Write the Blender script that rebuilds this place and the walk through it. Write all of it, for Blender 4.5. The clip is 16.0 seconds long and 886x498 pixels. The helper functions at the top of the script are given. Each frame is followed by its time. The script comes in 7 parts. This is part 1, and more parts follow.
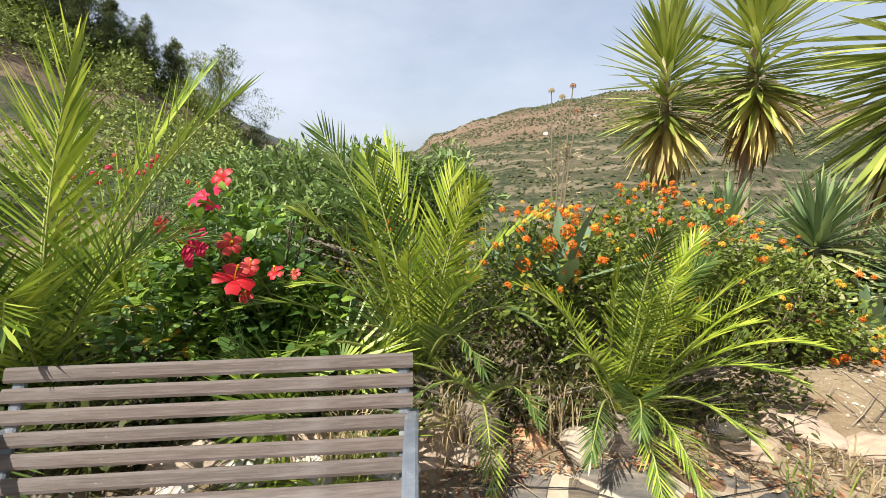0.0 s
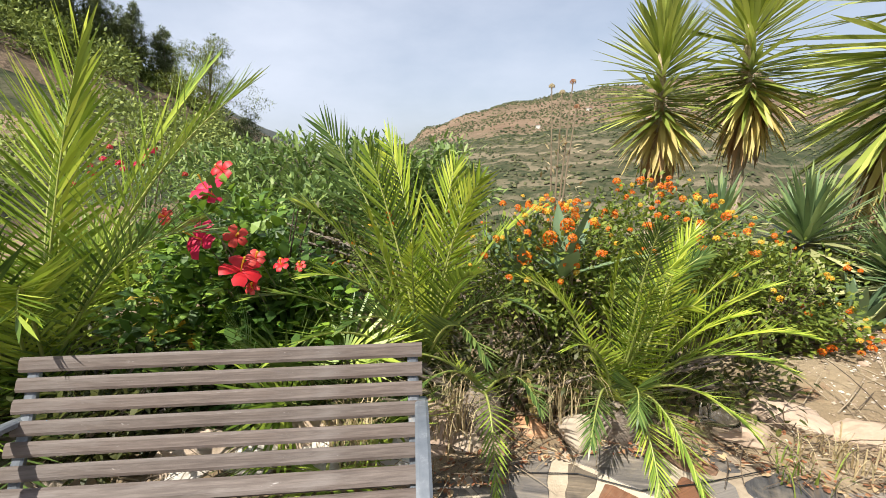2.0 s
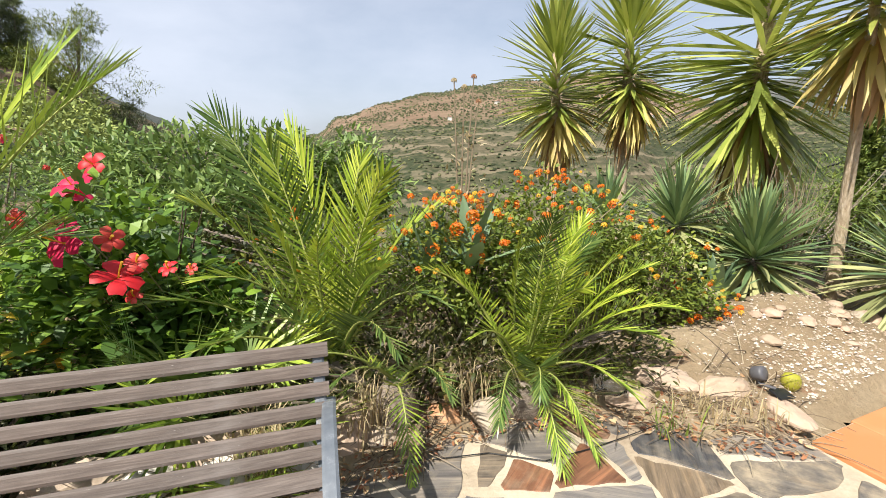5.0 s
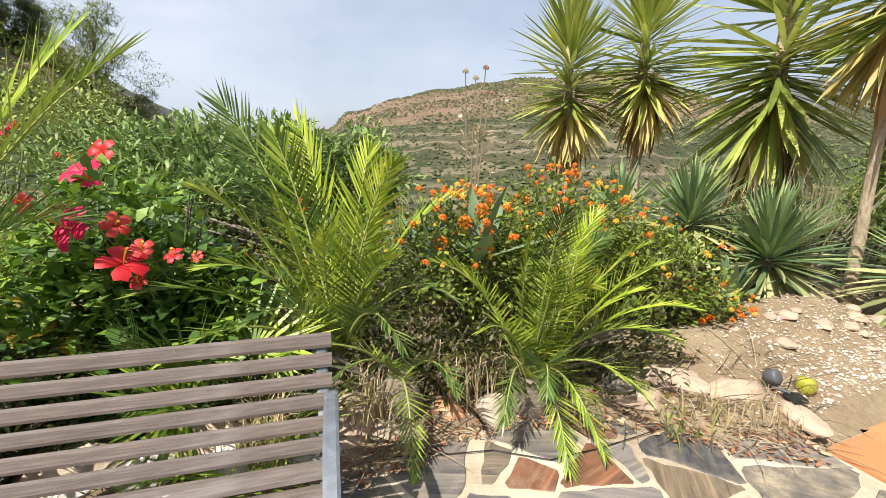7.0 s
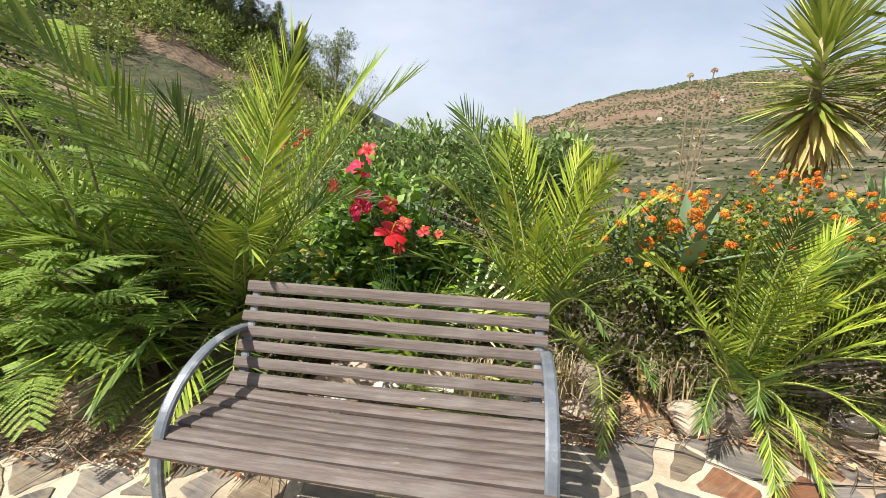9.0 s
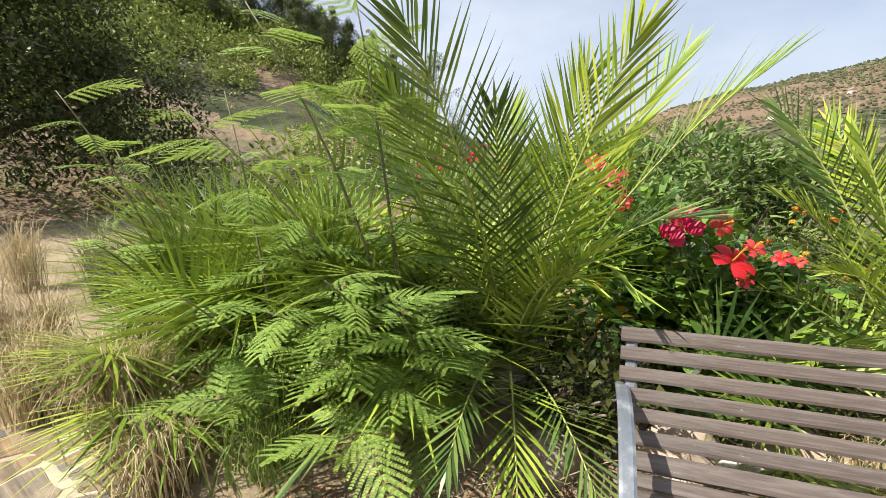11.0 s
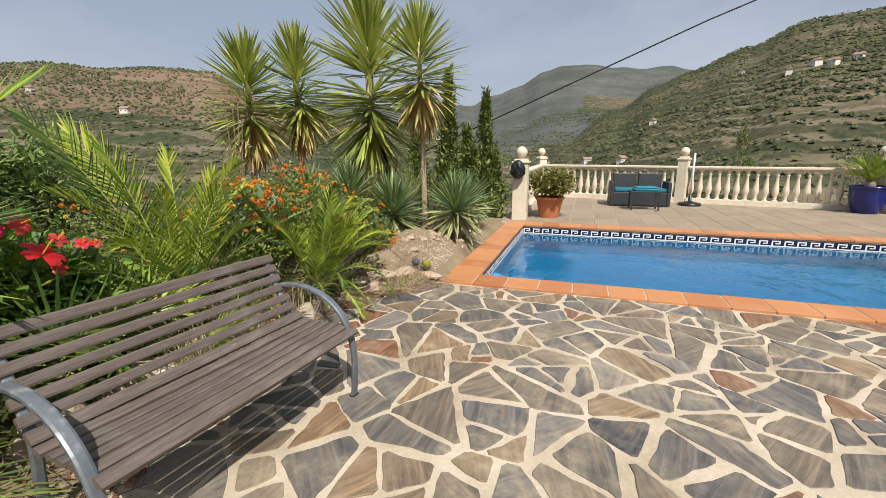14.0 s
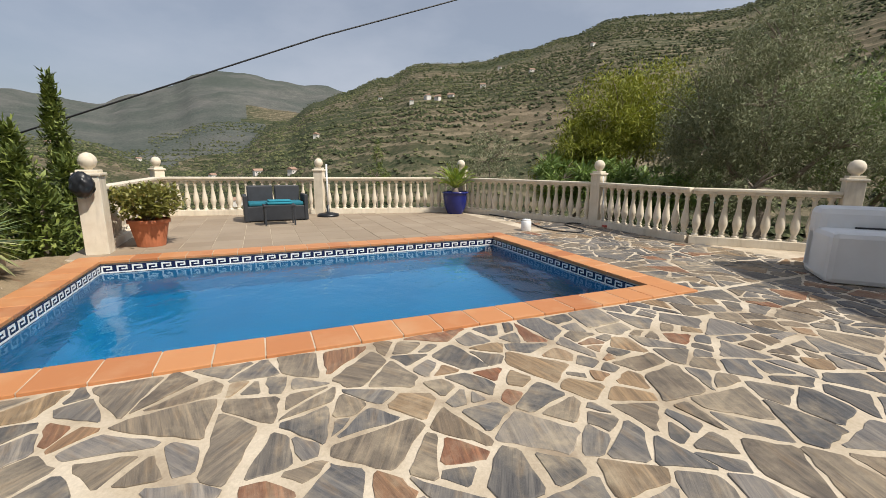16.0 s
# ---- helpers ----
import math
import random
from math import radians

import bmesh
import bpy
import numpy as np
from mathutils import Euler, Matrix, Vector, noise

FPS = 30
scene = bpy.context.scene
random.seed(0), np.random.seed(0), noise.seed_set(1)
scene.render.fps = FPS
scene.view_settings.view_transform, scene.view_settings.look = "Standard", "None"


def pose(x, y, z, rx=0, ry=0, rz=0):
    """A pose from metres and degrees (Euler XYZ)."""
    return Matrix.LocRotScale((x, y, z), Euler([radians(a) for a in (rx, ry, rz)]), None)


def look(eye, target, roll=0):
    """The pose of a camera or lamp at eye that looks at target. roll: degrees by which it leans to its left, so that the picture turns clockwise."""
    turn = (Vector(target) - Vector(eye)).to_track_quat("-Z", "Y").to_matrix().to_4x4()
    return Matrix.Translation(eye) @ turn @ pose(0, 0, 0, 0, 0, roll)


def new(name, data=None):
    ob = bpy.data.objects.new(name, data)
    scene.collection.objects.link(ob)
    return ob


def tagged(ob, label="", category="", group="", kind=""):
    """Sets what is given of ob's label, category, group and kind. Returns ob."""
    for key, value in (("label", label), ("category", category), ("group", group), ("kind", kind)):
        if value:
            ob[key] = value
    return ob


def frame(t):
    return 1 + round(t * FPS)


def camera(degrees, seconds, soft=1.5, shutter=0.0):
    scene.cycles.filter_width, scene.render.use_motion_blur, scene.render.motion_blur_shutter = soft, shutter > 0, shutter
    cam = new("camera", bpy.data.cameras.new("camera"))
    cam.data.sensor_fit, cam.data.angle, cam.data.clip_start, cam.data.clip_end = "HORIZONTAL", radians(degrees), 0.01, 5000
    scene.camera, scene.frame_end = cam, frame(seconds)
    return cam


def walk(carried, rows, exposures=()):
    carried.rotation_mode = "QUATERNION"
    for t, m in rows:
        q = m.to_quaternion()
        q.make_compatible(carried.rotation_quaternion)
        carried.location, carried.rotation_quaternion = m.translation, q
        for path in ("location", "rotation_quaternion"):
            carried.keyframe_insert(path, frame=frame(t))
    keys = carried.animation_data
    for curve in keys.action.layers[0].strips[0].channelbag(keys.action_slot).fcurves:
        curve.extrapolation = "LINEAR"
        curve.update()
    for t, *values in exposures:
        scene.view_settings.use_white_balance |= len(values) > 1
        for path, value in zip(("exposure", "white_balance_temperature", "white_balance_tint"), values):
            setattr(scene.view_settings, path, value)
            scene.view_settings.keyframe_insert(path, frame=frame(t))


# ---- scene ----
cam = camera(92.1, 16.0, soft=0.8)
PATH = [
    (0, (0.269, -0.053, 1.378), (-0.12, 1.873, 1.002), -1.2),
    (0.5, (0.247, -0.077, 1.429), (-0.175, 1.832, 1.008), -1.6),
    (1, (0.256, -0.073, 1.403), (-0.179, 1.831, 0.975), -1.6),
    (1.5, (0.25, -0.106, 1.367), (-0.152, 1.813, 0.972), -1.3),
    (2, (0.223, -0.1, 1.384), (-0.129, 1.826, 0.977), -0.8),
    (2.5, (0.226, -0.118, 1.384), (-0.074, 1.819, 0.985), -0.4),
    (3, (0.218, -0.1, 1.385), (-0.017, 1.844, 0.979), -0.2),
    (3.5, (0.24, -0.11, 1.357), (0.078, 1.846, 0.968), -0.3),
    (4, (0.273, -0.099, 1.384), (0.196, 1.854, 0.96), -0.5),
    (4.5, (0.27, -0.095, 1.385), (0.276, 1.856, 0.943), -0.6),
    (4.7, (0.268, -0.097, 1.395), (0.299, 1.851, 0.945), -0.6),
    (6.8, (0.293, -0.066, 1.350), (0.299, 1.891, 0.906), -0.1),
    (7, (0.269, -0.065, 1.365), (0.264, 1.888, 0.9), 0.3),
    (7.5, (0.285, -0.077, 1.336), (0.186, 1.874, 0.869), 0.5),
    (8, (0.271, -0.164, 1.350), (-0.023, 1.767, 0.883), 1.0),
    (8.5, (0.339, -0.307, 1.331), (-0.26, 1.557, 0.884), 0.5),
    (9, (0.152, -0.387, 1.353), (-0.633, 1.405, 0.899), 1.0),
    (9.5, (-0.185, -0.514, 1.352), (-1.183, 1.174, 0.933), 0.2),
    (10, (-0.519, -0.553, 1.299), (-1.649, 1.05, 0.898), -0.2),
    (10.2, (-0.595, -0.526, 1.307), (-1.772, 1.045, 0.926), -0.6),
    (12.5, (-1.73, -0.796, 1.345), (-2.092, 1.121, 0.906), -1.2),
    (13, (-1.725, -0.96, 1.346), (-1.484, 0.976, 0.905), 2.7),
    (13.3, (-1.632, -1.089, 1.352), (-1.042, 0.767, 0.896), 2.0),
    (13.5, (-1.569, -1.144, 1.365), (-0.714, 0.606, 0.911), 0.8),
    (14, (-1.349, -1.167, 1.378), (0.157, 0.073, 0.934), -0.2),
    (14.5, (-1.111, -1.207, 1.383), (0.738, -0.593, 0.934), -0.7),
    (15, (-0.789, -1.398, 1.382), (1.124, -1.043, 0.918), -0.6),
    (15.5, (-0.376, -1.491, 1.387), (1.572, -1.249, 1.004), -0.1),
    (16, (0.068, -1.702, 1.358), (2.028, -1.766, 0.968), 0.5),
]
walk(cam, [(t, look(eye, target, roll)) for t, eye, target, roll in PATH],
     exposures=[(0, 0.62), (10.2, 0.68), (12.5, 0.72), (13.3, 0.42), (14, 0.06), (16, -0.02)])

# ---- light ----
SUN_EL, SUN_AZ = 52.0, 215.6          # degrees; azimuth clockwise from +y
world = bpy.data.worlds.new("sky")
scene.world = world
world.use_nodes = True
wn, wl = world.node_tree.nodes, world.node_tree.links
wn.clear()
w_out = wn.new("ShaderNodeOutputWorld")
w_bg = wn.new("ShaderNodeBackground")
w_sky = wn.new("ShaderNodeTexSky")
w_sky.sky_type = "NISHITA"
w_sky.sun_disc = False
w_sky.sun_elevation = radians(SUN_EL)
w_sky.sun_rotation = radians(SUN_AZ)
w_sky.air_density, w_sky.dust_density, w_sky.ozone_density = 1.0, 2.5, 1.5
w_co = wn.new("ShaderNodeTexCoord")
w_map = wn.new("ShaderNodeMapping")
w_map.inputs["Scale"].default_value = (1.0, 1.0, 2.4)
w_map.inputs["Location"].default_value = (0.35, 0.1, 0.2)
w_noise = wn.new("ShaderNodeTexNoise")
w_noise.inputs["Scale"].default_value = 1.7
w_noise.inputs["Detail"].default_value = 7
w_noise.inputs["Roughness"].default_value = 0.55
w_ramp = wn.new("ShaderNodeValToRGB")
w_ramp.color_ramp.elements[0].position, w_ramp.color_ramp.elements[0].color = 0.40, (0.0, 0.0, 0.0, 1)
w_ramp.color_ramp.elements[1].position, w_ramp.color_ramp.elements[1].color = 0.72, (1, 1, 1, 1)
w_cl = wn.new("ShaderNodeMath")
w_cl.operation = "MULTIPLY_ADD"
w_cl.inputs[1].default_value, w_cl.inputs[2].default_value = 0.42, 0.45
w_mix = wn.new("ShaderNodeMixRGB")
w_mix.inputs["Color2"].default_value = (6.3, 6.8, 7.9, 1)
wl.new(w_co.outputs["Generated"], w_map.inputs["Vector"])
wl.new(w_map.outputs[0], w_noise.inputs["Vector"])
wl.new(w_noise.outputs["Fac"], w_ramp.inputs[0])
wl.new(w_ramp.outputs[0], w_cl.inputs[0])
wl.new(w_cl.outputs[0], w_mix.inputs["Fac"])
wl.new(w_sky.outputs[0], w_mix.inputs["Color1"])
wl.new(w_mix.outputs[0], w_bg.inputs["Color"])
w_bg.inputs["Strength"].default_value = 0.087
wl.new(w_bg.outputs[0], w_out.inputs["Surface"])

sun = new("sun", bpy.data.lights.new("sun", "SUN"))
sun.data.energy, sun.data.angle, sun.data.color = 5.0, radians(0.55), (1.0, 0.94, 0.84)
sa, se = radians(SUN_AZ), radians(SUN_EL)
sun.matrix_world = look((math.sin(sa) * math.cos(se) * 50, math.cos(sa) * math.cos(se) * 50, math.sin(se) * 50), (0, 0, 0))

# ---- materials ----
def rgba(c):
    return (c[0], c[1], c[2], 1.0)


class Mat:
    """A node material with a few helpers to wire it up."""
    def __init__(self, name, rough=0.7, metal=0.0, spec=0.5):
        self.m = bpy.data.materials.new(name)
        self.m.use_nodes = True
        self.n, self.l = self.m.node_tree.nodes, self.m.node_tree.links
        self.b = self.n["Principled BSDF"]
        self.out = self.n["Material Output"]
        self.b.inputs["Roughness"].default_value = rough
        self.b.inputs["Metallic"].default_value = metal
        self.b.inputs["Specular IOR Level"].default_value = spec
        self.co = self.n.new("ShaderNodeTexCoord")

    def noise(self, scale, detail=4, rough=0.55, stretch=None, out="Object", distort=0.0):
        t = self.n.new("ShaderNodeTexNoise")
        t.inputs["Scale"].default_value, t.inputs["Detail"].default_value = scale, detail
        t.inputs["Roughness"].default_value, t.inputs["Distortion"].default_value = rough, distort
        src = self.co.outputs[out] if isinstance(out, str) else out
        if stretch:
            mp = self.n.new("ShaderNodeMapping")
            mp.inputs["Scale"].default_value = stretch
            self.l.new(src, mp.inputs["Vector"])
            src = mp.outputs[0]
        self.l.new(src, t.inputs["Vector"])
        return t.outputs["Fac"]

    def position(self):
        return self.n.new("ShaderNodeNewGeometry").outputs["Position"]

    def ramp(self, fac, stops):
        r = self.n.new("ShaderNodeValToRGB")
        el = r.color_ramp.elements
        while len(el) < len(stops):
            el.new(0.5)
        for e, (p, c) in zip(el, stops):
            e.position, e.color = p, rgba(c)
        self.l.new(fac, r.inputs[0])
        return r.outputs[0]

    def mix(self, fac, a, b, kind="MIX"):
        x = self.n.new("ShaderNodeMixRGB")
        x.blend_type = kind
        for k, v in (("Fac", fac), ("Color1", a), ("Color2", b)):
            if isinstance(v, (int, float)):
                x.inputs[k].default_value = v
            elif isinstance(v, tuple):
                x.inputs[k].default_value = rgba(v)
            else:
                self.l.new(v, x.inputs[k])
        return x.outputs[0]

    def math(self, op, a, b=0.0):
        x = self.n.new("ShaderNodeMath")
        x.operation = op
        for i, v in enumerate((a, b)):
            if isinstance(v, (int, float)):
                x.inputs[i].default_value = v
            else:
                self.l.new(v, x.inputs[i])
        return x.outputs[0]

    def island(self):
        return self.n.new("ShaderNodeNewGeometry").outputs["Random Per Island"]

    def each(self):
        return self.n.new("ShaderNodeObjectInfo").outputs["Random"]

    def color(self, c):
        if isinstance(c, tuple):
            self.b.inputs["Base Color"].default_value = rgba(c)
        else:
            self.l.new(c, self.b.inputs["Base Color"])
        return self

    def roughness(self, fac, lo, hi):
        r = self.n.new("ShaderNodeMapRange")
        r.inputs["To Min"].default_value, r.inputs["To Max"].default_value = lo, hi
        self.l.new(fac, r.inputs["Value"])
        self.l.new(r.outputs[0], self.b.inputs["Roughness"])
        return self

    def bump(self, fac, strength=0.3, dist=0.01):
        b = self.n.new("ShaderNodeBump")
        b.inputs["Strength"].default_value, b.inputs["Distance"].default_value = strength, dist
        self.l.new(fac, b.inputs["Height"])
        self.l.new(b.outputs[0], self.b.inputs["Normal"])
        return self

    def translucent(self, c, amount):
        """Leaves let some light through."""
        t = self.n.new("ShaderNodeBsdfTranslucent")
        mx = self.n.new("ShaderNodeMixShader")
        if isinstance(c, tuple):
            t.inputs["Color"].default_value = rgba(c)
        else:
            self.l.new(c, t.inputs["Color"])
        mx.inputs[0].default_value = amount
        self.l.new(self.b.outputs[0], mx.inputs[1])
        self.l.new(t.outputs[0], mx.inputs[2])
        self.l.new(mx.outputs[0], self.out.inputs["Surface"])
        return self


def leaf_mat(name, dark, mid, light, rough=0.45, thru=0.3, per="island", patches=2.2):
    m = Mat(name, rough, spec=0.4)
    r = m.island() if per == "island" else m.each()
    patch = m.noise(patches, 3, out=m.position())
    v = m.math("ADD", m.math("MULTIPLY", r, 0.6), m.math("MULTIPLY", patch, 0.55))
    c = m.ramp(v, [(0.2, dark), (0.55, mid), (0.95, light)])
    m.color(c)
    m.translucent(m.mix(0.5, c, light), thru)
    return m.m


def make_materials():
    M = {}
    # slate paving: grey, tan and rust stones with a linear grain
    for key, src in (("slate", "each"), ("slate_far", "island")):
        m = Mat(key, 0.55, spec=0.45)
        r = m.each() if src == "each" else m.island()
        base = m.ramp(r, [(0.0, (0.066, 0.067, 0.072)), (0.16, (0.145, 0.14, 0.138)), (0.3, (0.088, 0.084, 0.082)), (0.44, (0.205, 0.19, 0.178)), (0.56, (0.125, 0.115, 0.105)),
                          (0.66, (0.20, 0.165, 0.125)), (0.76, (0.125, 0.105, 0.086)), (0.88, (0.25, 0.18, 0.11)), (0.975, (0.20, 0.095, 0.055))])
        co = m.co.outputs["Object"] if src == "each" else m.position()
        st = m.noise(2.6, 7, 0.7, (1.0, 17, 1.0), out=co, distort=0.7)
        st2 = m.noise(1.4, 3, 0.5, (0.8, 9, 1.0), out=co, distort=1.2)
        rust = m.noise(2.1, 4, 0.6, (1.0, 6.0, 1.0), out=co)
        c = m.mix(0.9, base, m.ramp(st, [(0.28, (0.45, 0.46, 0.48)), (0.5, (1.0, 1.0, 1.0)), (0.72, (1.75, 1.65, 1.5))]), "MULTIPLY")
        c = m.mix(0.7, c, m.ramp(st2, [(0.35, (0.65, 0.65, 0.68)), (0.65, (1.4, 1.35, 1.25))]), "MULTIPLY")
        c = m.mix(m.ramp(rust, [(0.56, (0, 0, 0)), (0.76, (0.65, 0.65, 0.65))]), c, (0.26, 0.175, 0.095))
        dust = m.noise(1.1, 6, 0.65, out=m.position())
        smear = m.noise(7.0, 6, 0.7, out=m.position())
        d = m.math("ADD", m.math("MULTIPLY", dust, 0.6), m.math("MULTIPLY", smear, 0.45))
        c = m.mix(m.ramp(d, [(0.50, (0, 0, 0)), (0.58, (0.25, 0.25, 0.25)), (0.68, (0.85, 0.85, 0.85))]), c, (0.44, 0.36, 0.25))
        m.color(c).roughness(st, 0.38, 0.7).bump(st, 0.7, 0.008)
        M[key] = m.m
    m = Mat("mortar", 0.9)
    a, b = m.noise(2.0, 5, out=m.position()), m.noise(45, 6, 0.7, out=m.position())
    c = m.ramp(a, [(0.3, (0.33, 0.26, 0.185)), (0.45, (0.51, 0.425, 0.315)), (0.65, (0.65, 0.565, 0.445))])
    m.color(m.mix(0.35, c, m.ramp(b, [(0.3, (0.45, 0.42, 0.38)), (0.7, (1.1, 1.1, 1.1))]), "MULTIPLY")).bump(b, 0.6, 0.008)
    M["mortar"] = m.m
    m = Mat("terracotta_coping", 0.6)
    a, b, r = m.noise(2.5, 5, out=m.position()), m.noise(60, 4, out=m.position()), m.each()
    c = m.ramp(r, [(0.0, (0.40, 0.145, 0.055)), (0.3, (0.49, 0.205, 0.080)), (1.0, (0.54, 0.245, 0.100))])
    c = m.mix(m.ramp(a, [(0.5, (0, 0, 0)), (0.8, (0.5, 0.5, 0.5))]), c, (0.58, 0.36, 0.20))
    m.color(c).bump(b, 0.25, 0.003)
    M["coping"] = m.m
    m = Mat("terrace_tile", 0.75)
    a, b, r = m.noise(1.2, 5, out=m.position()), m.noise(50, 4, out=m.position()), m.each()
    c = m.ramp(r, [(0.0, (0.29, 0.225, 0.16)), (1.0, (0.345, 0.275, 0.20))])
    m.color(m.mix(0.4, c, m.ramp(a, [(0.3, (0.7, 0.68, 0.66)), (0.7, (1.1, 1.1, 1.1))]), "MULTIPLY")).bump(b, 0.25, 0.003)
    M["tile"] = m.m
    m = Mat("cream_masonry", 0.8)
    a, b = m.noise(3.0, 6, 0.65), m.noise(40, 5)
    st = m.noise(2.2, 6, 0.6, (5, 5, 0.7), out=m.position())
    c = m.ramp(a, [(0.3, (0.62, 0.54, 0.42)), (0.7, (0.76, 0.69, 0.57))])
    c = m.mix(m.ramp(st, [(0.52, (0, 0, 0)), (0.78, (0.6, 0.6, 0.6))]), c, (0.42, 0.36, 0.28))
    m.color(c).bump(b, 0.35, 0.004)
    M["cream"] = m.m
    m = Mat("white_render", 0.85)
    a, b = m.noise(1.5, 5, out=m.position()), m.noise(35, 5, out=m.position())
    m.color(m.ramp(a, [(0.3, (0.70, 0.69, 0.67)), (0.7, (0.80, 0.80, 0.79))])).bump(b, 0.3, 0.005)
    M["white"] = m.m
    # weathered slats: grey-brown wood with long grain and pale scuffs
    m = Mat("weathered_wood", 0.7)
    g = m.noise(6, 7, 0.7, (1.2, 22, 22), distort=0.4)
    k = m.noise(5, 4, 0.6, (1, 5, 5))
    sc = m.noise(9, 6, 0.75, (1, 6, 6))
    c = m.ramp(g, [(0.25, (0.06, 0.045, 0.038)), (0.5, (0.115, 0.09, 0.077)), (0.75, (0.19, 0.155, 0.135))])
    c = m.mix(0.4, c, m.ramp(m.each(), [(0, (0.8, 0.8, 0.8)), (1, (1.15, 1.1, 1.08))]), "MULTIPLY")
    c = m.mix(m.ramp(k, [(0.5, (0, 0, 0)), (0.75, (0.45, 0.45, 0.45))]), c, (0.24, 0.215, 0.20))
    c = m.mix(m.ramp(sc, [(0.66, (0, 0, 0)), (0.72, (0.75, 0.75, 0.75))]), c, (0.46, 0.43, 0.40))
    m.color(c).bump(g, 0.5, 0.002)
    M["wood"] = m.m
    m = Mat("worn_grey_steel", 0.45, 0.25)
    a, b = m.noise(9, 6, 0.7), m.noise(4, 3)
    c = m.ramp(a, [(0.35, (0.12, 0.14, 0.165)), (0.55, (0.17, 0.19, 0.215)), (0.66, (0.30, 0.32, 0.34)), (0.75, (0.42, 0.33, 0.2))])
    m.color(c).roughness(b, 0.3, 0.6).bump(a, 0.2, 0.002)
    M["steel"] = m.m
    m = Mat("bed_soil", 0.95)
    a, b, cc = m.noise(1.1, 6, 0.6, out=m.position()), m.noise(28, 6, 0.75, out=m.position()), m.noise(6, 5, 0.6, out=m.position())
    c = m.ramp(a, [(0.3, (0.20, 0.145, 0.085)), (0.5, (0.31, 0.24, 0.15)), (0.7, (0.42, 0.345, 0.235))])
    c = m.mix(0.5, c, m.ramp(b, [(0.3, (0.5, 0.46, 0.42)), (0.7, (1.25, 1.22, 1.2))]), "MULTIPLY")
    c = m.mix(m.ramp(cc, [(0.6, (0, 0, 0)), (0.72, (0.6, 0.6, 0.6))]), c, (0.26, 0.12, 0.06))
    m.color(c).bump(b, 0.9, 0.02)
    M["soil"] = m.m
    m = Mat("rubble_stone", 0.85)
    a, b = m.noise(7, 6, 0.65), m.noise(40, 5)
    c = m.ramp(m.each(), [(0, (0.44, 0.35, 0.26)), (0.5, (0.5, 0.38, 0.29)), (0.8, (0.46, 0.40, 0.32)), (1, (0.33, 0.28, 0.22))])
    m.color(m.mix(0.6, c, m.ramp(a, [(0.3, (0.55, 0.5, 0.46)), (0.7, (1.25, 1.2, 1.15))]), "MULTIPLY")).bump(a, 0.8, 0.02)
    M["rubble"] = m.m
    m = Mat("gravel_chips", 0.9)
    m.color(m.ramp(m.island(), [(0, (0.24, 0.175, 0.115)), (0.6, (0.36, 0.28, 0.2)), (1, (0.6, 0.53, 0.44))]))
    M["chips"] = m.m
    m = Mat("pale_gravel", 0.9)
    m.color(m.ramp(m.island(), [(0, (0.32, 0.26, 0.19)), (0.5, (0.48, 0.42, 0.34)), (1, (0.68, 0.63, 0.56))]))
    M["pale_chips"] = m.m
    m = Mat("limestone", 0.85)
    a = m.noise(9, 6, 0.65)
    m.color(m.ramp(a, [(0.3, (0.48, 0.43, 0.37)), (0.6, (0.72, 0.68, 0.62)), (0.8, (0.8, 0.78, 0.73))])).bump(a, 0.8, 0.02)
    M["limestone"] = m.m
    m = Mat("rusty_stone", 0.9)
    a = m.noise(8, 6, 0.65)
    m.color(m.ramp(a, [(0.3, (0.36, 0.15, 0.07)), (0.55, (0.52, 0.30, 0.16)), (0.8, (0.66, 0.52, 0.38))])).bump(a, 0.8, 0.02)
    M["rusty"] = m.m
    m = Mat("dry_litter", 0.85)
    m.color(m.ramp(m.island(), [(0, (0.12, 0.05, 0.025)), (0.4, (0.30, 0.12, 0.055)), (0.7, (0.38, 0.22, 0.11)), (1, (0.5, 0.38, 0.22))]))
    M["litter"] = m.m
    m = Mat("dry_twigs", 0.9)
    m.color(m.ramp(m.island(), [(0, (0.07, 0.05, 0.035)), (0.5, (0.18, 0.135, 0.09)), (1, (0.42, 0.35, 0.24))]))
    M["twig"] = m.m
    m = Mat("straw", 0.8)
    c = m.ramp(m.island(), [(0, (0.32, 0.24, 0.12)), (1, (0.62, 0.52, 0.32))])
    m.color(c).translucent(c, 0.25)
    M["straw"] = m.m
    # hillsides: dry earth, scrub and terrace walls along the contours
    for key, e0, e1, e2, s0, s1, s2, lo, hi in (
            ("hill", (0.105, 0.082, 0.055), (0.18, 0.14, 0.095), (0.275, 0.22, 0.155), (0.032, 0.042, 0.022), (0.058, 0.068, 0.034), (0.105, 0.105, 0.056), 0.68, 0.98),
            ("hill_dry", (0.15, 0.10, 0.066), (0.225, 0.158, 0.108), (0.31, 0.232, 0.165), (0.042, 0.046, 0.026), (0.085, 0.085, 0.045), (0.12, 0.11, 0.06), 0.48, 0.76),
            # far hills: distance haze is mixed into these greyed colours
            ("hill_hazed", (0.105, 0.105, 0.10), (0.150, 0.145, 0.135), (0.22, 0.205, 0.18), (0.055, 0.068, 0.060), (0.080, 0.092, 0.080), (0.115, 0.122, 0.105), 0.6, 0.95)):
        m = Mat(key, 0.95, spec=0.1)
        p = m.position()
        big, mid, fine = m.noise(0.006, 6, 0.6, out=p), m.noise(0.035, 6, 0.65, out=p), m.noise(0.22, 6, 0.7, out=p)
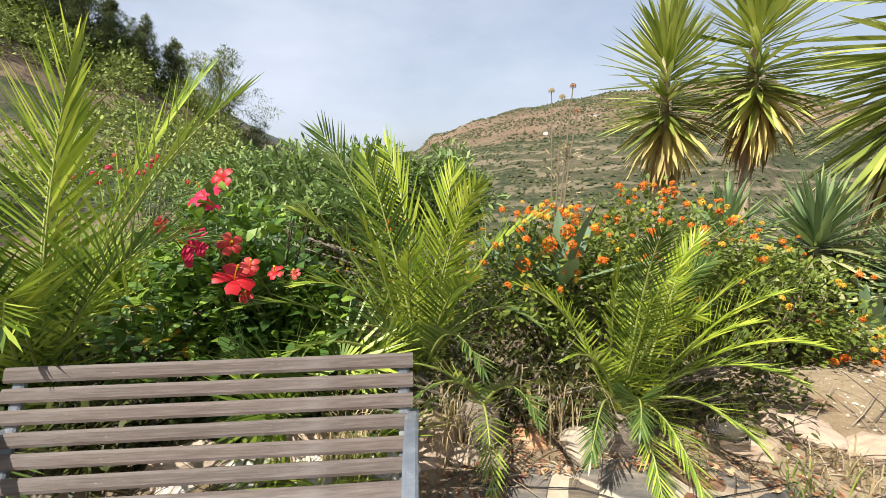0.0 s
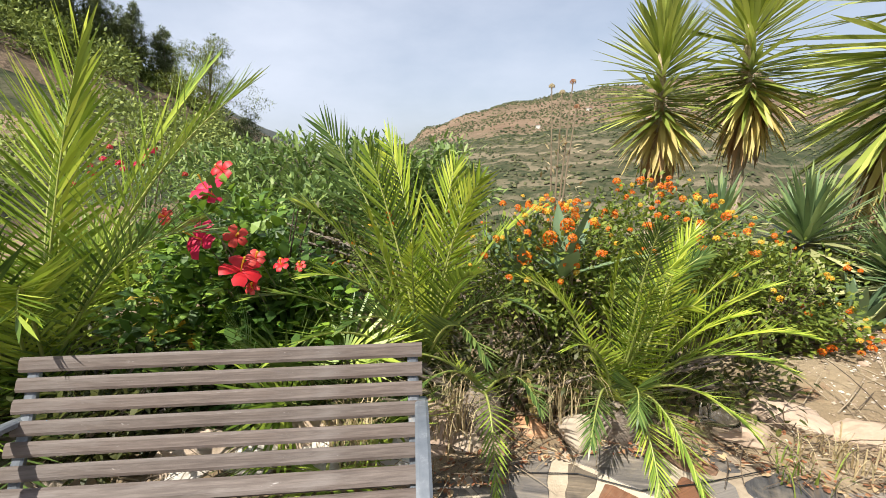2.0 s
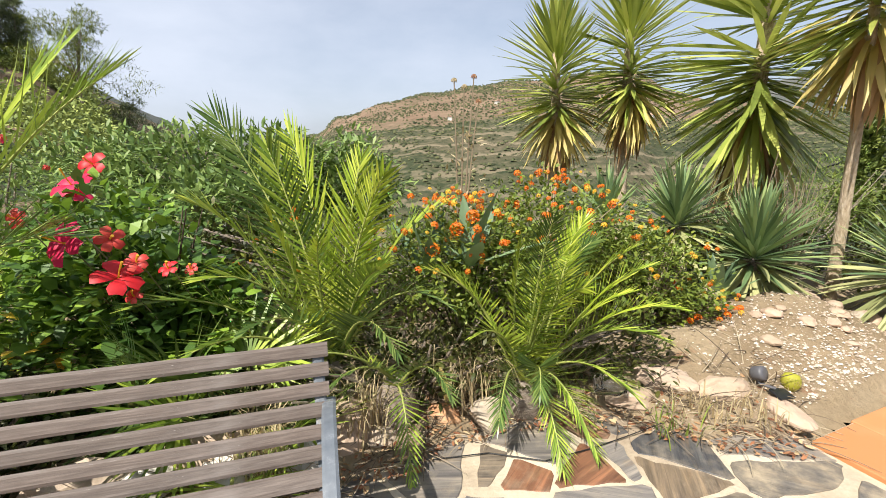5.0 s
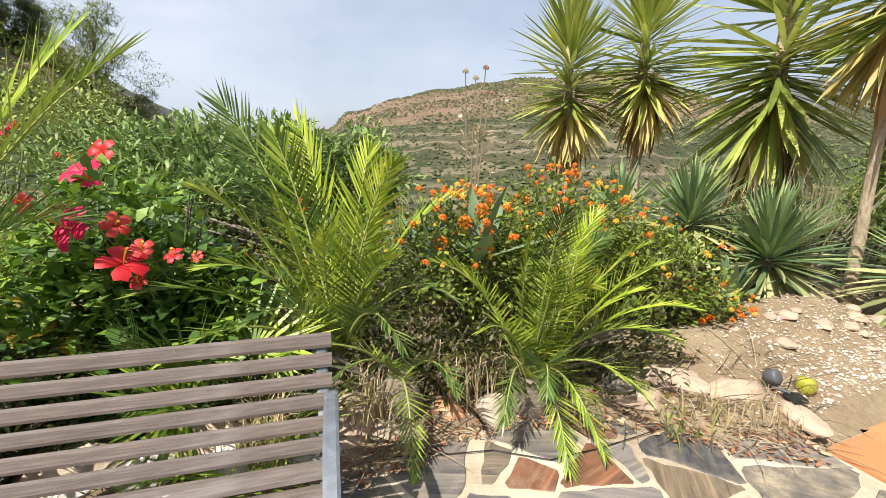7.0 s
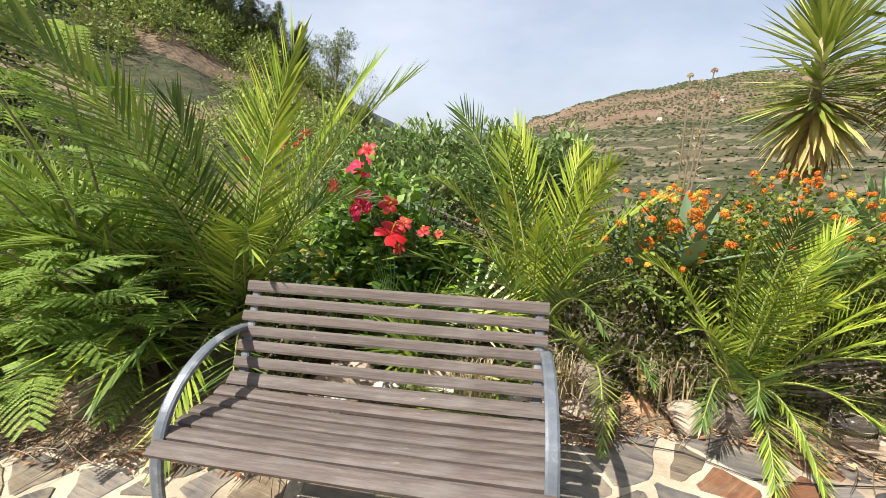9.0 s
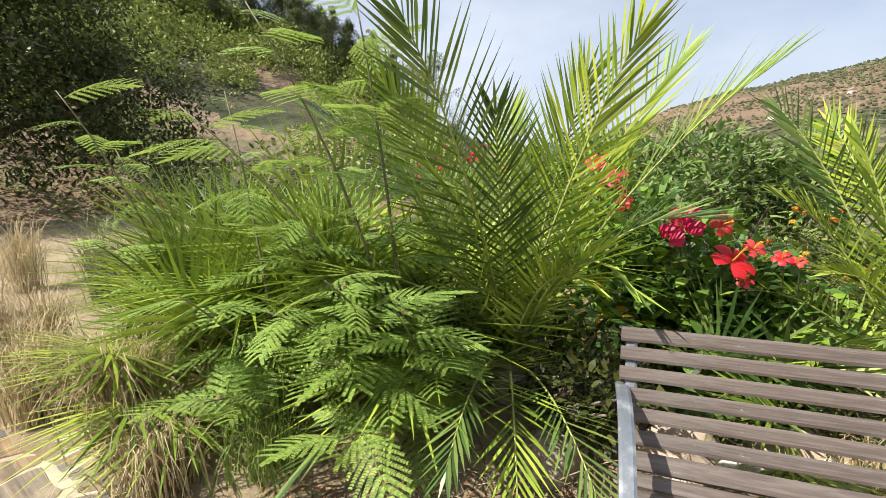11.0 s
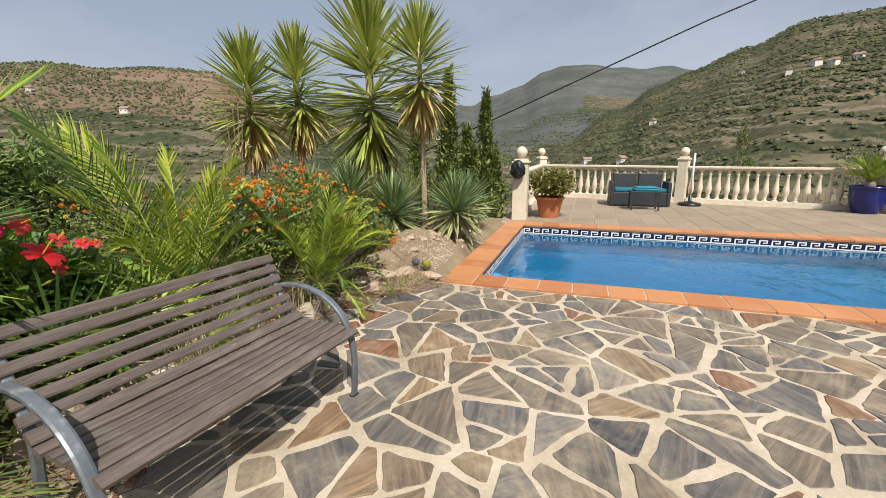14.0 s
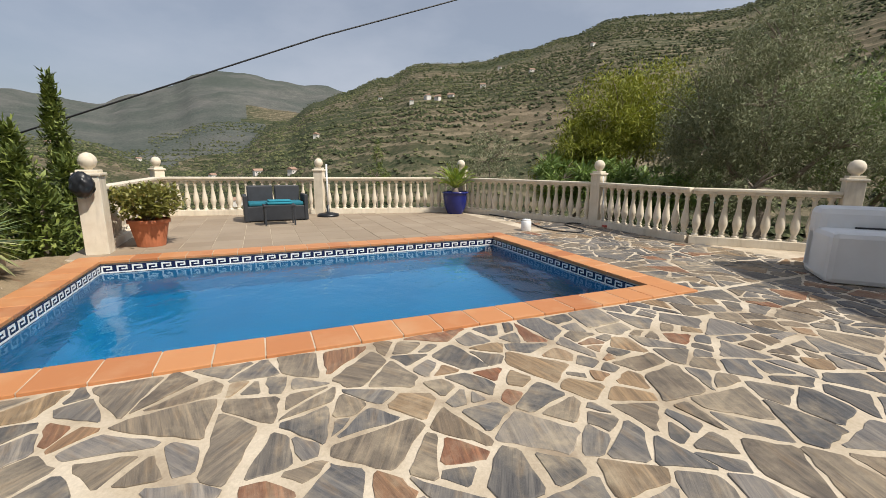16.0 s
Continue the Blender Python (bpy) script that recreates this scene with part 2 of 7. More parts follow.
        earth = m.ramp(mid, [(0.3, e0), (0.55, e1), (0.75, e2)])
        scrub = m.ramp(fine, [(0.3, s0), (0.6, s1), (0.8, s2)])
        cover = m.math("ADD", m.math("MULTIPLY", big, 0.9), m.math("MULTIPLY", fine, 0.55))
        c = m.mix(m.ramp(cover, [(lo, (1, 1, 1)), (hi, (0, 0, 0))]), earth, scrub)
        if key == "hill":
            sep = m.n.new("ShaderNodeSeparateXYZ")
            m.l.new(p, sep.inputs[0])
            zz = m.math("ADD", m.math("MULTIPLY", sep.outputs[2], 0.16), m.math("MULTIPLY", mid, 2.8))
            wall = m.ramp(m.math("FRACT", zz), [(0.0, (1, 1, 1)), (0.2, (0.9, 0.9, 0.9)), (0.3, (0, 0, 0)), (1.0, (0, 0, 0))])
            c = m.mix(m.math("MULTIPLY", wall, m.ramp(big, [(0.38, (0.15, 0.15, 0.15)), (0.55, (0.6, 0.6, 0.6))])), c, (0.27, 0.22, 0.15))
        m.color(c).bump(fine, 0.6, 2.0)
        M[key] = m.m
    M["scrub"] = leaf_mat("hill_scrub", (0.026, 0.036, 0.015), (0.062, 0.076, 0.031), (0.150, 0.152, 0.068), 0.9, 0.0, patches=0.02)
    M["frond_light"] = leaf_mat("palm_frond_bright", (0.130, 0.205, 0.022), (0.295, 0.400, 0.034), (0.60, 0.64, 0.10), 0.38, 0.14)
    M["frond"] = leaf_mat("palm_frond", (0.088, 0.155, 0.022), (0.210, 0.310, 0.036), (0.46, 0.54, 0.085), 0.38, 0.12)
    # dark copy: puts shade into many of the low and inner fronds
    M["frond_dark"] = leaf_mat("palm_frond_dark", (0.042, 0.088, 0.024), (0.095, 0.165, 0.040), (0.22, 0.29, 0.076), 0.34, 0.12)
    M["hibiscus"] = leaf_mat("hibiscus_leaf", (0.040, 0.088, 0.017), (0.088, 0.176, 0.028), (0.287, 0.440, 0.042), 0.5, 0.25)
    M["lantana"] = leaf_mat("lantana_leaf", (0.072, 0.117, 0.022), (0.154, 0.218, 0.036), (0.307, 0.351, 0.060), 0.5, 0.3)
    M["mimosa"] = leaf_mat("mimosa_leaf", (0.109, 0.191, 0.046), (0.220, 0.344, 0.076), (0.441, 0.555, 0.121), 0.5, 0.35)
    # leaf colours darkened, to put the bed's hollow shade into them
    M["under"] = leaf_mat("shade_undergrowth_leaf", (0.023, 0.032, 0.007), (0.053, 0.065, 0.013), (0.106, 0.106, 0.023), 0.5, 0.2)
    M["olive"] = leaf_mat("olive_leaf", (0.095, 0.112, 0.060), (0.200, 0.220, 0.120), (0.36, 0.37, 0.22), 0.75, 0.15)
    # pine needles: sunlit and shaded tones are put into these three colours
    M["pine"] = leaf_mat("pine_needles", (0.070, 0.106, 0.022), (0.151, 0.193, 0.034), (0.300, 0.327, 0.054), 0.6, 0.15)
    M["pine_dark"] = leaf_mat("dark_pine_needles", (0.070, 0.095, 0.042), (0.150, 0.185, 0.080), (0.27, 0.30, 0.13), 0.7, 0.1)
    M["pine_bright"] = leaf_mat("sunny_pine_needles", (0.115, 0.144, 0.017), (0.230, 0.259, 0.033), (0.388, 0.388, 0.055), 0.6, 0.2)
    M["cypress"] = leaf_mat("cypress_leaf", (0.060, 0.092, 0.024), (0.140, 0.185, 0.042), (0.27, 0.31, 0.07), 0.6, 0.1)
    M["broad"] = leaf_mat("broad_leaf", (0.069, 0.122, 0.031), (0.138, 0.223, 0.054), (0.299, 0.384, 0.108), 0.5, 0.2)
    M["hill_bush"] = leaf_mat("hillside_bush_leaf", (0.065, 0.095, 0.026), (0.18, 0.235, 0.06), (0.40, 0.45, 0.12), 0.8, 0.15, patches=0.3)
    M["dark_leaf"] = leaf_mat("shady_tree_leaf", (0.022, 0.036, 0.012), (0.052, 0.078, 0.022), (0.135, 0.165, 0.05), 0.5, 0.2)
    M["pot_leaf"] = leaf_mat("jade_leaf", (0.10, 0.115, 0.022), (0.20, 0.20, 0.045), (0.34, 0.31, 0.10), 0.35, 0.2)
    M["fern"] = leaf_mat("wispy_shrub_leaf", (0.090, 0.153, 0.028), (0.162, 0.238, 0.042), (0.288, 0.357, 0.070), 0.6, 0.25)
    M["yucca"] = leaf_mat("yucca_leaf", (0.130, 0.185, 0.040), (0.290, 0.350, 0.070), (0.60, 0.62, 0.17), 0.30, 0.18, "each")
    M["yucca_dry"] = leaf_mat("dry_yucca_leaf", (0.360, 0.288, 0.091), (0.552, 0.450, 0.156), (0.744, 0.625, 0.260), 0.5, 0.2, "each")
    M["yucca_brown"] = leaf_mat("dead_yucca_leaf", (0.238, 0.140, 0.063), (0.420, 0.266, 0.126), (0.588, 0.406, 0.210), 0.7, 0.1, "each")
    M["rosette"] = leaf_mat("rosette_leaf", (0.090, 0.151, 0.070), (0.166, 0.248, 0.106), (0.333, 0.410, 0.150), 0.3, 0.12, "each")
    M["rosette_pale"] = leaf_mat("pale_rosette_leaf", (0.220, 0.246, 0.104), (0.350, 0.363, 0.162), (0.518, 0.518, 0.254), 0.4, 0.15, "each")
    M["agave"] = leaf_mat("agave_leaf", (0.095, 0.155, 0.085), (0.145, 0.225, 0.120), (0.22, 0.31, 0.16), 0.5, 0.08, "each")
    for key, c0, c1 in (("red", (0.55, 0.006, 0.012), (0.7, 0.02, 0.03)), ("pink", (0.6, 0.008, 0.06), (0.75, 0.025, 0.11)),
                        ("orange", (0.72, 0.13, 0.01), (0.85, 0.30, 0.015)), ("yellow", (0.8, 0.42, 0.03), (0.85, 0.6, 0.08)),
                        ("coral", (0.55, 0.03, 0.03), (0.68, 0.08, 0.06))):
        m = Mat(key + "_petal", 0.5)
        c = m.ramp(m.island(), [(0, c0), (1, c1)])
        m.color(c).translucent(c, 0.35)
        M[key] = m.m
    m = Mat("palm_bark", 0.9)
    a = m.noise(5, 6, 0.65, (3, 3, 14))
    m.color(m.ramp(a, [(0.3, (0.16, 0.12, 0.09)), (0.6, (0.31, 0.26, 0.21)), (0.8, (0.43, 0.38, 0.32))])).bump(a, 0.9, 0.02)
    M["bark"] = m.m
    m = Mat("yucca_bark", 0.9)
    a = m.noise(5, 6, 0.65, (9, 9, 3))
    m.color(m.ramp(a, [(0.3, (0.30, 0.22, 0.14)), (0.55, (0.52, 0.42, 0.30)), (0.8, (0.66, 0.57, 0.46))])).bump(a, 0.9, 0.02)
    M["yucca_bark"] = m.m
    m = Mat("green_rachis", 0.4)
    m.color(m.ramp(m.noise(4, 3), [(0.3, (0.22, 0.27, 0.06)), (0.7, (0.4, 0.42, 0.13))]))
    M["rachis"] = m.m
    m = Mat("green_stem", 0.6)
    m.color(m.ramp(m.noise(6, 4), [(0.3, (0.10, 0.12, 0.05)), (0.7, (0.2, 0.16, 0.09))]))
    M["stem"] = m.m
    # pool
    m = Mat("pool_water", 0.03, spec=0.3)
    m.b.inputs["IOR"].default_value = 1.33
    m.b.inputs["Transmission Weight"].default_value = 1.0
    a, b = m.noise(2.6, 3, 0.5, (1, 1.6, 1), out=m.position(), distort=0.8), m.noise(9, 3, 0.5, out=m.position())
    m.color((0.50, 0.86, 0.95)).bump(m.math("ADD", a, m.math("MULTIPLY", b, 0.25)), 0.35, 0.03)
    M["water"] = m.m
    m = Mat("pool_tile", 0.3)
    a, r = m.noise(0.9, 4, out=m.position()), m.noise(12, 2, out=m.position())
    c = m.ramp(a, [(0.3, (0.002, 0.105, 0.235)), (0.7, (0.004, 0.135, 0.285))])
    m.color(m.mix(0.3, c, m.ramp(r, [(0.3, (0.75, 0.75, 0.75)), (0.7, (1.15, 1.15, 1.15))]), "MULTIPLY"))
    M["pool"] = m.m
    for key, c, ro, me in (("navy", (0.012, 0.018, 0.06), 0.25, 0), ("whitetile", (0.78, 0.78, 0.76), 0.25, 0), ("black_plastic", (0.012, 0.013, 0.016), 0.35, 0),
                           ("rattan", (0.03, 0.034, 0.042), 0.55, 0), ("teal", (0.012, 0.15, 0.21), 0.85, 0), ("teal_light", (0.02, 0.22, 0.30), 0.9, 0),
                           ("blue_glaze", (0.012, 0.02, 0.16), 0.18, 0), ("pot", (0.47, 0.16, 0.075), 0.7, 0), ("white_plastic", (0.78, 0.79, 0.8), 0.4, 0),
                           ("rubber", (0.015, 0.015, 0.016), 0.6, 0), ("cable", (0.01, 0.01, 0.011), 0.5, 0), ("red_plastic", (0.5, 0.10, 0.07), 0.5, 0),
                           ("cyan_plastic", (0.04, 0.3, 0.7), 0.35, 0), ("roof", (0.34, 0.22, 0.16), 0.8, 0), ("house", (0.74, 0.71, 0.66), 0.85, 0),
                           ("window", (0.03, 0.035, 0.04), 0.2, 0), ("metal", (0.45, 0.45, 0.46), 0.35, 0.9), ("cactus", (0.34, 0.33, 0.03), 0.7, 0),
                           ("grey_plastic", (0.10, 0.10, 0.11), 0.5, 0)):
        m = Mat(key, ro, me)
        a = m.noise(7, 5, 0.6)
        lo, hi = tuple(x * 0.8 for x in c), tuple(min(1, x * 1.15) for x in c)
        m.color(m.ramp(a, [(0.3, lo), (0.7, hi)])).roughness(a, max(0.05, ro - 0.08), min(1, ro + 0.1))
        M[key] = m.m
    m = Mat("clear_glass", 0.05)
    m.b.inputs["Transmission Weight"].default_value = 1.0
    m.color((0.9, 0.95, 0.93))
    M["glass"] = m.m
    return M


M = make_materials()

# ---- builders ----
rng = random.Random(7)


def mesh_of(name, verts, faces, mat=None, smooth=False):
    me = bpy.data.meshes.new(name)
    me.from_pydata([tuple(v) for v in verts], [], faces)
    if mat:
        me.materials.append(mat)
    if smooth:
        me.polygons.foreach_set("use_smooth", [True] * len(me.polygons))
    me.update()
    return me


def bm_mesh(name, bm, mat=None, smooth=False):
    me = bpy.data.meshes.new(name)
    bm.normal_update()
    bm.to_mesh(me)
    bm.free()
    if mat:
        me.materials.append(mat)
    if smooth:
        me.polygons.foreach_set("use_smooth", [True] * len(me.polygons))
    return me


def child(name, me, parent, m=None, label=""):
    ob = new(name, me)
    ob.parent = parent
    if m is not None:
        ob.matrix_basis = m
    return tagged(ob, label)


def part(name, bm, material, parent, label="", smooth=False, m=None):
    return child(name, bm_mesh(name, bm, material, smooth), parent, m, label)


def thing(name, label, category, m=None, group=""):
    ob = new(name)
    ob.empty_display_size = 0.1
    if m is not None:
        ob.matrix_basis = m
    return tagged(ob, label, category, group)


def setting(name, me, label, m=None):
    ob = new(name, me)
    if m is not None:
        ob.matrix_basis = m
    return tagged(ob, label, kind="structure")


def box(bm, cx, cy, cz, sx, sy, sz, bevel=0.0, m=None):
    r = bmesh.ops.create_cube(bm, size=1.0)
    mm = Matrix.Translation((cx, cy, cz)) @ Matrix.Diagonal((sx, sy, sz, 1))
    bmesh.ops.transform(bm, matrix=mm, verts=r["verts"])
    if bevel:
        es = list({e for v in r["verts"] for e in v.link_edges})
        g = bmesh.ops.bevel(bm, geom=es, offset=bevel, segments=2, affect="EDGES", profile=0.5)
        vs = list({v for f in g["faces"] for v in f.verts} | {v for v in r["verts"] if v.is_valid})
    else:
        vs = r["verts"]
    if m is not None:
        bmesh.ops.transform(bm, matrix=m, verts=vs)
    return bm


def boxed(*a, **k):
    return box(bmesh.new(), *a, **k)


def lathe(profile, n=16):
    """A turned body: (radius, height) pairs from the bottom up, closed at both ends."""
    verts, faces = [], []
    for r, z in profile:
        for i in range(n):
            a = 2 * math.pi * i / n
            verts.append((r * math.cos(a), r * math.sin(a), z))
    for j in range(len(profile) - 1):
        for i in range(n):
            k = (i + 1) % n
            faces.append((j * n + i, j * n + k, (j + 1) * n + k, (j + 1) * n + i))
    faces.append(tuple(reversed(range(n))))
    faces.append(tuple(range((len(profile) - 1) * n, len(profile) * n)))
    return verts, faces


def tube(points, radii, n=6):
    """A tapered tube through points."""
    verts, faces = [], []
    pts = [Vector(p) for p in points]
    if not hasattr(radii, "__len__"):
        radii = [radii] * len(pts)
    ref = None
    for i, p in enumerate(pts):
        d = (pts[min(i + 1, len(pts) - 1)] - pts[max(i - 1, 0)]).normalized()
        if ref is None:
            ref = Vector((0, 0, 1)) if abs(d.z) < 0.9 else Vector((1, 0, 0))
        s = d.cross(ref).normalized()
        ref = s.cross(d)
        for k in range(n):
            a = 2 * math.pi * k / n
            verts.append(p + (s * math.cos(a) + ref * math.sin(a)) * radii[i])
    for i in range(len(pts) - 1):
        for k in range(n):
            q = (k + 1) % n
            faces.append((i * n + k, i * n + q, (i + 1) * n + q, (i + 1) * n + k))
    faces.append(tuple(reversed(range(n))))
    faces.append(tuple(range((len(pts) - 1) * n, len(pts) * n)))
    return verts, faces


def bar(points, w, h, up=(1, 0, 0)):
    """A flat bar with slightly rounded edges swept through points; w lies along up."""
    verts, faces = [], []
    pts = [Vector(p) for p in points]
    u = Vector(up)
    sec = [(-0.5, -0.3), (-0.3, -0.5), (0.3, -0.5), (0.5, -0.3), (0.5, 0.3), (0.3, 0.5), (-0.3, 0.5), (-0.5, 0.3)]
    for i, p in enumerate(pts):
        d = (pts[min(i + 1, len(pts) - 1)] - pts[max(i - 1, 0)]).normalized()
        s = d.cross(u).normalized()
        for a, b in sec:
            verts.append(p + u * (a * w) + s * (b * h))
    n = len(sec)
    for i in range(len(pts) - 1):
        for k in range(n):
            q = (k + 1) % n
            faces.append((i * n + k, i * n + q, (i + 1) * n + q, (i + 1) * n + k))
    faces.append(tuple(reversed(range(n))))
    faces.append(tuple(range((len(pts) - 1) * n, len(pts) * n)))
    return verts, faces


class Soup:
    """Collects many small pieces into one mesh."""
    def __init__(self):
        self.v, self.f = [], []

    def add(self, verts, faces):
        o = len(self.v)
        self.v.extend(verts)
        self.f.extend(tuple(i + o for i in f) for f in faces)
        return self

    def mesh(self, name, mat, smooth=False):
        return mesh_of(name, self.v, self.f, mat, smooth)


def curve_pts(p0, p1, p2, n):
    p0, p1, p2 = Vector(p0), Vector(p1), Vector(p2)
    return [p0 * (1 - t) ** 2 + p1 * 2 * t * (1 - t) + p2 * t * t for t in [i / n for i in range(n + 1)]]


def interp(x, table):
    if x <= table[0][0]:
        return table[0][1]
    for (a, b), (c, d) in zip(table, table[1:]):
        if x <= c:
            t = (x - a) / (c - a)
            t = t * t * (3 - 2 * t)
            return b + (d - b) * t
    return table[-1][1]


def inside(poly, x, y):
    c = False
    for (x0, y0), (x1, y1) in zip(poly, poly[1:] + poly[:1]):
        if (y0 > y) != (y1 > y) and x < (x1 - x0) * (y - y0) / (y1 - y0) + x0:
            c = not c
    return c


def gap_to(poly, x, y):
    best = 1e9
    for (x0, y0), (x1, y1) in zip(poly, poly[1:] + poly[:1]):
        dx, dy = x1 - x0, y1 - y0
        t = max(0, min(1, ((x - x0) * dx + (y - y0) * dy) / (dx * dx + dy * dy)))
        best = min(best, math.hypot(x - x0 - t * dx, y - y0 - t * dy))
    return best


# ---- plan ----
POOL = pose(2.5, 1.47, 0, 0, 0, 21.2)      # the pool's corner nearest the bench; x across, -y along
PW, PL, RIM = 3.6, 6.1, 0.34                # water's width and length, coping's width


def pw(x, y, z=0.0):
    return POOL @ Vector((x, y, z))


PLATEAU = [(-16, -14), (5, -12), (7.0, -9.0), (8.2, -6.6), (10.2, -5.9), (13.0, -2.8), (12.2, 1.4), (11.6, 5.6), (6.7, 3.7), (5.2, 4.2), (3.8, 5.2), (-2, 5.4), (-16, 7)]
NORTH = [(-40, -3), (-27, -2), (-20, 0.0), (-15, 2.4), (-12, 4.6), (-6, 6.3), (0, 7.2), (5, 7.9), (10, 8.5), (14, 8.3), (19, 8.6), (24, 8.4), (28, 6.2), (33, 5), (40, 3.5), (50, 2.0), (60, 0), (70, -3)]
FAR = [(20, 2), (30, 4.5), (39, 6.5), (44, 5.3), (47, 6.2), (50.6, 6.1), (54.4, 5.7), (57.3, 7), (60.4, 8.1), (63, 9.4), (65.5, 9.8), (68, 9.9), (72, 9.6), (76, 9.2), (80, 8.7), (90, 8), (110, 5), (125, 2)]
EAST = [(56, -3), (62, -0.5), (66, 1.5), (72, 5), (76, 7.4), (79.3, 8.5), (84.2, 10.2), (88.5, 12.0), (91.4, 12.4), (96, 12.7), (102, 13.6), (106.5, 14.6), (112, 15.8), (124, 15.9), (127, 16.4), (140, 18), (160, 17), (180, 14), (200, 12)]
WEST = [(-200, 12), (-160, 11), (-120, 16), (-90, 24), (-70, 22.5), (-56, 19), (-47, 13.8), (-42, 10.0), (-38, 7), (-34, 4.5), (-30, 2.0), (-26, -1.5), (-20, -5)]


def ridge(r, el, dist, start, back):
    top = dist * math.tan(radians(el)) + 1.4
    low = -34.0
    if r < start:
        return -1e6
    if r < dist:
        t = (r - start) / (dist - start)
        return low + (top - low) * (t ** 0.92)
    return top - (r - dist) * back


def ground_z(x, y):
    """Height of the land outside the terrace."""
    r = math.hypot(x, y)
    az = math.degrees(math.atan2(x, y))
    d = 0.0 if inside(PLATEAU, x, y) else gap_to(PLATEAU, x, y)
    if d == 0.0:
        g = gap_to(PLATEAU, x, y)
        return -0.3 - min(1.9, max(0, g - 0.3) * 3.0)
    west = max(0.0, min(1.0, (-22 - az) / 16)) if az > -180 else 0.0
    west = max(west, max(0.0, min(1.0, (az - 150) / 20)))
    fall = -0.3 - 30.0 * (1 - math.exp(-d / 55.0))
    a = az if az < 150 else az - 360
    up = interp(a, WEST)
    top = 75 * math.tan(radians(up)) + 1.4
    t = min(1.0, d / 70.0)
    slope = -0.3 + (top + 0.3) * (t ** 1.1) + max(0, d - 70) * 0.12
    z = fall * (1 - west) + slope * west
    if r > 60:
        e = az if az > -160 else az + 360
        z = max(z, ridge(r, interp(az, NORTH), 700, 90, 0.2), ridge(r, interp(az, FAR), 2600, 500, 0.1), ridge(r, interp(e, EAST), 800, 75, 0.05) if e > 50 else -1e6)
    k = min(1.0, d / 25.0)
    n = noise.fractal(Vector((x, y, 0)) * (3.2 / max(60, r)) + Vector((3.1, 1.7, 0)), 1.0, 2.1, 5)
    z += n * min(18.0, r * 0.011) * k
    if r > 1200:
        z += 34 * noise.ridged_multi_fractal(Vector((x, y, 0)) * 0.0016, 1.0, 2.1, 5, 0.9, 2.0) - 34
    return z


def build_ground():
    az_n = 540
    rs = [0.0] + [2.5 * (4600 / 2.5) ** (i / 190) for i in range(191)]
    verts, faces = [(0, 0, -2.2)], []
    for r in rs[1:]:
        for k in range(az_n):
            a = 2 * math.pi * k / az_n
            x, y = r * math.sin(a), r * math.cos(a)
            verts.append((x, y, ground_z(x, y)))
    for k in range(az_n):
        faces.append((0, 1 + (k + 1) % az_n, 1 + k))
    for j in range(len(rs) - 2):
        o = 1 + j * az_n
        for k in range(az_n):
            q = (k + 1) % az_n
            faces.append((o + k, o + q, o + az_n + q, o + az_n + k))
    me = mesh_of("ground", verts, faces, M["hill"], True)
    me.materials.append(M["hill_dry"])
    me.materials.append(M["hill_hazed"])
    for poly in me.polygons:
        x, y, z = poly.center
        r, az = math.hypot(x, y), math.degrees(math.atan2(x, y))
        edge = 14 * noise.noise(Vector((x, y, 0)) * 0.012)
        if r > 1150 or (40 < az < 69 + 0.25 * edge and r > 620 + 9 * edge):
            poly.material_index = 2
        elif -25 < az < 48 and z > 22 + edge and r > 150:
            poly.material_index = 1
        elif -120 < az < -20 and noise.noise(Vector((x, y, 0)) * 0.09) > 0.12:
            poly.material_index = 1
    setting("ground", me, "dry scrub-covered hills and terraced valley slopes")


build_ground()


def slab(name, poly, z0, z1, mat, label):
    """A flat slab with the outline poly in the pool's frame."""
    bm = bmesh.new()
    vs = [bm.verts.new((x, y, z1)) for x, y in poly]
    f = bm.faces.new(vs)
    if f.normal.z < 0:
        f.normal_flip()
    g = bmesh.ops.extrude_face_region(bm, geom=[f])
    bmesh.ops.translate(bm, vec=(0, 0, z0 - z1), verts=[v for v in g["geom"] if isinstance(v, bmesh.types.BMVert)])
    bmesh.ops.recalc_face_normals(bm, faces=bm.faces)
    bmesh.ops.triangulate(bm, faces=bm.faces)
    return setting(name, bm_mesh(name, bm, mat), label, POOL)


NEAR = [(-13, -14), (-RIM, -14), (-RIM, 2.5), (-13, 2.5)]
SIDE = [(-RIM, -14), (0.0, -14), (0.5, -10.85), (1.95, -9.35), (4.4, -9.35), (8.15, -7.6), (PW + RIM, -7.6), (PW + RIM, -PL - RIM), (-RIM, -PL - RIM)]
BACK = [(PW + RIM, -7.6), (8.15, -7.6), (8.75, -3.5), (9.65, 0.55), (PW + RIM, 0.55)]
paving = slab("patio_floor", NEAR, -0.3, 0.0, M["mortar"], "crazy paving of grey and tan slate in pale mortar")
paving_side = slab("patio_floor_side", SIDE, -0.3, 0.0, M["mortar"], "crazy paving of grey and tan slate in pale mortar")
terrace = slab("terrace_floor", BACK, -0.3, 0.0, M["mortar"], "beige paved terrace behind the pool")


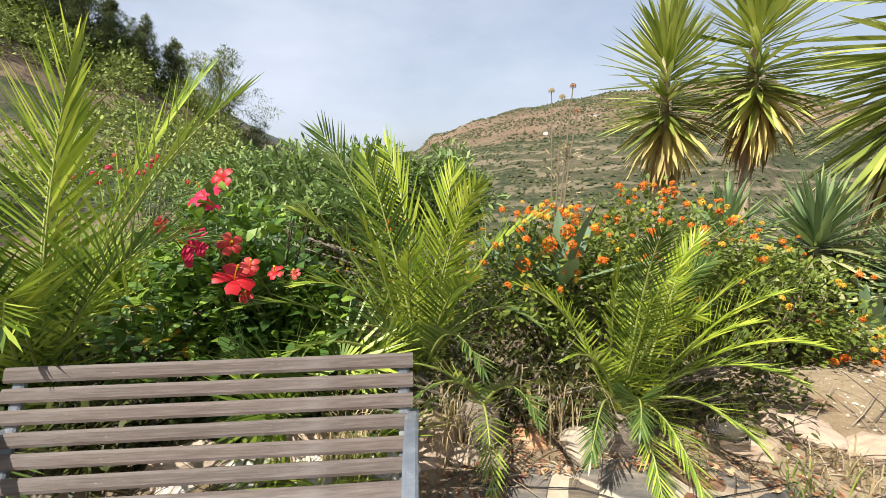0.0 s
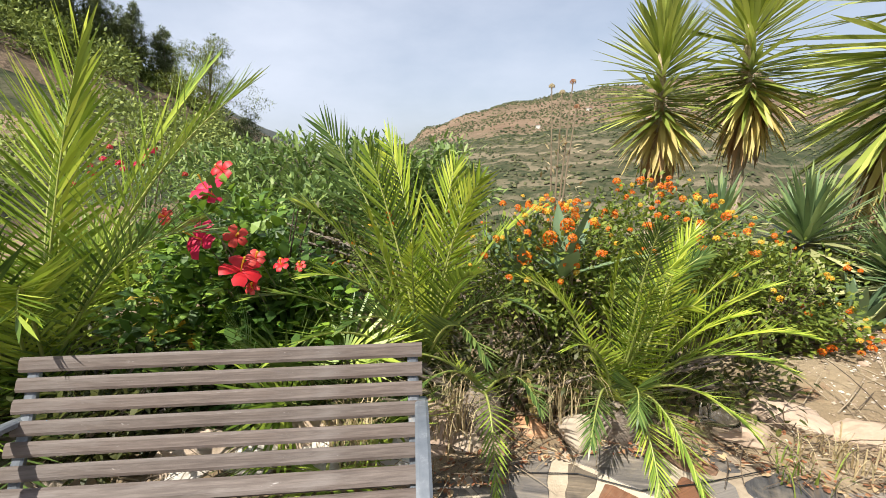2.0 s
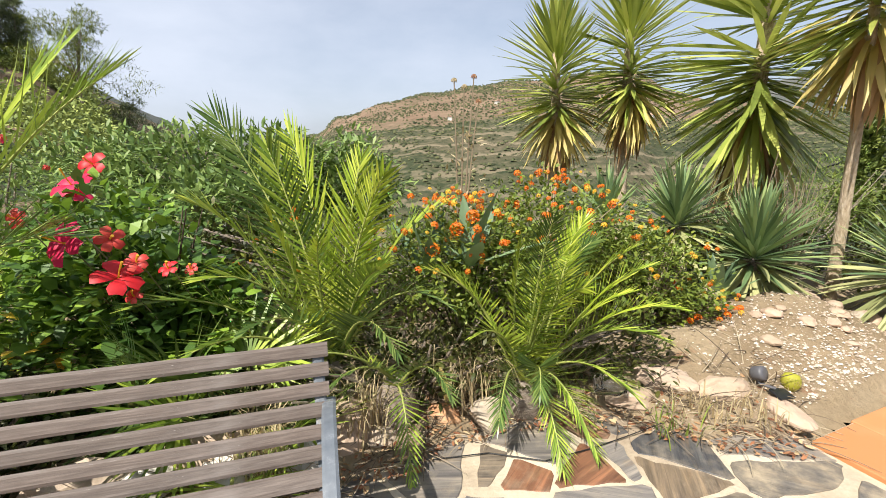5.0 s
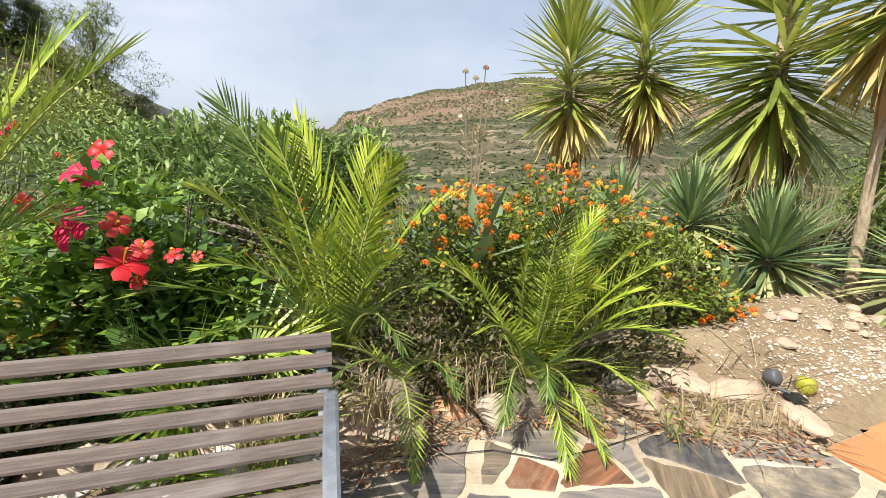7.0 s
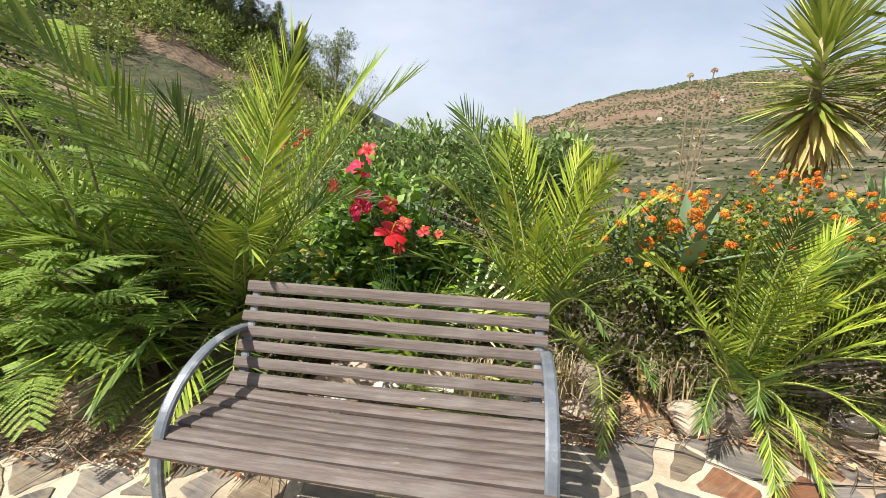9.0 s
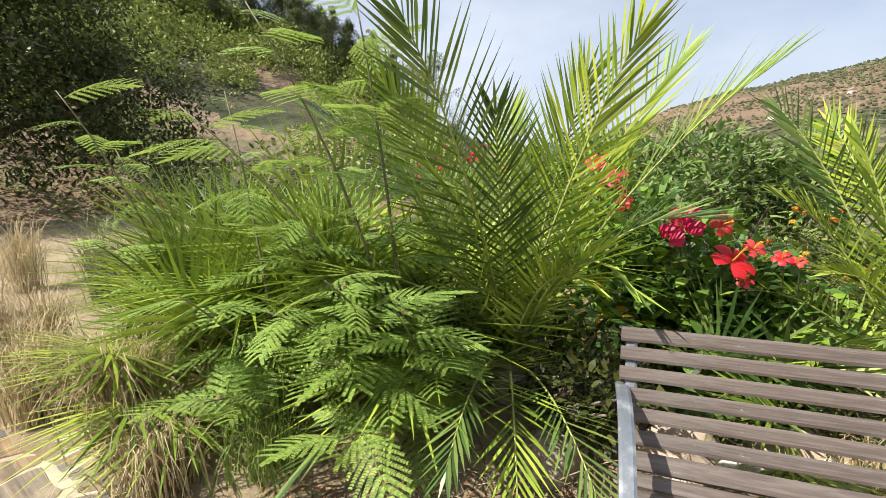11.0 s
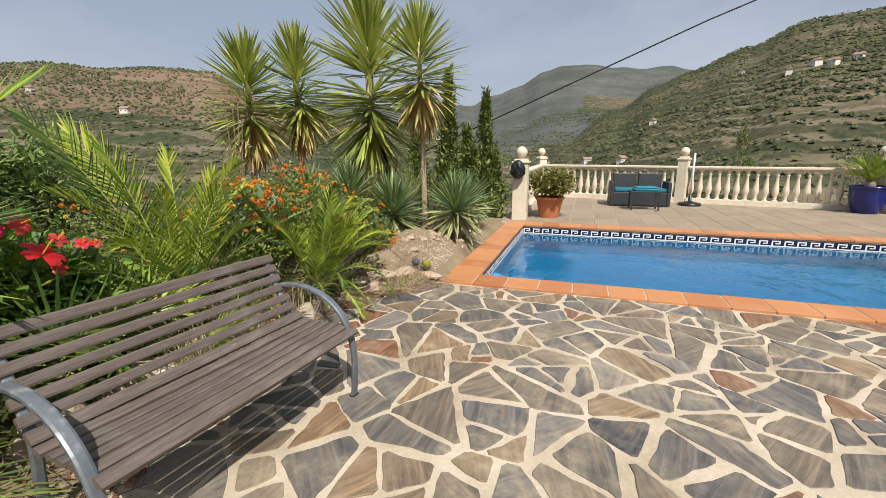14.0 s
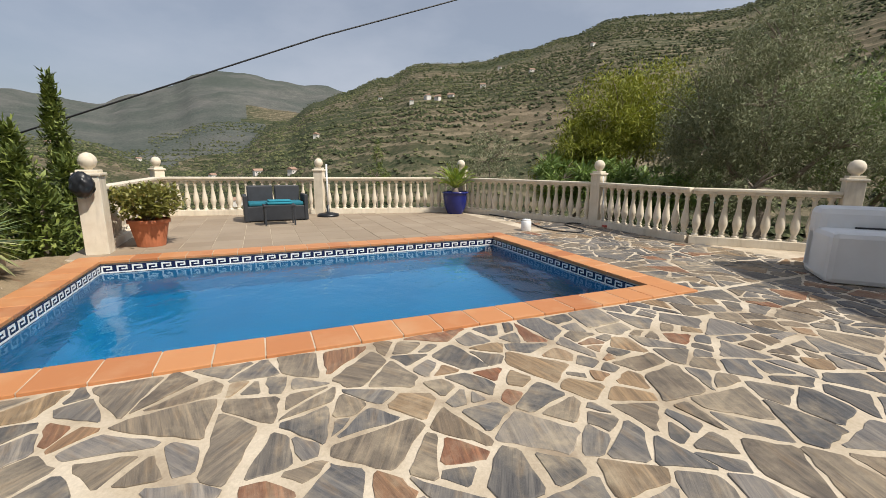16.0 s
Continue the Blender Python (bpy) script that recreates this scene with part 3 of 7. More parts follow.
# ---- pool ----
def build_pool():
    d = -1.45
    bm = bmesh.new()
    c = [(0, 0), (PW, 0), (PW, -PL), (0, -PL)]
    lo = [bm.verts.new((x, y, d)) for x, y in c]
    hi = [bm.verts.new((x, y, -0.17)) for x, y in c]
    bm.faces.new(list(reversed(lo)))
    for i in range(4):
        j = (i + 1) % 4
        bm.faces.new((lo[i], lo[j], hi[j], hi[i]))
    bmesh.ops.recalc_face_normals(bm, faces=bm.faces)
    bmesh.ops.reverse_faces(bm, faces=bm.faces)
    basin = setting("pool_basin", bm_mesh("pool_basin", bm, M["pool"]), "blue-tiled swimming pool basin", POOL)
    # outer shell, so that the basin has thickness
    shell = bmesh.new()
    for x0, x1, y0, y1 in ((-RIM, 0, -PL - RIM, RIM), (PW, PW + RIM, -PL - RIM, RIM), (0, PW, 0, RIM), (0, PW, -PL - RIM, -PL)):
        box(shell, (x0 + x1) / 2, (y0 + y1) / 2, -0.80, x1 - x0 - 0.012, y1 - y0 - 0.012, 1.57)
    setting("pool_wall", bm_mesh("pool_wall", shell, M["mortar"]), "concrete pool wall under the coping", POOL)
    # water, with a fine grid and low ripples
    bm = bmesh.new()
    nx, ny = 60, 100
    vs = [[bm.verts.new((0.004 + (PW - 0.008) * i / nx, -0.004 - (PL - 0.008) * j / ny, -0.150 + 0.004 * noise.noise(Vector((i * 0.16, j * 0.17, 0))))) for j in range(ny + 1)] for i in range(nx + 1)]
    for i in range(nx):
        for j in range(ny):
            bm.faces.new((vs[i][j], vs[i][j + 1], vs[i + 1][j + 1], vs[i + 1][j]))
    water = setting("water", bm_mesh("water", bm, M["water"], True), "clear blue rippled swimming pool water", POOL)
    water.visible_shadow = False
    # waterline band: navy mosaic with a white meander
    unit = 0.17
    key = [((0.0, 0.022), (0.17, 0.040)), ((0.010, 0.040), (0.030, 0.122)), ((0.030, 0.102), (0.130, 0.122)), ((0.110, 0.066), (0.130, 0.102)), ((0.062, 0.064), (0.110, 0.080))]
    kv, kf = [], []
    for (x0, z0), (x1, z1) in key:
        o = len(kv)
        for zz in (0.0, 0.003):
            kv += [(x0, -zz, z0), (x1, -zz, z0), (x1, -zz, z1), (x0, -zz, z1)]
        kf += [(o + 4, o + 5, o + 6, o + 7), (o, o + 1, o + 5, o + 4), (o + 1, o + 2, o + 6, o + 5), (o + 2, o + 3, o + 7, o + 6), (o + 3, o, o + 4, o + 7)]
    kme = mesh_of("meander", kv, kf, M["whitetile"])
    for (x, y, rz, ln) in ((0, 0, 0, PW), (PW, 0, -90, PL), (PW, -PL, 180, PW), (0, -PL, 90, PL)):
        m = POOL @ pose(x, y, -0.17, 0, 0, rz)
        band = setting("waterline_band", bm_mesh("waterline_band", boxed(ln / 2, -0.002, 0.068, ln, 0.006, 0.136), M["navy"]), "navy and white meander mosaic band", m)
        n = int(ln / unit)
        s = ln / n / unit
        for i in range(n):
            child("mosaic_tile", kme, band, pose(i * unit * s, -0.005, 0) @ Matrix.Diagonal((s, 1, 1, 1)))
    # coping tiles with a rounded nose
    def row(x0, y0, dx, dy, ln, rz):
        n = round(ln / 0.34)
        w = ln / n
        me = bm_mesh("coping_tile", boxed(0, 0, 0, w - 0.009, RIM + 0.02, 0.042, 0.006), M["coping"])
        for i in range(n):
            child("tile", me, cop, pose(x0 + dx * w * (i + 0.5), y0 + dy * w * (i + 0.5), 0.004 + rng.uniform(-0.0012, 0.0012), 0, 0, rz + rng.uniform(-0.2, 0.2)))
    bed = bmesh.new()
    for x0, x1, y0, y1 in ((-RIM, 0, -PL - RIM, RIM), (PW, PW + RIM, -PL - RIM, RIM), (0, PW, 0, RIM), (0, PW, -PL - RIM, -PL)):
        box(bed, (x0 + x1) / 2, (y0 + y1) / 2, 0.001, x1 - x0 - 0.004, y1 - y0 - 0.004, 0.038)
    cop = setting("pool_coping", bm_mesh("pool_coping", bed, M["mortar"]), "terracotta tile coping round the pool", POOL)
    row(-RIM / 2 - 0.002, -PL - RIM, 0, 1, PL + 2 * RIM, 90)
    row(PW + RIM / 2 + 0.002, -PL - RIM, 0, 1, PL + 2 * RIM, 90)
    row(0, RIM / 2 + 0.002, 1, 0, PW, 0)
    row(0, -PL - RIM / 2 - 0.002, 1, 0, PW, 0)


build_pool()


# ---- balustrade ----
POSTS = {"a": (6.5, 3.22), "b": (11.15, 5.12), "c": (11.75, 1.25), "d": (12.45, -2.6), "e": (9.72, -5.52), "f": (7.55, -6.38), "g": (6.6, -8.32)}


def build_post(xy, rz, size=0.25):
    t = thing("balustrade_post", "cream masonry post topped with a stone ball", "post", pose(xy[0], xy[1], 0, 0, 0, rz), "balustrade posts")
    part("shaft", boxed(0, 0, 0.575, size, size, 1.15, 0.008), M["cream"], t)
    part("cap", box(boxed(0, 0, 1.17, size + 0.05, size + 0.05, 0.045, 0.012), 0, 0, 1.21, size - 0.03, size - 0.03, 0.05, 0.012), M["cream"], t)
    v, f = lathe([(0.055, 0.0), (0.05, 0.02), (0.075, 0.04), (0.10, 0.075), (0.113, 0.12), (0.113, 0.14), (0.10, 0.185), (0.075, 0.22), (0.04, 0.243), (0.005, 0.25)], 20)
    child("ball", mesh_of("ball", v, f, M["cream"], True), t, pose(0, 0, 1.23))
    return t


def build_section(a, b, ends=(0.13, 0.13)):
    A, B = Vector((*POSTS[a], 0)), Vector((*POSTS[b], 0))
    d = B - A
    ln = d.length
    t = thing("balustrade", "cream balustrade with turned balusters round the terrace", "balustrade", pose(A.x, A.y, 0, 0, 0, math.degrees(math.atan2(d.y, d.x))), "balustrades")
    x0, x1 = ends[0], ln - ends[1]
    mid, w = (x0 + x1) / 2, x1 - x0
    part("plinth", boxed(mid, 0, 0.07, w, 0.19, 0.14, 0.008), M["cream"], t)
    part("rail", box(boxed(mid, 0, 0.955, w, 0.21, 0.06, 0.014), mid, 0, 0.905, w, 0.15, 0.045, 0.008), M["cream"], t)
    n = max(1, round(w / 0.2))
    for i in range(n):
        child("baluster", BALUSTER, t, pose(x0 + w * (i + 0.5) / n, 0, 0.135, 0, 0, rng.uniform(0, 90)))


bv, bf = lathe([(0.062, 0.0), (0.062, 0.03), (0.045, 0.04), (0.035, 0.055), (0.052, 0.075), (0.036, 0.095), (0.05, 0.14), (0.069, 0.22), (0.070, 0.27), (0.058, 0.36),
                (0.042, 0.46), (0.031, 0.56), (0.030, 0.62), (0.045, 0.64), (0.034, 0.66), (0.034, 0.69), (0.056, 0.715), (0.06, 0.755)], 14)
BALUSTER = mesh_of("baluster", bv, bf, M["cream"], True)
for k, rz in (("a", 21), ("b", 60), ("c", 85), ("d", 60), ("e", 35), ("g", 60)):
    build_post(POSTS[k], rz, 0.29 if k == "a" else 0.24)
for a, b, e in (("a", "b", (0.16, 0.13)), ("b", "c", (0.13, 0.13)), ("c", "d", (0.13, 0.13)), ("d", "e", (0.13, 0.13)), ("e", "f", (0.13, 0.0)), ("f", "g", (0.0, 0.13))):
    build_section(a, b, e)


# ---- bench ----
def build_bench():
    m = pose(-0.56, 0.475, 0, 0, 0, 14.2)
    t = thing("garden_bench", "weathered slatted wooden garden bench with grey metal arms", "bench", m)
    ln = 1.265
    def slat(y, z, rx, w, name="slat", th=0.022, sag=0.0):
        pts, q = [], rng.uniform(0, 40)
        for i in range(13):
            u = 2 * i / 12 - 1
            pts.append((u * ln / 2, 0.0, -sag * (1 - u * u) + 0.0025 * noise.noise(Vector((u * 1.7 + q, y * 9, 0)))))
        v, f = bar(pts, w, th, (0, 1, 0))
        child(name, mesh_of(name, v, f, M["wood"]), t, pose(rng.uniform(-0.007, 0.007), y, z, rx + rng.uniform(-2, 2), rng.uniform(-0.25, 0.25), 0))
    back = [(0.448, 0.487), (0.480, 0.541), (0.510, 0.596), (0.538, 0.652), (0.564, 0.709), (0.588, 0.766)]
    for i, (y, z) in enumerate(back):
        slat(y, z, 60 + i * 1.6, 0.044 if i < 5 else 0.047, "back_slat")
    seat = [(0.004, 0.410, -20), (0.066, 0.424, -5), (0.134, 0.424, 3), (0.202, 0.418, 5), (0.270, 0.413, 3), (0.338, 0.414, -4), (0.402, 0.436, -34)]
    for i, (y, z, rx) in enumerate(seat):
        slat(y, z, -rx, 0.055, "seat_slat", 0.024, 0.006 + 0.002 * i if i < 5 else 0.008)
    for s in (-1, 1):
        x = s * 0.600
        # arm: from the back upright forward in one bow down to the front foot
        arm = [(0.555, 0.598), (0.48, 0.618), (0.40, 0.626), (0.31, 0.620), (0.22, 0.596), (0.14, 0.553), (0.075, 0.492), (0.032, 0.415), (0.008, 0.32), (0.003, 0.21), (0.010, 0.10), (0.022, 0.0)]
        pts = []
        for (y0, z0), (y1, z1) in zip(arm, arm[1:]):
            for q in range(3):
                pts.append((x + s * 0.025, y0 + (y1 - y0) * q / 3, z0 + (z1 - z0) * q / 3))
        pts.append((x + s * 0.025, arm[-1][0], arm[-1][1]))
        for _ in range(3):
            pts = [pts[0]] + [tuple((Vector(pts[i - 1]) + Vector(pts[i]) * 2 + Vector(pts[i + 1])) / 4) for i in range(1, len(pts) - 1)] + [pts[-1]]
        v, f = bar(pts, 0.042, 0.022)
        child("armrest", mesh_of("armrest", v, f, M["steel"], False), t, label="scuffed grey metal armrest and front leg")
        # upright with the rear leg and the seat rail
        v, f = bar([(x, 0.603, 0.765), (x, 0.575, 0.70), (x, 0.53, 0.605), (x, 0.475, 0.50), (x, 0.445, 0.43), (x, 0.45, 0.36), (x, 0.475, 0.2), (x, 0.495, 0.0)], 0.036, 0.02)
        child("rear_leg", mesh_of("rear_leg", v, f, M["steel"]), t)
        v, f = bar([(x, 0.0, 0.395), (x, 0.07, 0.405), (x, 0.2, 0.396), (x, 0.32, 0.388), (x, 0.44, 0.42)], 0.034, 0.018)
        child("seat_rail", mesh_of("seat_rail", v, f, M["steel"]), t)
        part("foot", boxed(x + s * 0.025, 0.022, 0.006, 0.05, 0.035, 0.012, 0.003), M["rubber"], t)
    v, f = tube([(-0.6, 0.25, 0.378), (0.6, 0.25, 0.378)], 0.011, 8)
    child("brace", mesh_of("brace", v, f, M["steel"]), t)


build_bench()

# ---- planting bed ----
EDGE = [(-12, -1.3), (-9, -0.9), (-4, -0.2), (-2.75, 0.1), (-2.1, 0.45), (-1.35, 0.75), (-0.6, 1.15), (0.1, 1.6), (0.35, 1.78), (0.62, 1.90), (0.95, 1.92), (1.24, 1.88), (1.44, 1.80), (1.66, 1.71), (1.96, 1.65), (2.05, 1.80)]


def edge_y(x):
    return interp(x, EDGE) if x < 2.05 else 1.80 + (x - 1.98) * 0.388


def soil_z(x, y):
    d = y - edge_y(x) + 0.05 * noise.noise(Vector((x * 3, y * 3, 1)))
    if d < 0:
        return -0.06 + 0.065 * max(0, 1 + d / 0.12)
    z = 0.005 + 0.11 * (1 - math.exp(-d / 0.35))
    z += 0.26 * math.exp(-(((x - 2.75) / 0.62) ** 2 + ((y - 2.72) / 0.42) ** 2))
    z += 0.10 * math.exp(-(((x - 1.9) / 0.5) ** 2 + ((y - 2.35) / 0.3) ** 2))
    z += 0.03 * noise.noise(Vector((x * 2.2, y * 2.2, 5))) + 0.022 * noise.noise(Vector((x * 6, y * 6, 2))) + 0.012 * noise.noise(Vector((x * 15, y * 15, 2)))
    far = max(0.0, y - 4.6 + max(0, x - 3.0) * 0.35)
    return z - 0.45 * far


def build_soil():
    nx, ny = 430, 170
    verts, faces = [], []
    for i in range(nx + 1):
        for j in range(ny + 1):
            x = -17 + 23.4 * i / nx
            y = -1.4 + 8.2 * j / ny
            verts.append((x, y, soil_z(x, y)))
    def keep(x, y):
        return y > edge_y(x) - 0.14 and not (x > 6.3 and y < 3.75)
    for i in range(nx):
        for j in range(ny):
            a = i * (ny + 1) + j
            x, y, _ = verts[a]
            if keep(x, y):
                faces.append((a, a + ny + 1, a + ny + 2, a + 1))
    setting("bed_soil", mesh_of("bed_soil", verts, faces, M["soil"], True), "dry stony soil of the planting bed with leaf litter")


build_soil()


# ---- plants ----
L, N, D = "frond_light", "frond", "frond_dark"


def blade(p, d, up, ln, w, droop=0.25, fold=0.0):
    """One narrow leaf: 5 points, widest a third of the way."""
    d = d.normalized()
    s = d.cross(up)
    if s.length < 1e-4:
        s = d.cross(Vector((1, 0.2, 0)))
    s.normalize()
    n = s.cross(d)
    mid = p + d * (ln * 0.45) + n * (fold * w)
    tip = p + d * (ln * 0.97) - Vector((0, 0, 1)) * (ln * droop * 0.5)
    return [p - s * w * 0.28, p + s * w * 0.28, mid + s * w * 0.5, tip, mid - s * w * 0.5], [(0, 1, 2, 4), (4, 2, 3)]


def frond_mesh(p0, p2, lift, n, ll, w, r, thin=1.0):
    """The leaflets of a feather palm's leaf from p0 to p2, and its midrib."""
    p0, p2 = Vector(p0), Vector(p2)
    mid = (p0 + p2) / 2 + Vector((0, 0, lift)) + Vector((r.uniform(-1, 1), r.uniform(-1, 1), 0)) * 0.04
    pts = curve_pts(p0, mid, p2, n)
    soup = Soup()
    total = (p2 - p0).length
    up = Vector((0, 0, 1))
    axis = (p2 - p0).normalized()
    ref = up if abs(axis.z) < 0.85 else Vector((r.uniform(-0.6, 0.6), -0.8, 0.3))
    for i in range(2, n + 1):
        t = i / n
        d = (pts[i] - pts[i - 1]).normalized()
        side = d.cross(ref).normalized()
        nrm = side.cross(d).normalized()
        ln = ll * (0.42 + 0.58 * math.sin(math.pi * min(1, 0.12 + t * 0.86)) ** 0.8) * r.uniform(0.86, 1.1)
        ang = radians(60 - 38 * t ** 1.4 + r.uniform(-4, 4))
        for s in (-1, 1):
            if r.random() > thin:
                continue
            e = d * math.cos(ang) + (side * s * math.cos(0.45) + nrm * math.sin(0.45 + r.uniform(-0.25, 0.2))) * math.sin(ang)
            soup.add(*blade(pts[i], e, nrm + side * s * r.uniform(0.1, 0.8), ln, w, r.uniform(-0.03, 0.09)))
    soup.add(*blade(pts[-1], pts[-1] - pts[-2], ref, ll * 0.4, w, 0.05))
    rib = tube(pts[::3] + [pts[-1]], [0.009 * (1 - 0.8 * k / (len(pts[::3]))) for k in range(len(pts[::3]) + 1)], 5)
    return soup, rib


def palm(label, base, fronds, seed, n=46, ll=0.30, w=0.0155, extra=0):
    r = random.Random(seed)
    fronds = list(fronds)
    for i in range(extra):
        a = radians(r.uniform(-170, 10)) if i % 3 else r.uniform(0, 6.28)
        q, h = r.uniform(0.35, 0.7), r.uniform(0.4, 0.95)
        fronds.append(((base[0] + math.cos(a) * q, base[1] + math.sin(a) * q * 0.7, base[2] + h), r.uniform(0.2, 0.4), r.choice((L, N, D))))
    t = thing("young_palm", label, "palm", pose(*base))
    b = Vector(base)
    v, f = lathe([(0.09, 0.0), (0.12, 0.05), (0.10, 0.16), (0.05, 0.24)], 10)
    child("stump", mesh_of("stump", v, f, M["bark"], True), t, pose(0, 0, soil_z(b.x, b.y) - b.z - 0.03))
    root = Vector((0, 0, soil_z(b.x, b.y) - b.z + 0.16))
    for tip, lift, mat in fronds:
        ln = (Vector(tip) - b).length
        k = max(0.7, min(1.25, ln / 1.2))
        start = root + Vector((r.uniform(-0.04, 0.04), r.uniform(-0.04, 0.04), 0))
        soup, rib = frond_mesh(start, start + (Vector(tip) - b - start) * 0.93, lift, int(n * 0.9 * (0.6 + 0.4 * k)), ll * k * 1.22, w, r, 0.97)
        ob = child("frond", soup.mesh("frond", M[mat]), t)
        child("midrib", mesh_of("midrib", rib[0], rib[1], M["rachis"], True), ob)
    return t


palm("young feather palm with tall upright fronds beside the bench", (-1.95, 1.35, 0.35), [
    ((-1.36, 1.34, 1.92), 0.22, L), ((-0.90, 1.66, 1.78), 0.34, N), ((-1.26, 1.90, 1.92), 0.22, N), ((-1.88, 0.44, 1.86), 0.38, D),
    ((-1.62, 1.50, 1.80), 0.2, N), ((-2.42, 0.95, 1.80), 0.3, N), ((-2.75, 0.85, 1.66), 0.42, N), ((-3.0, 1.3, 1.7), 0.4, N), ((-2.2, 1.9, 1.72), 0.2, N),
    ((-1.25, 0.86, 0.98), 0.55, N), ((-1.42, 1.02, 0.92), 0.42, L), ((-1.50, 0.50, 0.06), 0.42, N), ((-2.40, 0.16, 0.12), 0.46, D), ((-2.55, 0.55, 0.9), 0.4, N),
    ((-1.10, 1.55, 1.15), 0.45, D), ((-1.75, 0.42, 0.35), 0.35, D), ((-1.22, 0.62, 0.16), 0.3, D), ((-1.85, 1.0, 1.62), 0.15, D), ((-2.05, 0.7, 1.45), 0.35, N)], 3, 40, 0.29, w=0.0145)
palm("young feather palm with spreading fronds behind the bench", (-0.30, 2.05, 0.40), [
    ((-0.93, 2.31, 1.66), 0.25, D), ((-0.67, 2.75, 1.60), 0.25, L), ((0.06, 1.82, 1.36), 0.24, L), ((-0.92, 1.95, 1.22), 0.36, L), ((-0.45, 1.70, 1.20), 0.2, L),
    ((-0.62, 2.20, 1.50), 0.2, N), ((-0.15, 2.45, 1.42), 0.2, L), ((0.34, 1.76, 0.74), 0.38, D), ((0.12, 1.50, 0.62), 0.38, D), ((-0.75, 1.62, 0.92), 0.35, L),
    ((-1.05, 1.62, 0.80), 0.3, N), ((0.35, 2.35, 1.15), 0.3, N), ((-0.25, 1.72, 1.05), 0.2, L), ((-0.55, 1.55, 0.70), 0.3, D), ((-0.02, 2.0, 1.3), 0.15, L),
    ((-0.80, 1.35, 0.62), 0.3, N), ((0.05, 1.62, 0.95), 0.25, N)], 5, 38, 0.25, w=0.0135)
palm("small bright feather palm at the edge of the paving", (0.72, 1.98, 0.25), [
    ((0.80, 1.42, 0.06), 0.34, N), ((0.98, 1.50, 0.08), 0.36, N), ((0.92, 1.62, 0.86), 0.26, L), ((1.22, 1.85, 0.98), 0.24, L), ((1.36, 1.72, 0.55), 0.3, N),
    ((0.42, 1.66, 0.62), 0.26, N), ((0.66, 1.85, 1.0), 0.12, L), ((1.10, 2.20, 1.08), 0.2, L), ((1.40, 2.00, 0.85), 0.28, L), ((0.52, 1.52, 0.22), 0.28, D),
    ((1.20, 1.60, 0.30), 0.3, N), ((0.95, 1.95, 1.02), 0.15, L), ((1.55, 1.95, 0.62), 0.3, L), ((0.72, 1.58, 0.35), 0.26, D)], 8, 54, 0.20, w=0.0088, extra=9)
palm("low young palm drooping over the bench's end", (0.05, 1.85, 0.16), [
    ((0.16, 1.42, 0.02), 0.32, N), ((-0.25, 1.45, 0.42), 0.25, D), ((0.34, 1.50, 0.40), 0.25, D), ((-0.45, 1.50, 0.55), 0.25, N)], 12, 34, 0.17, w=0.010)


def cloud(soup, c, rad, n, ll, w, r, droop=0.3, shell=0.55, rough=0.35, freq=1.6):
    """Scatters folded leaves through a lumpy ellipsoid."""
    c = Vector(c)
    off = Vector((r.uniform(0, 50), r.uniform(0, 50), r.uniform(0, 50)))
    for _ in range(n):
        d = Vector((r.gauss(0, 1), r.gauss(0, 1), r.gauss(0, 1))).normalized()
        k = (shell + (1 - shell) * r.random()) if r.random() < 0.8 else r.random()
        k *= 1 + rough * noise.noise(d * freq + off) + 0.12 * r.uniform(-1, 1)
        p = c + Vector((d.x * rad[0], d.y * rad[1], d.z * rad[2])) * k
        e = (d * 0.7 + Vector((r.uniform(-1, 1), r.uniform(-1, 1), r.uniform(-0.5, 0.9)))).normalized()
        q = r.uniform(0.65, 1.25)
        soup.add(*blade(p, e, Vector((r.uniform(-0.5, 0.5), r.uniform(-0.5, 0.5), 1)), ll * q, w * q, droop))
    return soup


def branches(soup, base, c, rad, n, r, r0=0.012):
    b, c = Vector(base), Vector(c)
    for _ in range(n):
        d = Vector((r.uniform(-1, 1) * rad[0], r.uniform(-1, 1) * rad[1], r.uniform(-0.2, 1) * rad[2])) * 0.8
        e = c + d
        m = (b + e) / 2 + Vector((r.uniform(-0.15, 0.15) * rad[0], r.uniform(-0.15, 0.15) * rad[1], 0.1 * rad[2]))
        p = curve_pts(b, m, e, 5)
        soup.add(*tube(p, [r0 * (1 - 0.75 * i / 5) for i in range(6)], 5))
    return soup


def petal_flower(mat, size, seed):
    r = random.Random(seed)
    s = Soup()
    for k in range(5):
        a = 2 * math.pi * k / 5 + r.uniform(-0.12, 0.12)
        grid = []
        for i, (q, wd, z) in enumerate(((0.06, 0.10, 0.0), (0.35, 0.52, 0.14), (0.72, 0.74, 0.16), (1.0, 0.5, 0.02))):
            for side in (-1, 0, 1):
                x, y = q, side * wd * 0.5
                zz = z + (0.05 if side == 0 else -0.02) + r.uniform(-0.03, 0.03)
                grid.append(Vector((x * math.cos(a) - y * math.sin(a), x * math.sin(a) + y * math.cos(a), zz)) * size)
        f = []
        for i in range(3):
            for j in range(2):
                o = i * 3 + j
                f.append((o, o + 1, o + 4, o + 3))
        s.add(grid, f)
    return s.mesh("petals", mat, True)


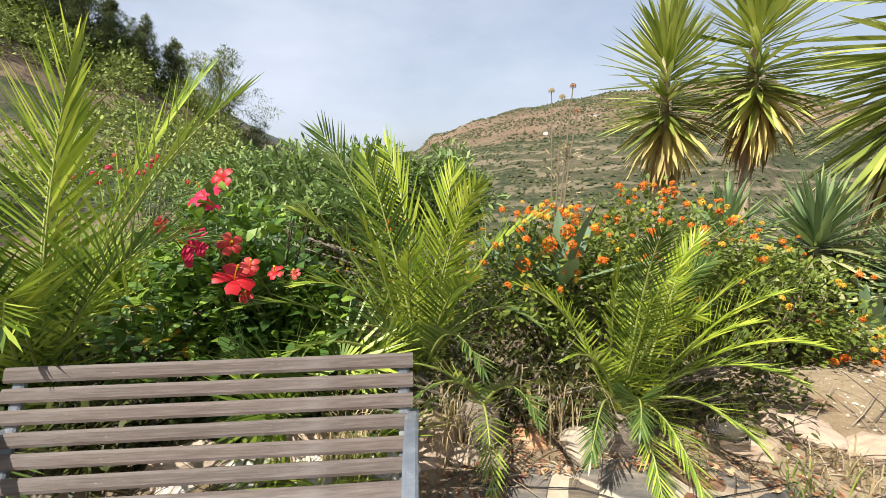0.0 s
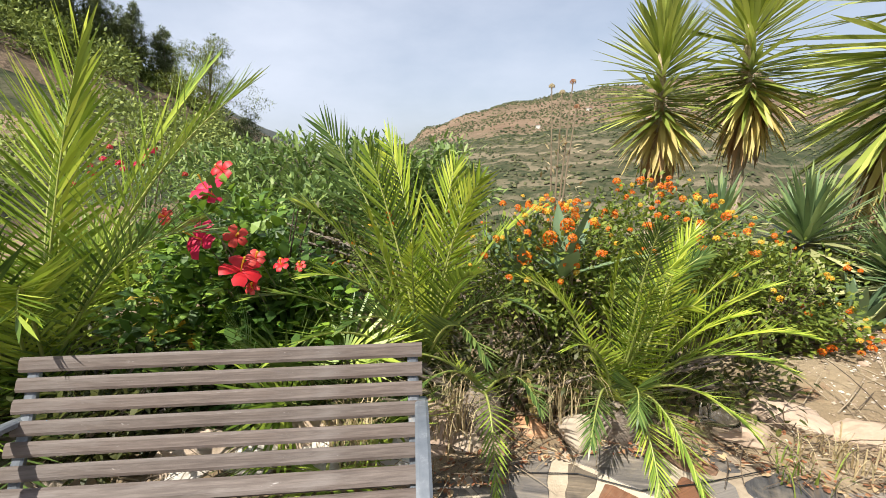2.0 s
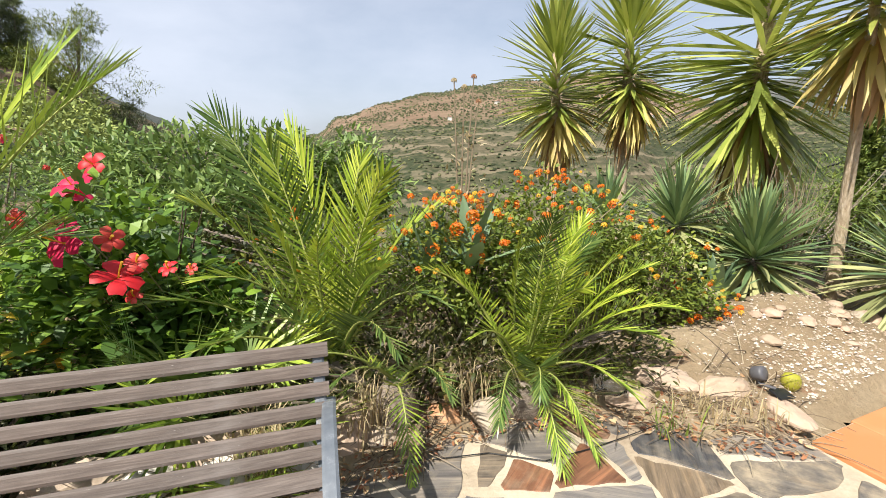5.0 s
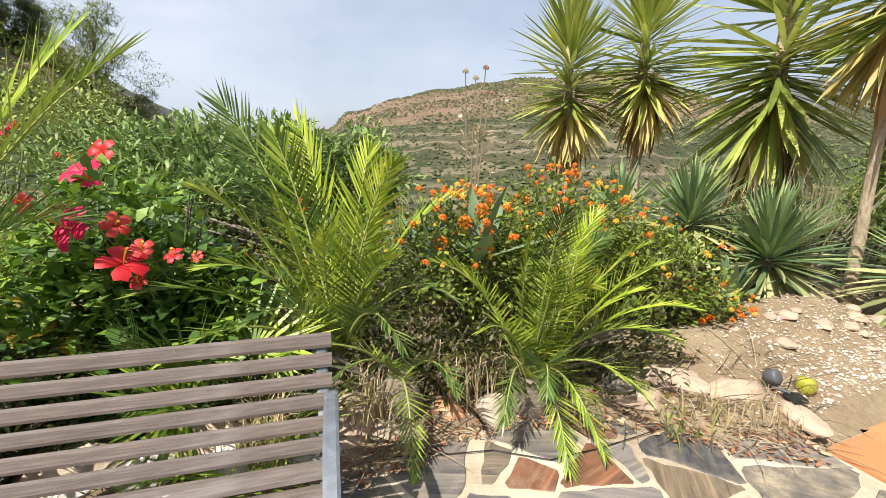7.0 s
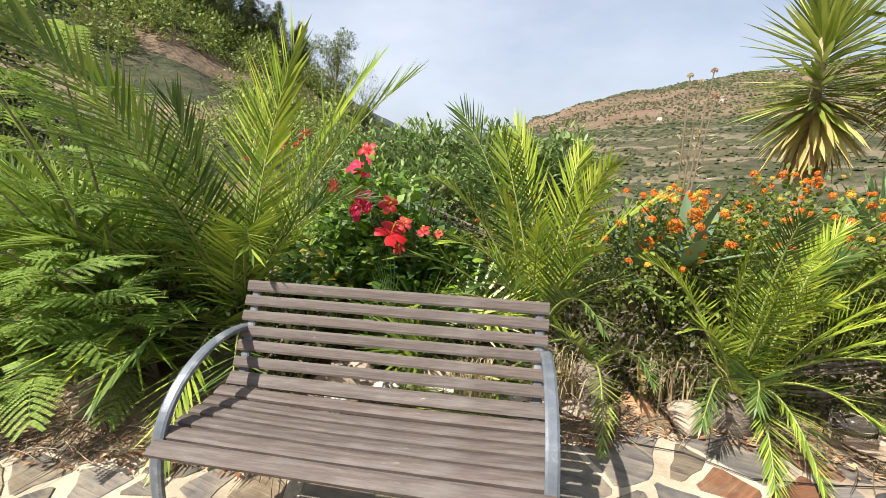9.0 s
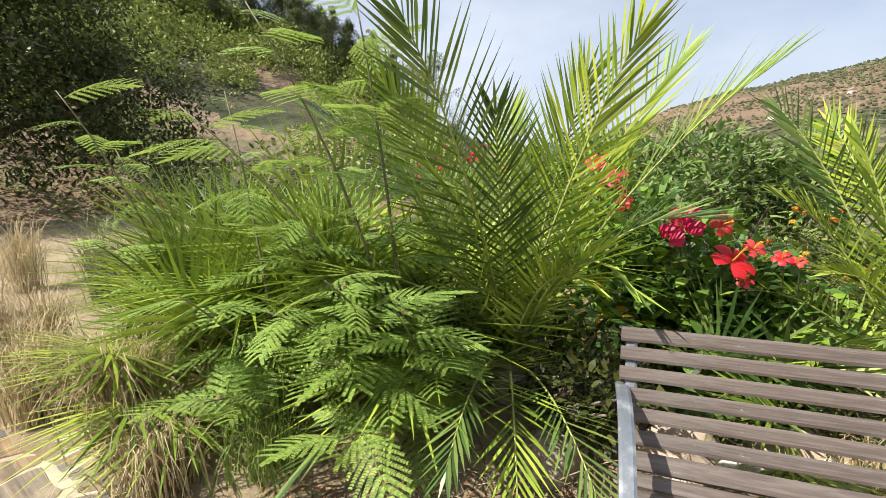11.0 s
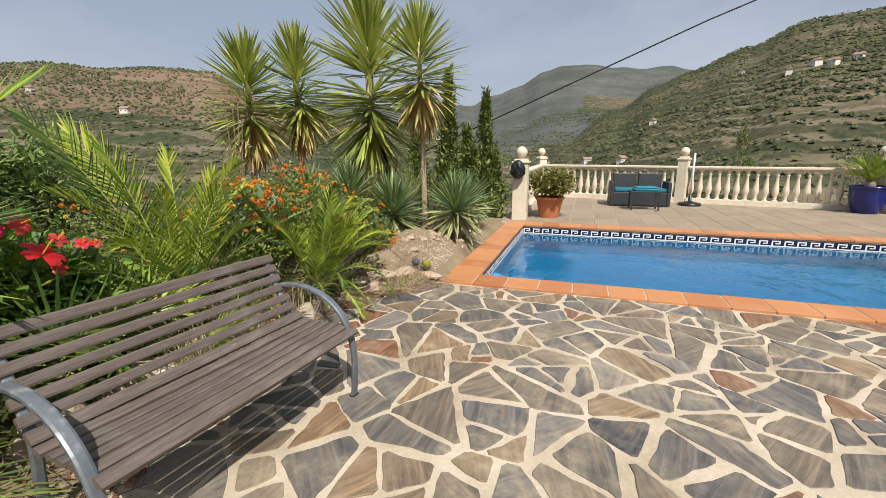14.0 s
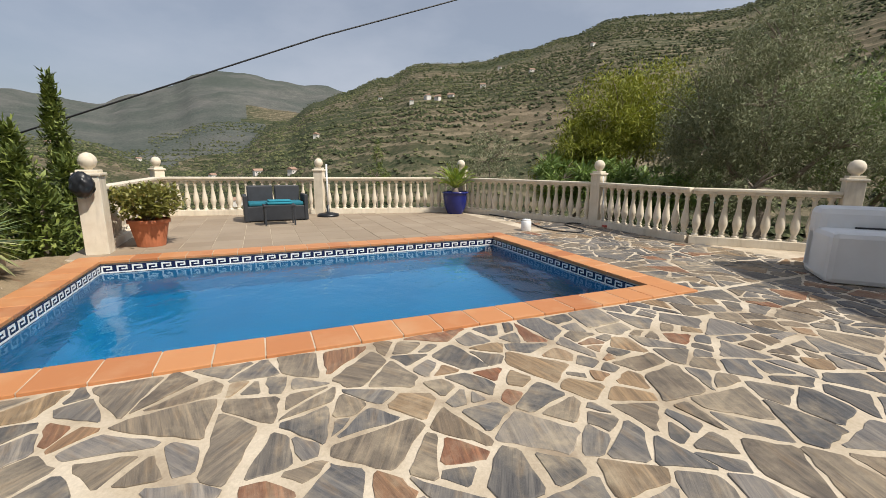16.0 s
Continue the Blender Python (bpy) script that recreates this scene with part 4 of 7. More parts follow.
def flower_head(mat, size, seed):
    r = random.Random(seed)
    s = Soup()
    for k in range(20):
        el = math.acos(1 - 1.25 * (k + 0.5) / 20)
        a = k * 2.4
        d = Vector((math.sin(el) * math.cos(a), math.sin(el) * math.sin(a), math.cos(el)))
        c = d * size * 0.8
        u = d.cross(Vector((0.3, 0.2, 1))).normalized()
        v = d.cross(u)
        q = size * 0.42
        ring = []
        for j in range(8):
            b = j * math.pi / 4 + a
            rr = q * (1.0 if j % 2 == 0 else 0.45)
            ring.append(c + u * math.cos(b) * rr + v * math.sin(b) * rr + d * (0.12 * q))
        s.add(ring + [c], [(8, j, (j + 1) % 8) for j in range(8)])
    return s.mesh("florets", mat)


def hibiscus():
    r = random.Random(21)
    base = (-1.25, 2.15, soil_z(-1.25, 2.15))
    t = thing("hibiscus_bush", "dense dark green hibiscus bush with large red flowers", "shrub", pose(*base))
    o = Vector(base)
    s = Soup()
    for c, rad, n in (((-1.25, 2.0, 0.72), (0.52, 0.36, 0.36), 1500), ((-1.62, 2.3, 0.85), (0.45, 0.4, 0.40), 1200), ((-0.95, 1.95, 0.55), (0.38, 0.32, 0.30), 800), ((-1.55, 1.75, 0.5), (0.38, 0.3, 0.34), 700)):
        cloud(s, Vector(c) - o, rad, n, 0.085, 0.046, r, 0.35)
    child("foliage", s.mesh("foliage", M["hibiscus"]), t)
    b = Soup()
    branches(b, (0, 0, 0), Vector((-1.3, 2.05, 0.75)) - o, (0.6, 0.4, 0.5), 34, r)
    child("branchwork", b.mesh("branchwork", M["twig"]), t)
    fl = [((-1.23, 1.62, 1.04), "pink", 0.098, (-25, 10)), ((-1.03, 1.60, 0.90), "red", 0.092, (-60, 25)), ((-1.69, 2.26, 1.23), "pink", 0.105, (-60, -10)), ((-1.90, 2.70, 1.33), "red", 0.09, (-30, 20)),
          ((-1.08, 1.66, 1.05), "coral", 0.055, (-20, 40)), ((-1.50, 1.72, 1.13), "coral", 0.045, (-20, -30)), ((-0.96, 1.62, 0.96), "coral", 0.045, (-50, 30)), ((-0.86, 1.66, 0.92), "red", 0.04, (-50, 10)),
          ((-1.66, 2.25, 1.18), "pink", 0.07, (-70, 20)), ((-0.98, 1.6, 0.82), "coral", 0.035, (-40, 0)), ((-0.80, 1.72, 0.90), "coral", 0.03, (-40, 0))]
    for i, (p, mat, sz, (rx, ry)) in enumerate(fl):
        st = Soup().add(*tube([Vector(p) - o + Vector((0.02, 0.1, -0.16)), Vector(p) - o + Vector((0.01, 0.03, -0.04)), Vector(p) - o], 0.003, 4))
        f = child("flower", petal_flower(M[mat], sz, i), t, Matrix.Translation(Vector(p) - o) @ pose(0, 0, 0, 90 + rx, ry, i * 37 % 50 - 25), mat + " open flower")
        v, fc = tube([(0, 0, 0), (0.0, 0.004, sz * 0.5), (0.004, 0.012, sz * 0.95)], [0.004, 0.003, 0.006], 5)
        child("stamen", mesh_of("stamen", v, fc, M["yellow"]), f)
        child("flower_stalk", st.mesh("flower_stalk", M["stem"]), t)
    y = Soup()
    cloud(y, Vector((-1.45, 1.62, 0.55)) - o, (0.12, 0.08, 0.10), 9, 0.08, 0.045, r)
    cloud(y, Vector((-1.58, 1.7, 0.62)) - o, (0.16, 0.08, 0.14), 8, 0.07, 0.04, r)
    child("yellowed_leaves", y.mesh("yellowed_leaves", M["yellow"]), t)


def lantana():
    r = random.Random(31)
    heads = [flower_head(M["orange"], 0.026, 1), flower_head(M["orange"], 0.022, 2), flower_head(M["yellow"], 0.02, 3)]
    spots = [((0.45, 2.45, 0.35), [((0.38, 2.40, 0.74), (0.5, 0.36, 0.36), 2900), ((0.98, 2.75, 0.80), (0.62, 0.40, 0.38), 3000)], 150, "orange-flowered lantana bush spilling over the bed"),
             ((1.75, 2.75, 0.25), [((1.62, 2.70, 0.56), (0.5, 0.36, 0.36), 2200), ((2.05, 2.75, 0.26), (0.3, 0.22, 0.22), 800)], 44, "orange-flowered lantana bush beside the soil mound"),
             ((-0.6, 2.75, 0.3), [((-0.5, 2.75, 0.62), (0.5, 0.35, 0.38), 1500)], 16, "orange-flowered lantana bush behind the palms")]
    for base, lobes, nf, label in spots:
        b0 = Vector((base[0], base[1], soil_z(base[0], base[1])))
        t = thing("lantana_bush", label, "shrub", pose(*b0), "lantana bushes")
        s, tw = Soup(), Soup()
        for c, rad, n in lobes:
            cloud(s, Vector(c) - b0, rad, int(n * 1.7), 0.040, 0.021, r, 0.3, 0.55, 0.5, 2.6)
            branches(tw, (0, 0, 0), Vector(c) - b0, rad, 26, r, 0.008)
        child("foliage", s.mesh("foliage", M["lantana"]), t)
        child("branchwork", tw.mesh("branchwork", M["twig"]), t)
        for i in range(nf):
            c, rad, _ = lobes[i % len(lobes)]
            a = r.uniform(-2.7, -0.3) if i % 4 else r.uniform(0, 3)
            el = r.uniform(0.1, 1.45)
            d = Vector((math.cos(a) * math.cos(el), math.sin(a) * math.cos(el), math.sin(el)))
            p = Vector(c) + Vector((d.x * rad[0], d.y * rad[1], d.z * rad[2])) * r.uniform(1.02, 1.25)
            child("flower", heads[r.choice((0, 0, 1, 1, 2, 2))], t, Matrix.Translation(p - b0) @ pose(0, 0, 0, r.uniform(-60, 10), r.uniform(-30, 30), r.uniform(0, 360)) @ Matrix.Scale(r.uniform(0.55, 1.15), 4))
        for p in ((0.47, 2.20, 1.04), (0.25, 2.06, 0.89), (0.50, 2.17, 0.92), (0.38, 2.15, 0.98)) if base[0] == 0.45 else ():
            child("flower", heads[0], t, Matrix.Translation(Vector(p) - b0) @ pose(0, 0, 0, -50, 0, 0) @ Matrix.Scale(1.7, 4))


def sword_leaf(w, fold, curve, mat, name="leaf"):
    """A stiff sword-shaped leaf of length 1 along x, keeled, with the tip bending down."""
    v, f = [], []
    st = [(0.0, 0.55), (0.25, 0.95), (0.5, 1.0), (0.75, 0.72), (1.0, 0.02)]
    for x, q in st:
        z = -curve * x * x
        v += [(x, -w * q / 2, z + fold * w * q), (x, 0, z), (x, w * q / 2, z + fold * w * q)]
    for i in range(len(st) - 1):
        o = i * 3
        f += [(o, o + 1, o + 4, o + 3), (o + 1, o + 2, o + 5, o + 4)]
    return mesh_of(name, v, f, mat, True)


def aim(p, d, roll=0.0):
    """A pose at p whose x axis points along d."""
    d = Vector(d).normalized()
    return Matrix.Translation(p) @ d.to_track_quat("X", "Z").to_matrix().to_4x4() @ Matrix.Rotation(roll, 4, "X")


YUCCA = [sword_leaf(0.040, 0.22, 0.06, M["yucca"]), sword_leaf(0.036, 0.2, 0.01, M["yucca"])]
YUCCA_DRY = [sword_leaf(0.045, 0.2, 0.22, M["yucca_dry"])]
YUCCA_BROWN = [sword_leaf(0.07, 0.15, 0.12, M["yucca_brown"])]


def yucca(base, crown0, crown1, n, ll, seed, label, skirt=30, lean=(0, 0), thick=0.06, dry=0.16, low=-62, wide=1.0):
    """A trunk from base; leaves from crown0 (lowest) to crown1 (bud)."""
    r = random.Random(seed)
    b, c0, c1 = Vector(base), Vector(crown0), Vector(crown1)
    t = thing("yucca_tree", label, "yucca", pose(*b), "yucca trees")
    pts = curve_pts((0, 0, -0.1), (c0 - b) * 0.5 + Vector((lean[0], lean[1], 0)), c1 - b, 10)
    v, f = tube(pts, [thick * (1.15 - 0.5 * i / 10) for i in range(11)], 12)
    child("trunk", mesh_of("trunk", v, f, M["yucca_bark"], True), t)
    ax = c1 - c0
    for i in range(n):
        k = (i + 0.5) / n
        a = i * 2.39996 + r.uniform(-0.25, 0.25)
        if k < 0.58:
            el = radians(low + (12 - low) * (k / 0.58) ** 0.8 + r.uniform(-8, 8))
            p = c0 + ax * (0.06 + 0.42 * k / 0.58)
        else:
            q = (k - 0.58) / 0.42
            el = radians(4 + 76 * q ** 0.8 + r.uniform(-8, 8))
            p = c0 + ax * (0.60 + 0.38 * q)
        d = Vector((math.cos(a) * math.cos(el), math.sin(a) * math.cos(el), math.sin(el)))
        lib = YUCCA_DRY if (k < dry or (k < dry * 2.2 and r.random() < 0.35)) else YUCCA
        s = ll * r.uniform(0.85, 1.12) * (0.82 + 0.3 * math.sin(math.pi * k))
        child("leaf", r.choice(lib), t, aim(p - b + d * 0.05, d, r.uniform(-0.5, 0.5)) @ Matrix.Diagonal((s, wide, s, 1)))
    for i in range(skirt):
        a = r.uniform(0, 6.283)
        el = radians(r.uniform(-88, -66))
        p = c0 + ax * r.uniform(0.0, 0.2)
        d = Vector((math.cos(a) * math.cos(el), math.sin(a) * math.cos(el), math.sin(el)))
        child("dead_leaf", YUCCA_BROWN[0], t, aim(p - b + Vector((math.cos(a), math.sin(a), 0)) * 0.07, d, 0) @ Matrix.Diagonal((ll * r.uniform(0.7, 1.1), 0.8, 0.6, 1)))


yucca((1.50, 4.40, soil_z(1.5, 4.4)), (1.52, 4.38, 1.56), (1.44, 4.28, 2.40), 370, 0.52, 41, "young yucca tree with a yellow-green crown, bare trunk", 34)
yucca((2.18, 4.32, soil_z(2.18, 4.32)), (2.2, 4.25, 1.74), (2.13, 4.28, 2.62), 370, 0.52, 42, "slender yucca tree with a brown skirt below its crown", 40)
yucca((3.35, 4.15, soil_z(3.35, 4.15)), (3.32, 4.1, 1.42), (3.42, 4.25, 3.20), 470, 0.92, 43, "tall yucca tree with a long shaggy crown of drooping leaves", 80, thick=0.085, dry=0.06, low=-76, wide=1.4)
yucca((3.50, 3.18, soil_z(3.5, 3.18)), (3.30, 3.02, 2.02), (3.06, 2.86, 2.80), 340, 0.56, 44, "leaning yucca tree with a bare grey trunk", 34, thick=0.042, dry=0.2)

ROS = [sword_leaf(0.034, 0.18, 0.06, M["rosette"]), sword_leaf(0.032, 0.18, 0.14, M["rosette"])]
ROS_PALE = [sword_leaf(0.055, 0.18, 0.18, M["rosette_pale"])]


def rosette(c, ll, n, seed, label, lo=-36):
    r = random.Random(seed)
    c = Vector(c)
    g = soil_z(c.x, c.y)
    t = thing("spiky_rosette", label, "yucca", pose(c.x, c.y, g), "spiky rosettes")
    v, f = tube([(0, 0, -0.05), (0, 0, max(0.1, c.z - g))], [0.09, 0.07], 10)
    child("stem", mesh_of("stem", v, f, M["bark"], True), t)
    for i in range(n):
        k = (i + 0.5) / n
        a = i * 2.39996 + r.uniform(-0.2, 0.2)
        el = radians(lo + (86 - lo) * k ** 0.9 + r.uniform(-6, 6))
        d = Vector((math.cos(a) * math.cos(el), math.sin(a) * math.cos(el), math.sin(el)))
        lib = ROS_PALE if k < 0.22 or (k < 0.4 and r.random() < 0.4) else ROS
        s = ll * r.uniform(0.88, 1.1)
        child("leaf", r.choice(lib), t, aim(Vector((0, 0, c.z - g + 0.12 * (k - 0.5))) + d * 0.03, d, r.uniform(-0.4, 0.4)) @ Matrix.Diagonal((s, 1.0, s, 1)))


rosette((2.34, 3.50, 0.74), 0.50, 185, 51, "dark green spiky rosette plant behind the mound")
rosette((2.80, 3.16, 0.52), 0.54, 225, 52, "dark green spiky rosette plant with pale lower leaves")
rosette((3.68, 2.72, 0.50), 0.56, 225, 53, "dark green spiky rosette plant beside the leaning trunk")
rosette((4.75, 3.30, 0.50), 0.52, 180, 54, "dark green spiky rosette plant near the cypresses")
rosette((3.15, 3.72, 0.55), 0.52, 130, 55, "dark green spiky rosette plant under the tall yucca")
rosette((1.75, 3.55, 0.78), 0.42, 60, 56, "yellow-green spiky rosette under the yuccas", 0)


def agave(c, ll, n, w, seed, label, lo=25):
    r = random.Random(seed)
    g = soil_z(c[0], c[1])
    t = thing("agave", label, "agave", pose(c[0], c[1], g + (c[2] if len(c) > 2 else 0)), "agaves")
    me = sword_leaf(w, 0.28, 0.05, M["agave"])
    for i in range(n):
        k = (i + 0.5) / n
        a = i * 2.39996
        el = radians(lo + (85 - lo) * k + r.uniform(-5, 5))
        d = Vector((math.cos(a) * math.cos(el), math.sin(a) * math.cos(el), math.sin(el)))
        child("leaf", me, t, aim(d * 0.02, d, r.uniform(-0.2, 0.2)) @ Matrix.Diagonal((ll * r.uniform(0.85, 1.1), 1, ll, 1)))


agave((2.42, 3.02, -0.03), 0.42, 15, 0.075, 61, "small grey-green agave on the soil mound")
agave((0.45, 2.18, 0.68), 0.45, 7, 0.085, 62, "grey-green agave among the lantana flowers", 10)
agave((0.22, 2.22, 0.6), 0.40, 5, 0.07, 63, "grey-green agave half hidden in the flowers", 30)


def dry_stalks():
    r = random.Random(71)
    t = thing("dry_flower_stalk", "tall dry flower stalk with withered heads", "dry stalk", pose(0.42, 2.62, soil_z(0.42, 2.62)))
    z0 = soil_z(0.42, 2.62)
    for p in ((-0.03, 0.02, 1.80), (0.03, 0.0, 1.76), (0.09, 0.02, 1.82), (0.12, 0.03, 1.68)):
        pts = curve_pts((0, 0, 0), (p[0] * 0.2, 0, 1.0 - z0), (p[0], p[1], p[2] - z0), 8)
        v, f = tube(pts, [0.007 * (1.3 - 0.8 * i / 8) for i in range(9)], 5)
        st = child("stalk", mesh_of("stalk", v, f, M["twig"]), t)
        child("seed_head", flower_head(M["litter"] if p[0] > 0.05 else M["straw"], 0.021, 5), st, Matrix.Translation(pts[-1]))
    s = Soup()
    cloud(s, (0.05, 0, 1.15 - z0), (0.12, 0.1, 0.42), 110, 0.05, 0.012, r)
    child("withered_leaves", s.mesh("withered_leaves", M["straw"]), t)
    for x, y, h in ((2.95, 3.45, 1.45), (2.62, 3.60, 1.3), (3.1, 3.2, 1.35)):
        g = soil_z(x, y)
        t = thing("bare_shrub", "pale leafless shrub among the rosettes", "dry shrub", pose(x, y, g), "bare shrubs")
        for _ in range(16):
            e = Vector((r.uniform(-0.28, 0.28), r.uniform(-0.2, 0.2), (h - g) * r.uniform(0.6, 1.0)))
            v, f = tube(curve_pts((0, 0, 0), e * 0.5 + Vector((0, 0, 0.15)), e, 5), [0.008, 0.007, 0.006, 0.004, 0.003, 0.0015], 4)
            child("twig", mesh_of("twig", v, f, M["twig"]), t)


hibiscus()
lantana()
dry_stalks()


def mimosa_leaf(seed, ln=0.24):
    r = random.Random(seed)
    s = Soup()
    rach = curve_pts((0, 0, 0), (ln * 0.5, 0, 0.03), (ln, 0, -0.05), 9)
    s.add(*tube(rach, 0.0016, 4))
    for i in range(1, 10):
        t = i / 9
        pl = ln * 0.42 * (0.5 + 0.6 * math.sin(math.pi * (0.15 + 0.75 * t)))
        for sd in (-1, 1):
            a = radians(62 - 30 * t)
            d = Vector((math.cos(a), sd * math.sin(a), -0.18)).normalized()
            side = d.cross(Vector((0, 0, 1))).normalized()
            m = 13
            for j in range(1, m + 1):
                p = rach[i] + d * pl * j / m - Vector((0, 0, 0.10 * pl * (j / m) ** 2))
                for q in (-1, 1):
                    e = side * q * 0.9 + d * 0.45
                    l2 = 0.0115 * (1 - 0.35 * j / m)
                    u = d * 0.0036
                    s.add([p - u, p + u, p + e * l2 + u * 0.7, p + e * l2 - u * 0.7], [(0, 1, 2, 3)])
    return s.mesh("leaf", M["mimosa"])


MIM = [mimosa_leaf(1), mimosa_leaf(2, 0.27), mimosa_leaf(3, 0.2)]


def mimosa(base, tops, n, seed, label):
    r = random.Random(seed)
    b = Vector((base[0], base[1], soil_z(base[0], base[1]) if base[1] > edge_y(base[0]) else 0.0))
    t = thing("mimosa_shrub", label, "shrub", pose(*b), "feathery shrubs")
    for k, top in enumerate(tops):
        e = Vector(top) - b
        pts = curve_pts((0, 0, 0), (e.x * 0.25, e.y * 0.25, e.z * 0.6), e, 12)
        v, f = tube(pts, [0.010 * (1.15 - 0.85 * i / 12) for i in range(13)], 6)
        child("stem", mesh_of("stem", v, f, M["stem"], True), t)
        for i in range(n):
            q = 0.22 + 0.78 * (i + r.random() * 0.6) / n
            j = min(11, int(q * 12))
            p = pts[j].lerp(pts[j + 1], q * 12 - j if q * 12 - j <= 1 else 1)
            a = i * 2.4 + k
            d = Vector((math.cos(a), math.sin(a), r.uniform(-0.15, 0.55)))
            child("leaf", r.choice(MIM), t, aim(p, d, r.uniform(-0.3, 0.3)) @ Matrix.Scale(r.uniform(0.75, 1.2), 4))
        if k % 2 == 0:
            child("flower_ball", flower_head(M["straw"], 0.012, k), t, Matrix.Translation(pts[-2] + Vector((0.03, 0, 0.02))))


mimosa((-2.30, 0.95), [(-2.36, 0.80, 1.98), (-2.7, 0.5, 1.1), (-2.2, 0.40, 0.95), (-2.5, 0.35, 0.8), (-2.68, 0.52, 1.98), (-2.95, 0.35, 1.6)], 16, 81, "tall feathery mimosa shrub overhanging the paving")
mimosa((-2.85, 0.62), [(-3.3, 0.75, 1.75), (-2.85, 0.2, 0.85), (-2.6, 0.12, 0.5)], 10, 82, "feathery mimosa shrub with spreading leaves")
mimosa((-2.15, 0.95), [(-2.0, 0.52, 0.85), (-1.95, 0.75, 0.6), (-2.3, 0.40, 0.62), (-2.1, 0.28, 0.42)], 12, 83, "low feathery mimosa shoots beside the bench")
mimosa((-3.9, 0.7), [(-4.2, 0.3, 1.8), (-4.4, 0.6, 1.5), (-3.7, 0.2, 1.0)], 12, 84, "feathery mimosa shrub at the bed's end")


def fan_palm(c, n, size, seed, label, mat="frond"):
    r = random.Random(seed)
    g = soil_z(c[0], c[1])
    t = thing("fan_palm", label, "palm", pose(c[0], c[1], g))
    fans = []
    for q in range(2):
        s = Soup()
        for i in range(36):
            a = radians(-125 + 250 * i / 35)
            d = Vector((math.cos(a), math.sin(a), 0.12 * math.cos(i * 3.1)))
            s.add(*blade(Vector((0, 0, 0)), d, Vector((0, 0, 1)), size * (0.62 + 0.38 * math.cos(a * 0.5)) * r.uniform(0.92, 1.06), 0.02, 0.12 + 0.1 * q))
        fans.append(s.mesh("fan", M[mat]))
    for i in range(n):
        a = i * 2.4 + r.uniform(-0.3, 0.3)
        el = radians(r.uniform(5, 82))
        d = Vector((math.cos(a) * math.cos(el), math.sin(a) * math.cos(el), math.sin(el)))
        p = d * r.uniform(0.35, 0.75) * size * 1.5
        v, f = tube([(0, 0, 0.05), p * 0.5 + Vector((0, 0, 0.05)), p], 0.007, 4)
        st = child("leaf_stalk", mesh_of("leaf_stalk", v, f, M["rachis"]), t)
        child("fan", r.choice(fans), st, aim(p, d + Vector((0, 0, -0.25)), r.uniform(-0.5, 0.5)) @ Matrix.Rotation(radians(r.uniform(-35, 20)), 4, "Y"))


fan_palm((-3.05, 1.25), 34, 0.80, 91, "clump of bright green fan palm leaves", "frond")
fan_palm((-4.1, 1.1), 30, 0.78, 92, "clump of olive green fan palm leaves", "frond")
fan_palm((-3.5, 0.55), 20, 0.55, 95, "low olive fan palm leaves over dry grass", "frond")
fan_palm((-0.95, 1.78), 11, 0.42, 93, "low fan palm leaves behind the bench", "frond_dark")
fan_palm((-2.75, 2.2), 22, 0.6, 94, "fan palm leaves behind the tall fronds", "frond")
fan_palm((-0.62, 1.62), 8, 0.40, 96, "low fan palm leaves beside the bench", "frond")


def grass_tuft(c, n, h, seed, mat, label, bend=0.8):
    r = random.Random(seed)
    g = soil_z(c[0], c[1]) if c[1] > edge_y(c[0]) else 0.0
    t = thing("grass_tuft", label, "grass", pose(c[0], c[1], g), "grass tufts")
    s = Soup()
    for _ in range(n):
        a = r.uniform(0, 6.283)
        o = Vector((r.gauss(0, 0.07), r.gauss(0, 0.07), 0))
        l2 = h * r.uniform(0.6, 1.15)
        out = Vector((math.cos(a), math.sin(a), 0)) * l2 * r.uniform(0.2, 1.0) * bend
        pts = curve_pts(o, o + out * 0.3 + Vector((0, 0, l2 * 1.1)), o + out + Vector((0, 0, l2 * r.uniform(0.1, 0.9))), 5)
        sd = out.cross(Vector((0, 0, 1))).normalized() * 0.004
        vs, fs = [], []
        for i, p in enumerate(pts):
            k = 1 - 0.9 * i / 5
            vs += [p - sd * k, p + sd * k]
        for i in range(5):
            fs.append((2 * i, 2 * i + 1, 2 * i + 3, 2 * i + 2))
        s.add(vs, fs)
    child("grass_clump", s.mesh("grass_clump", M[mat]), t)


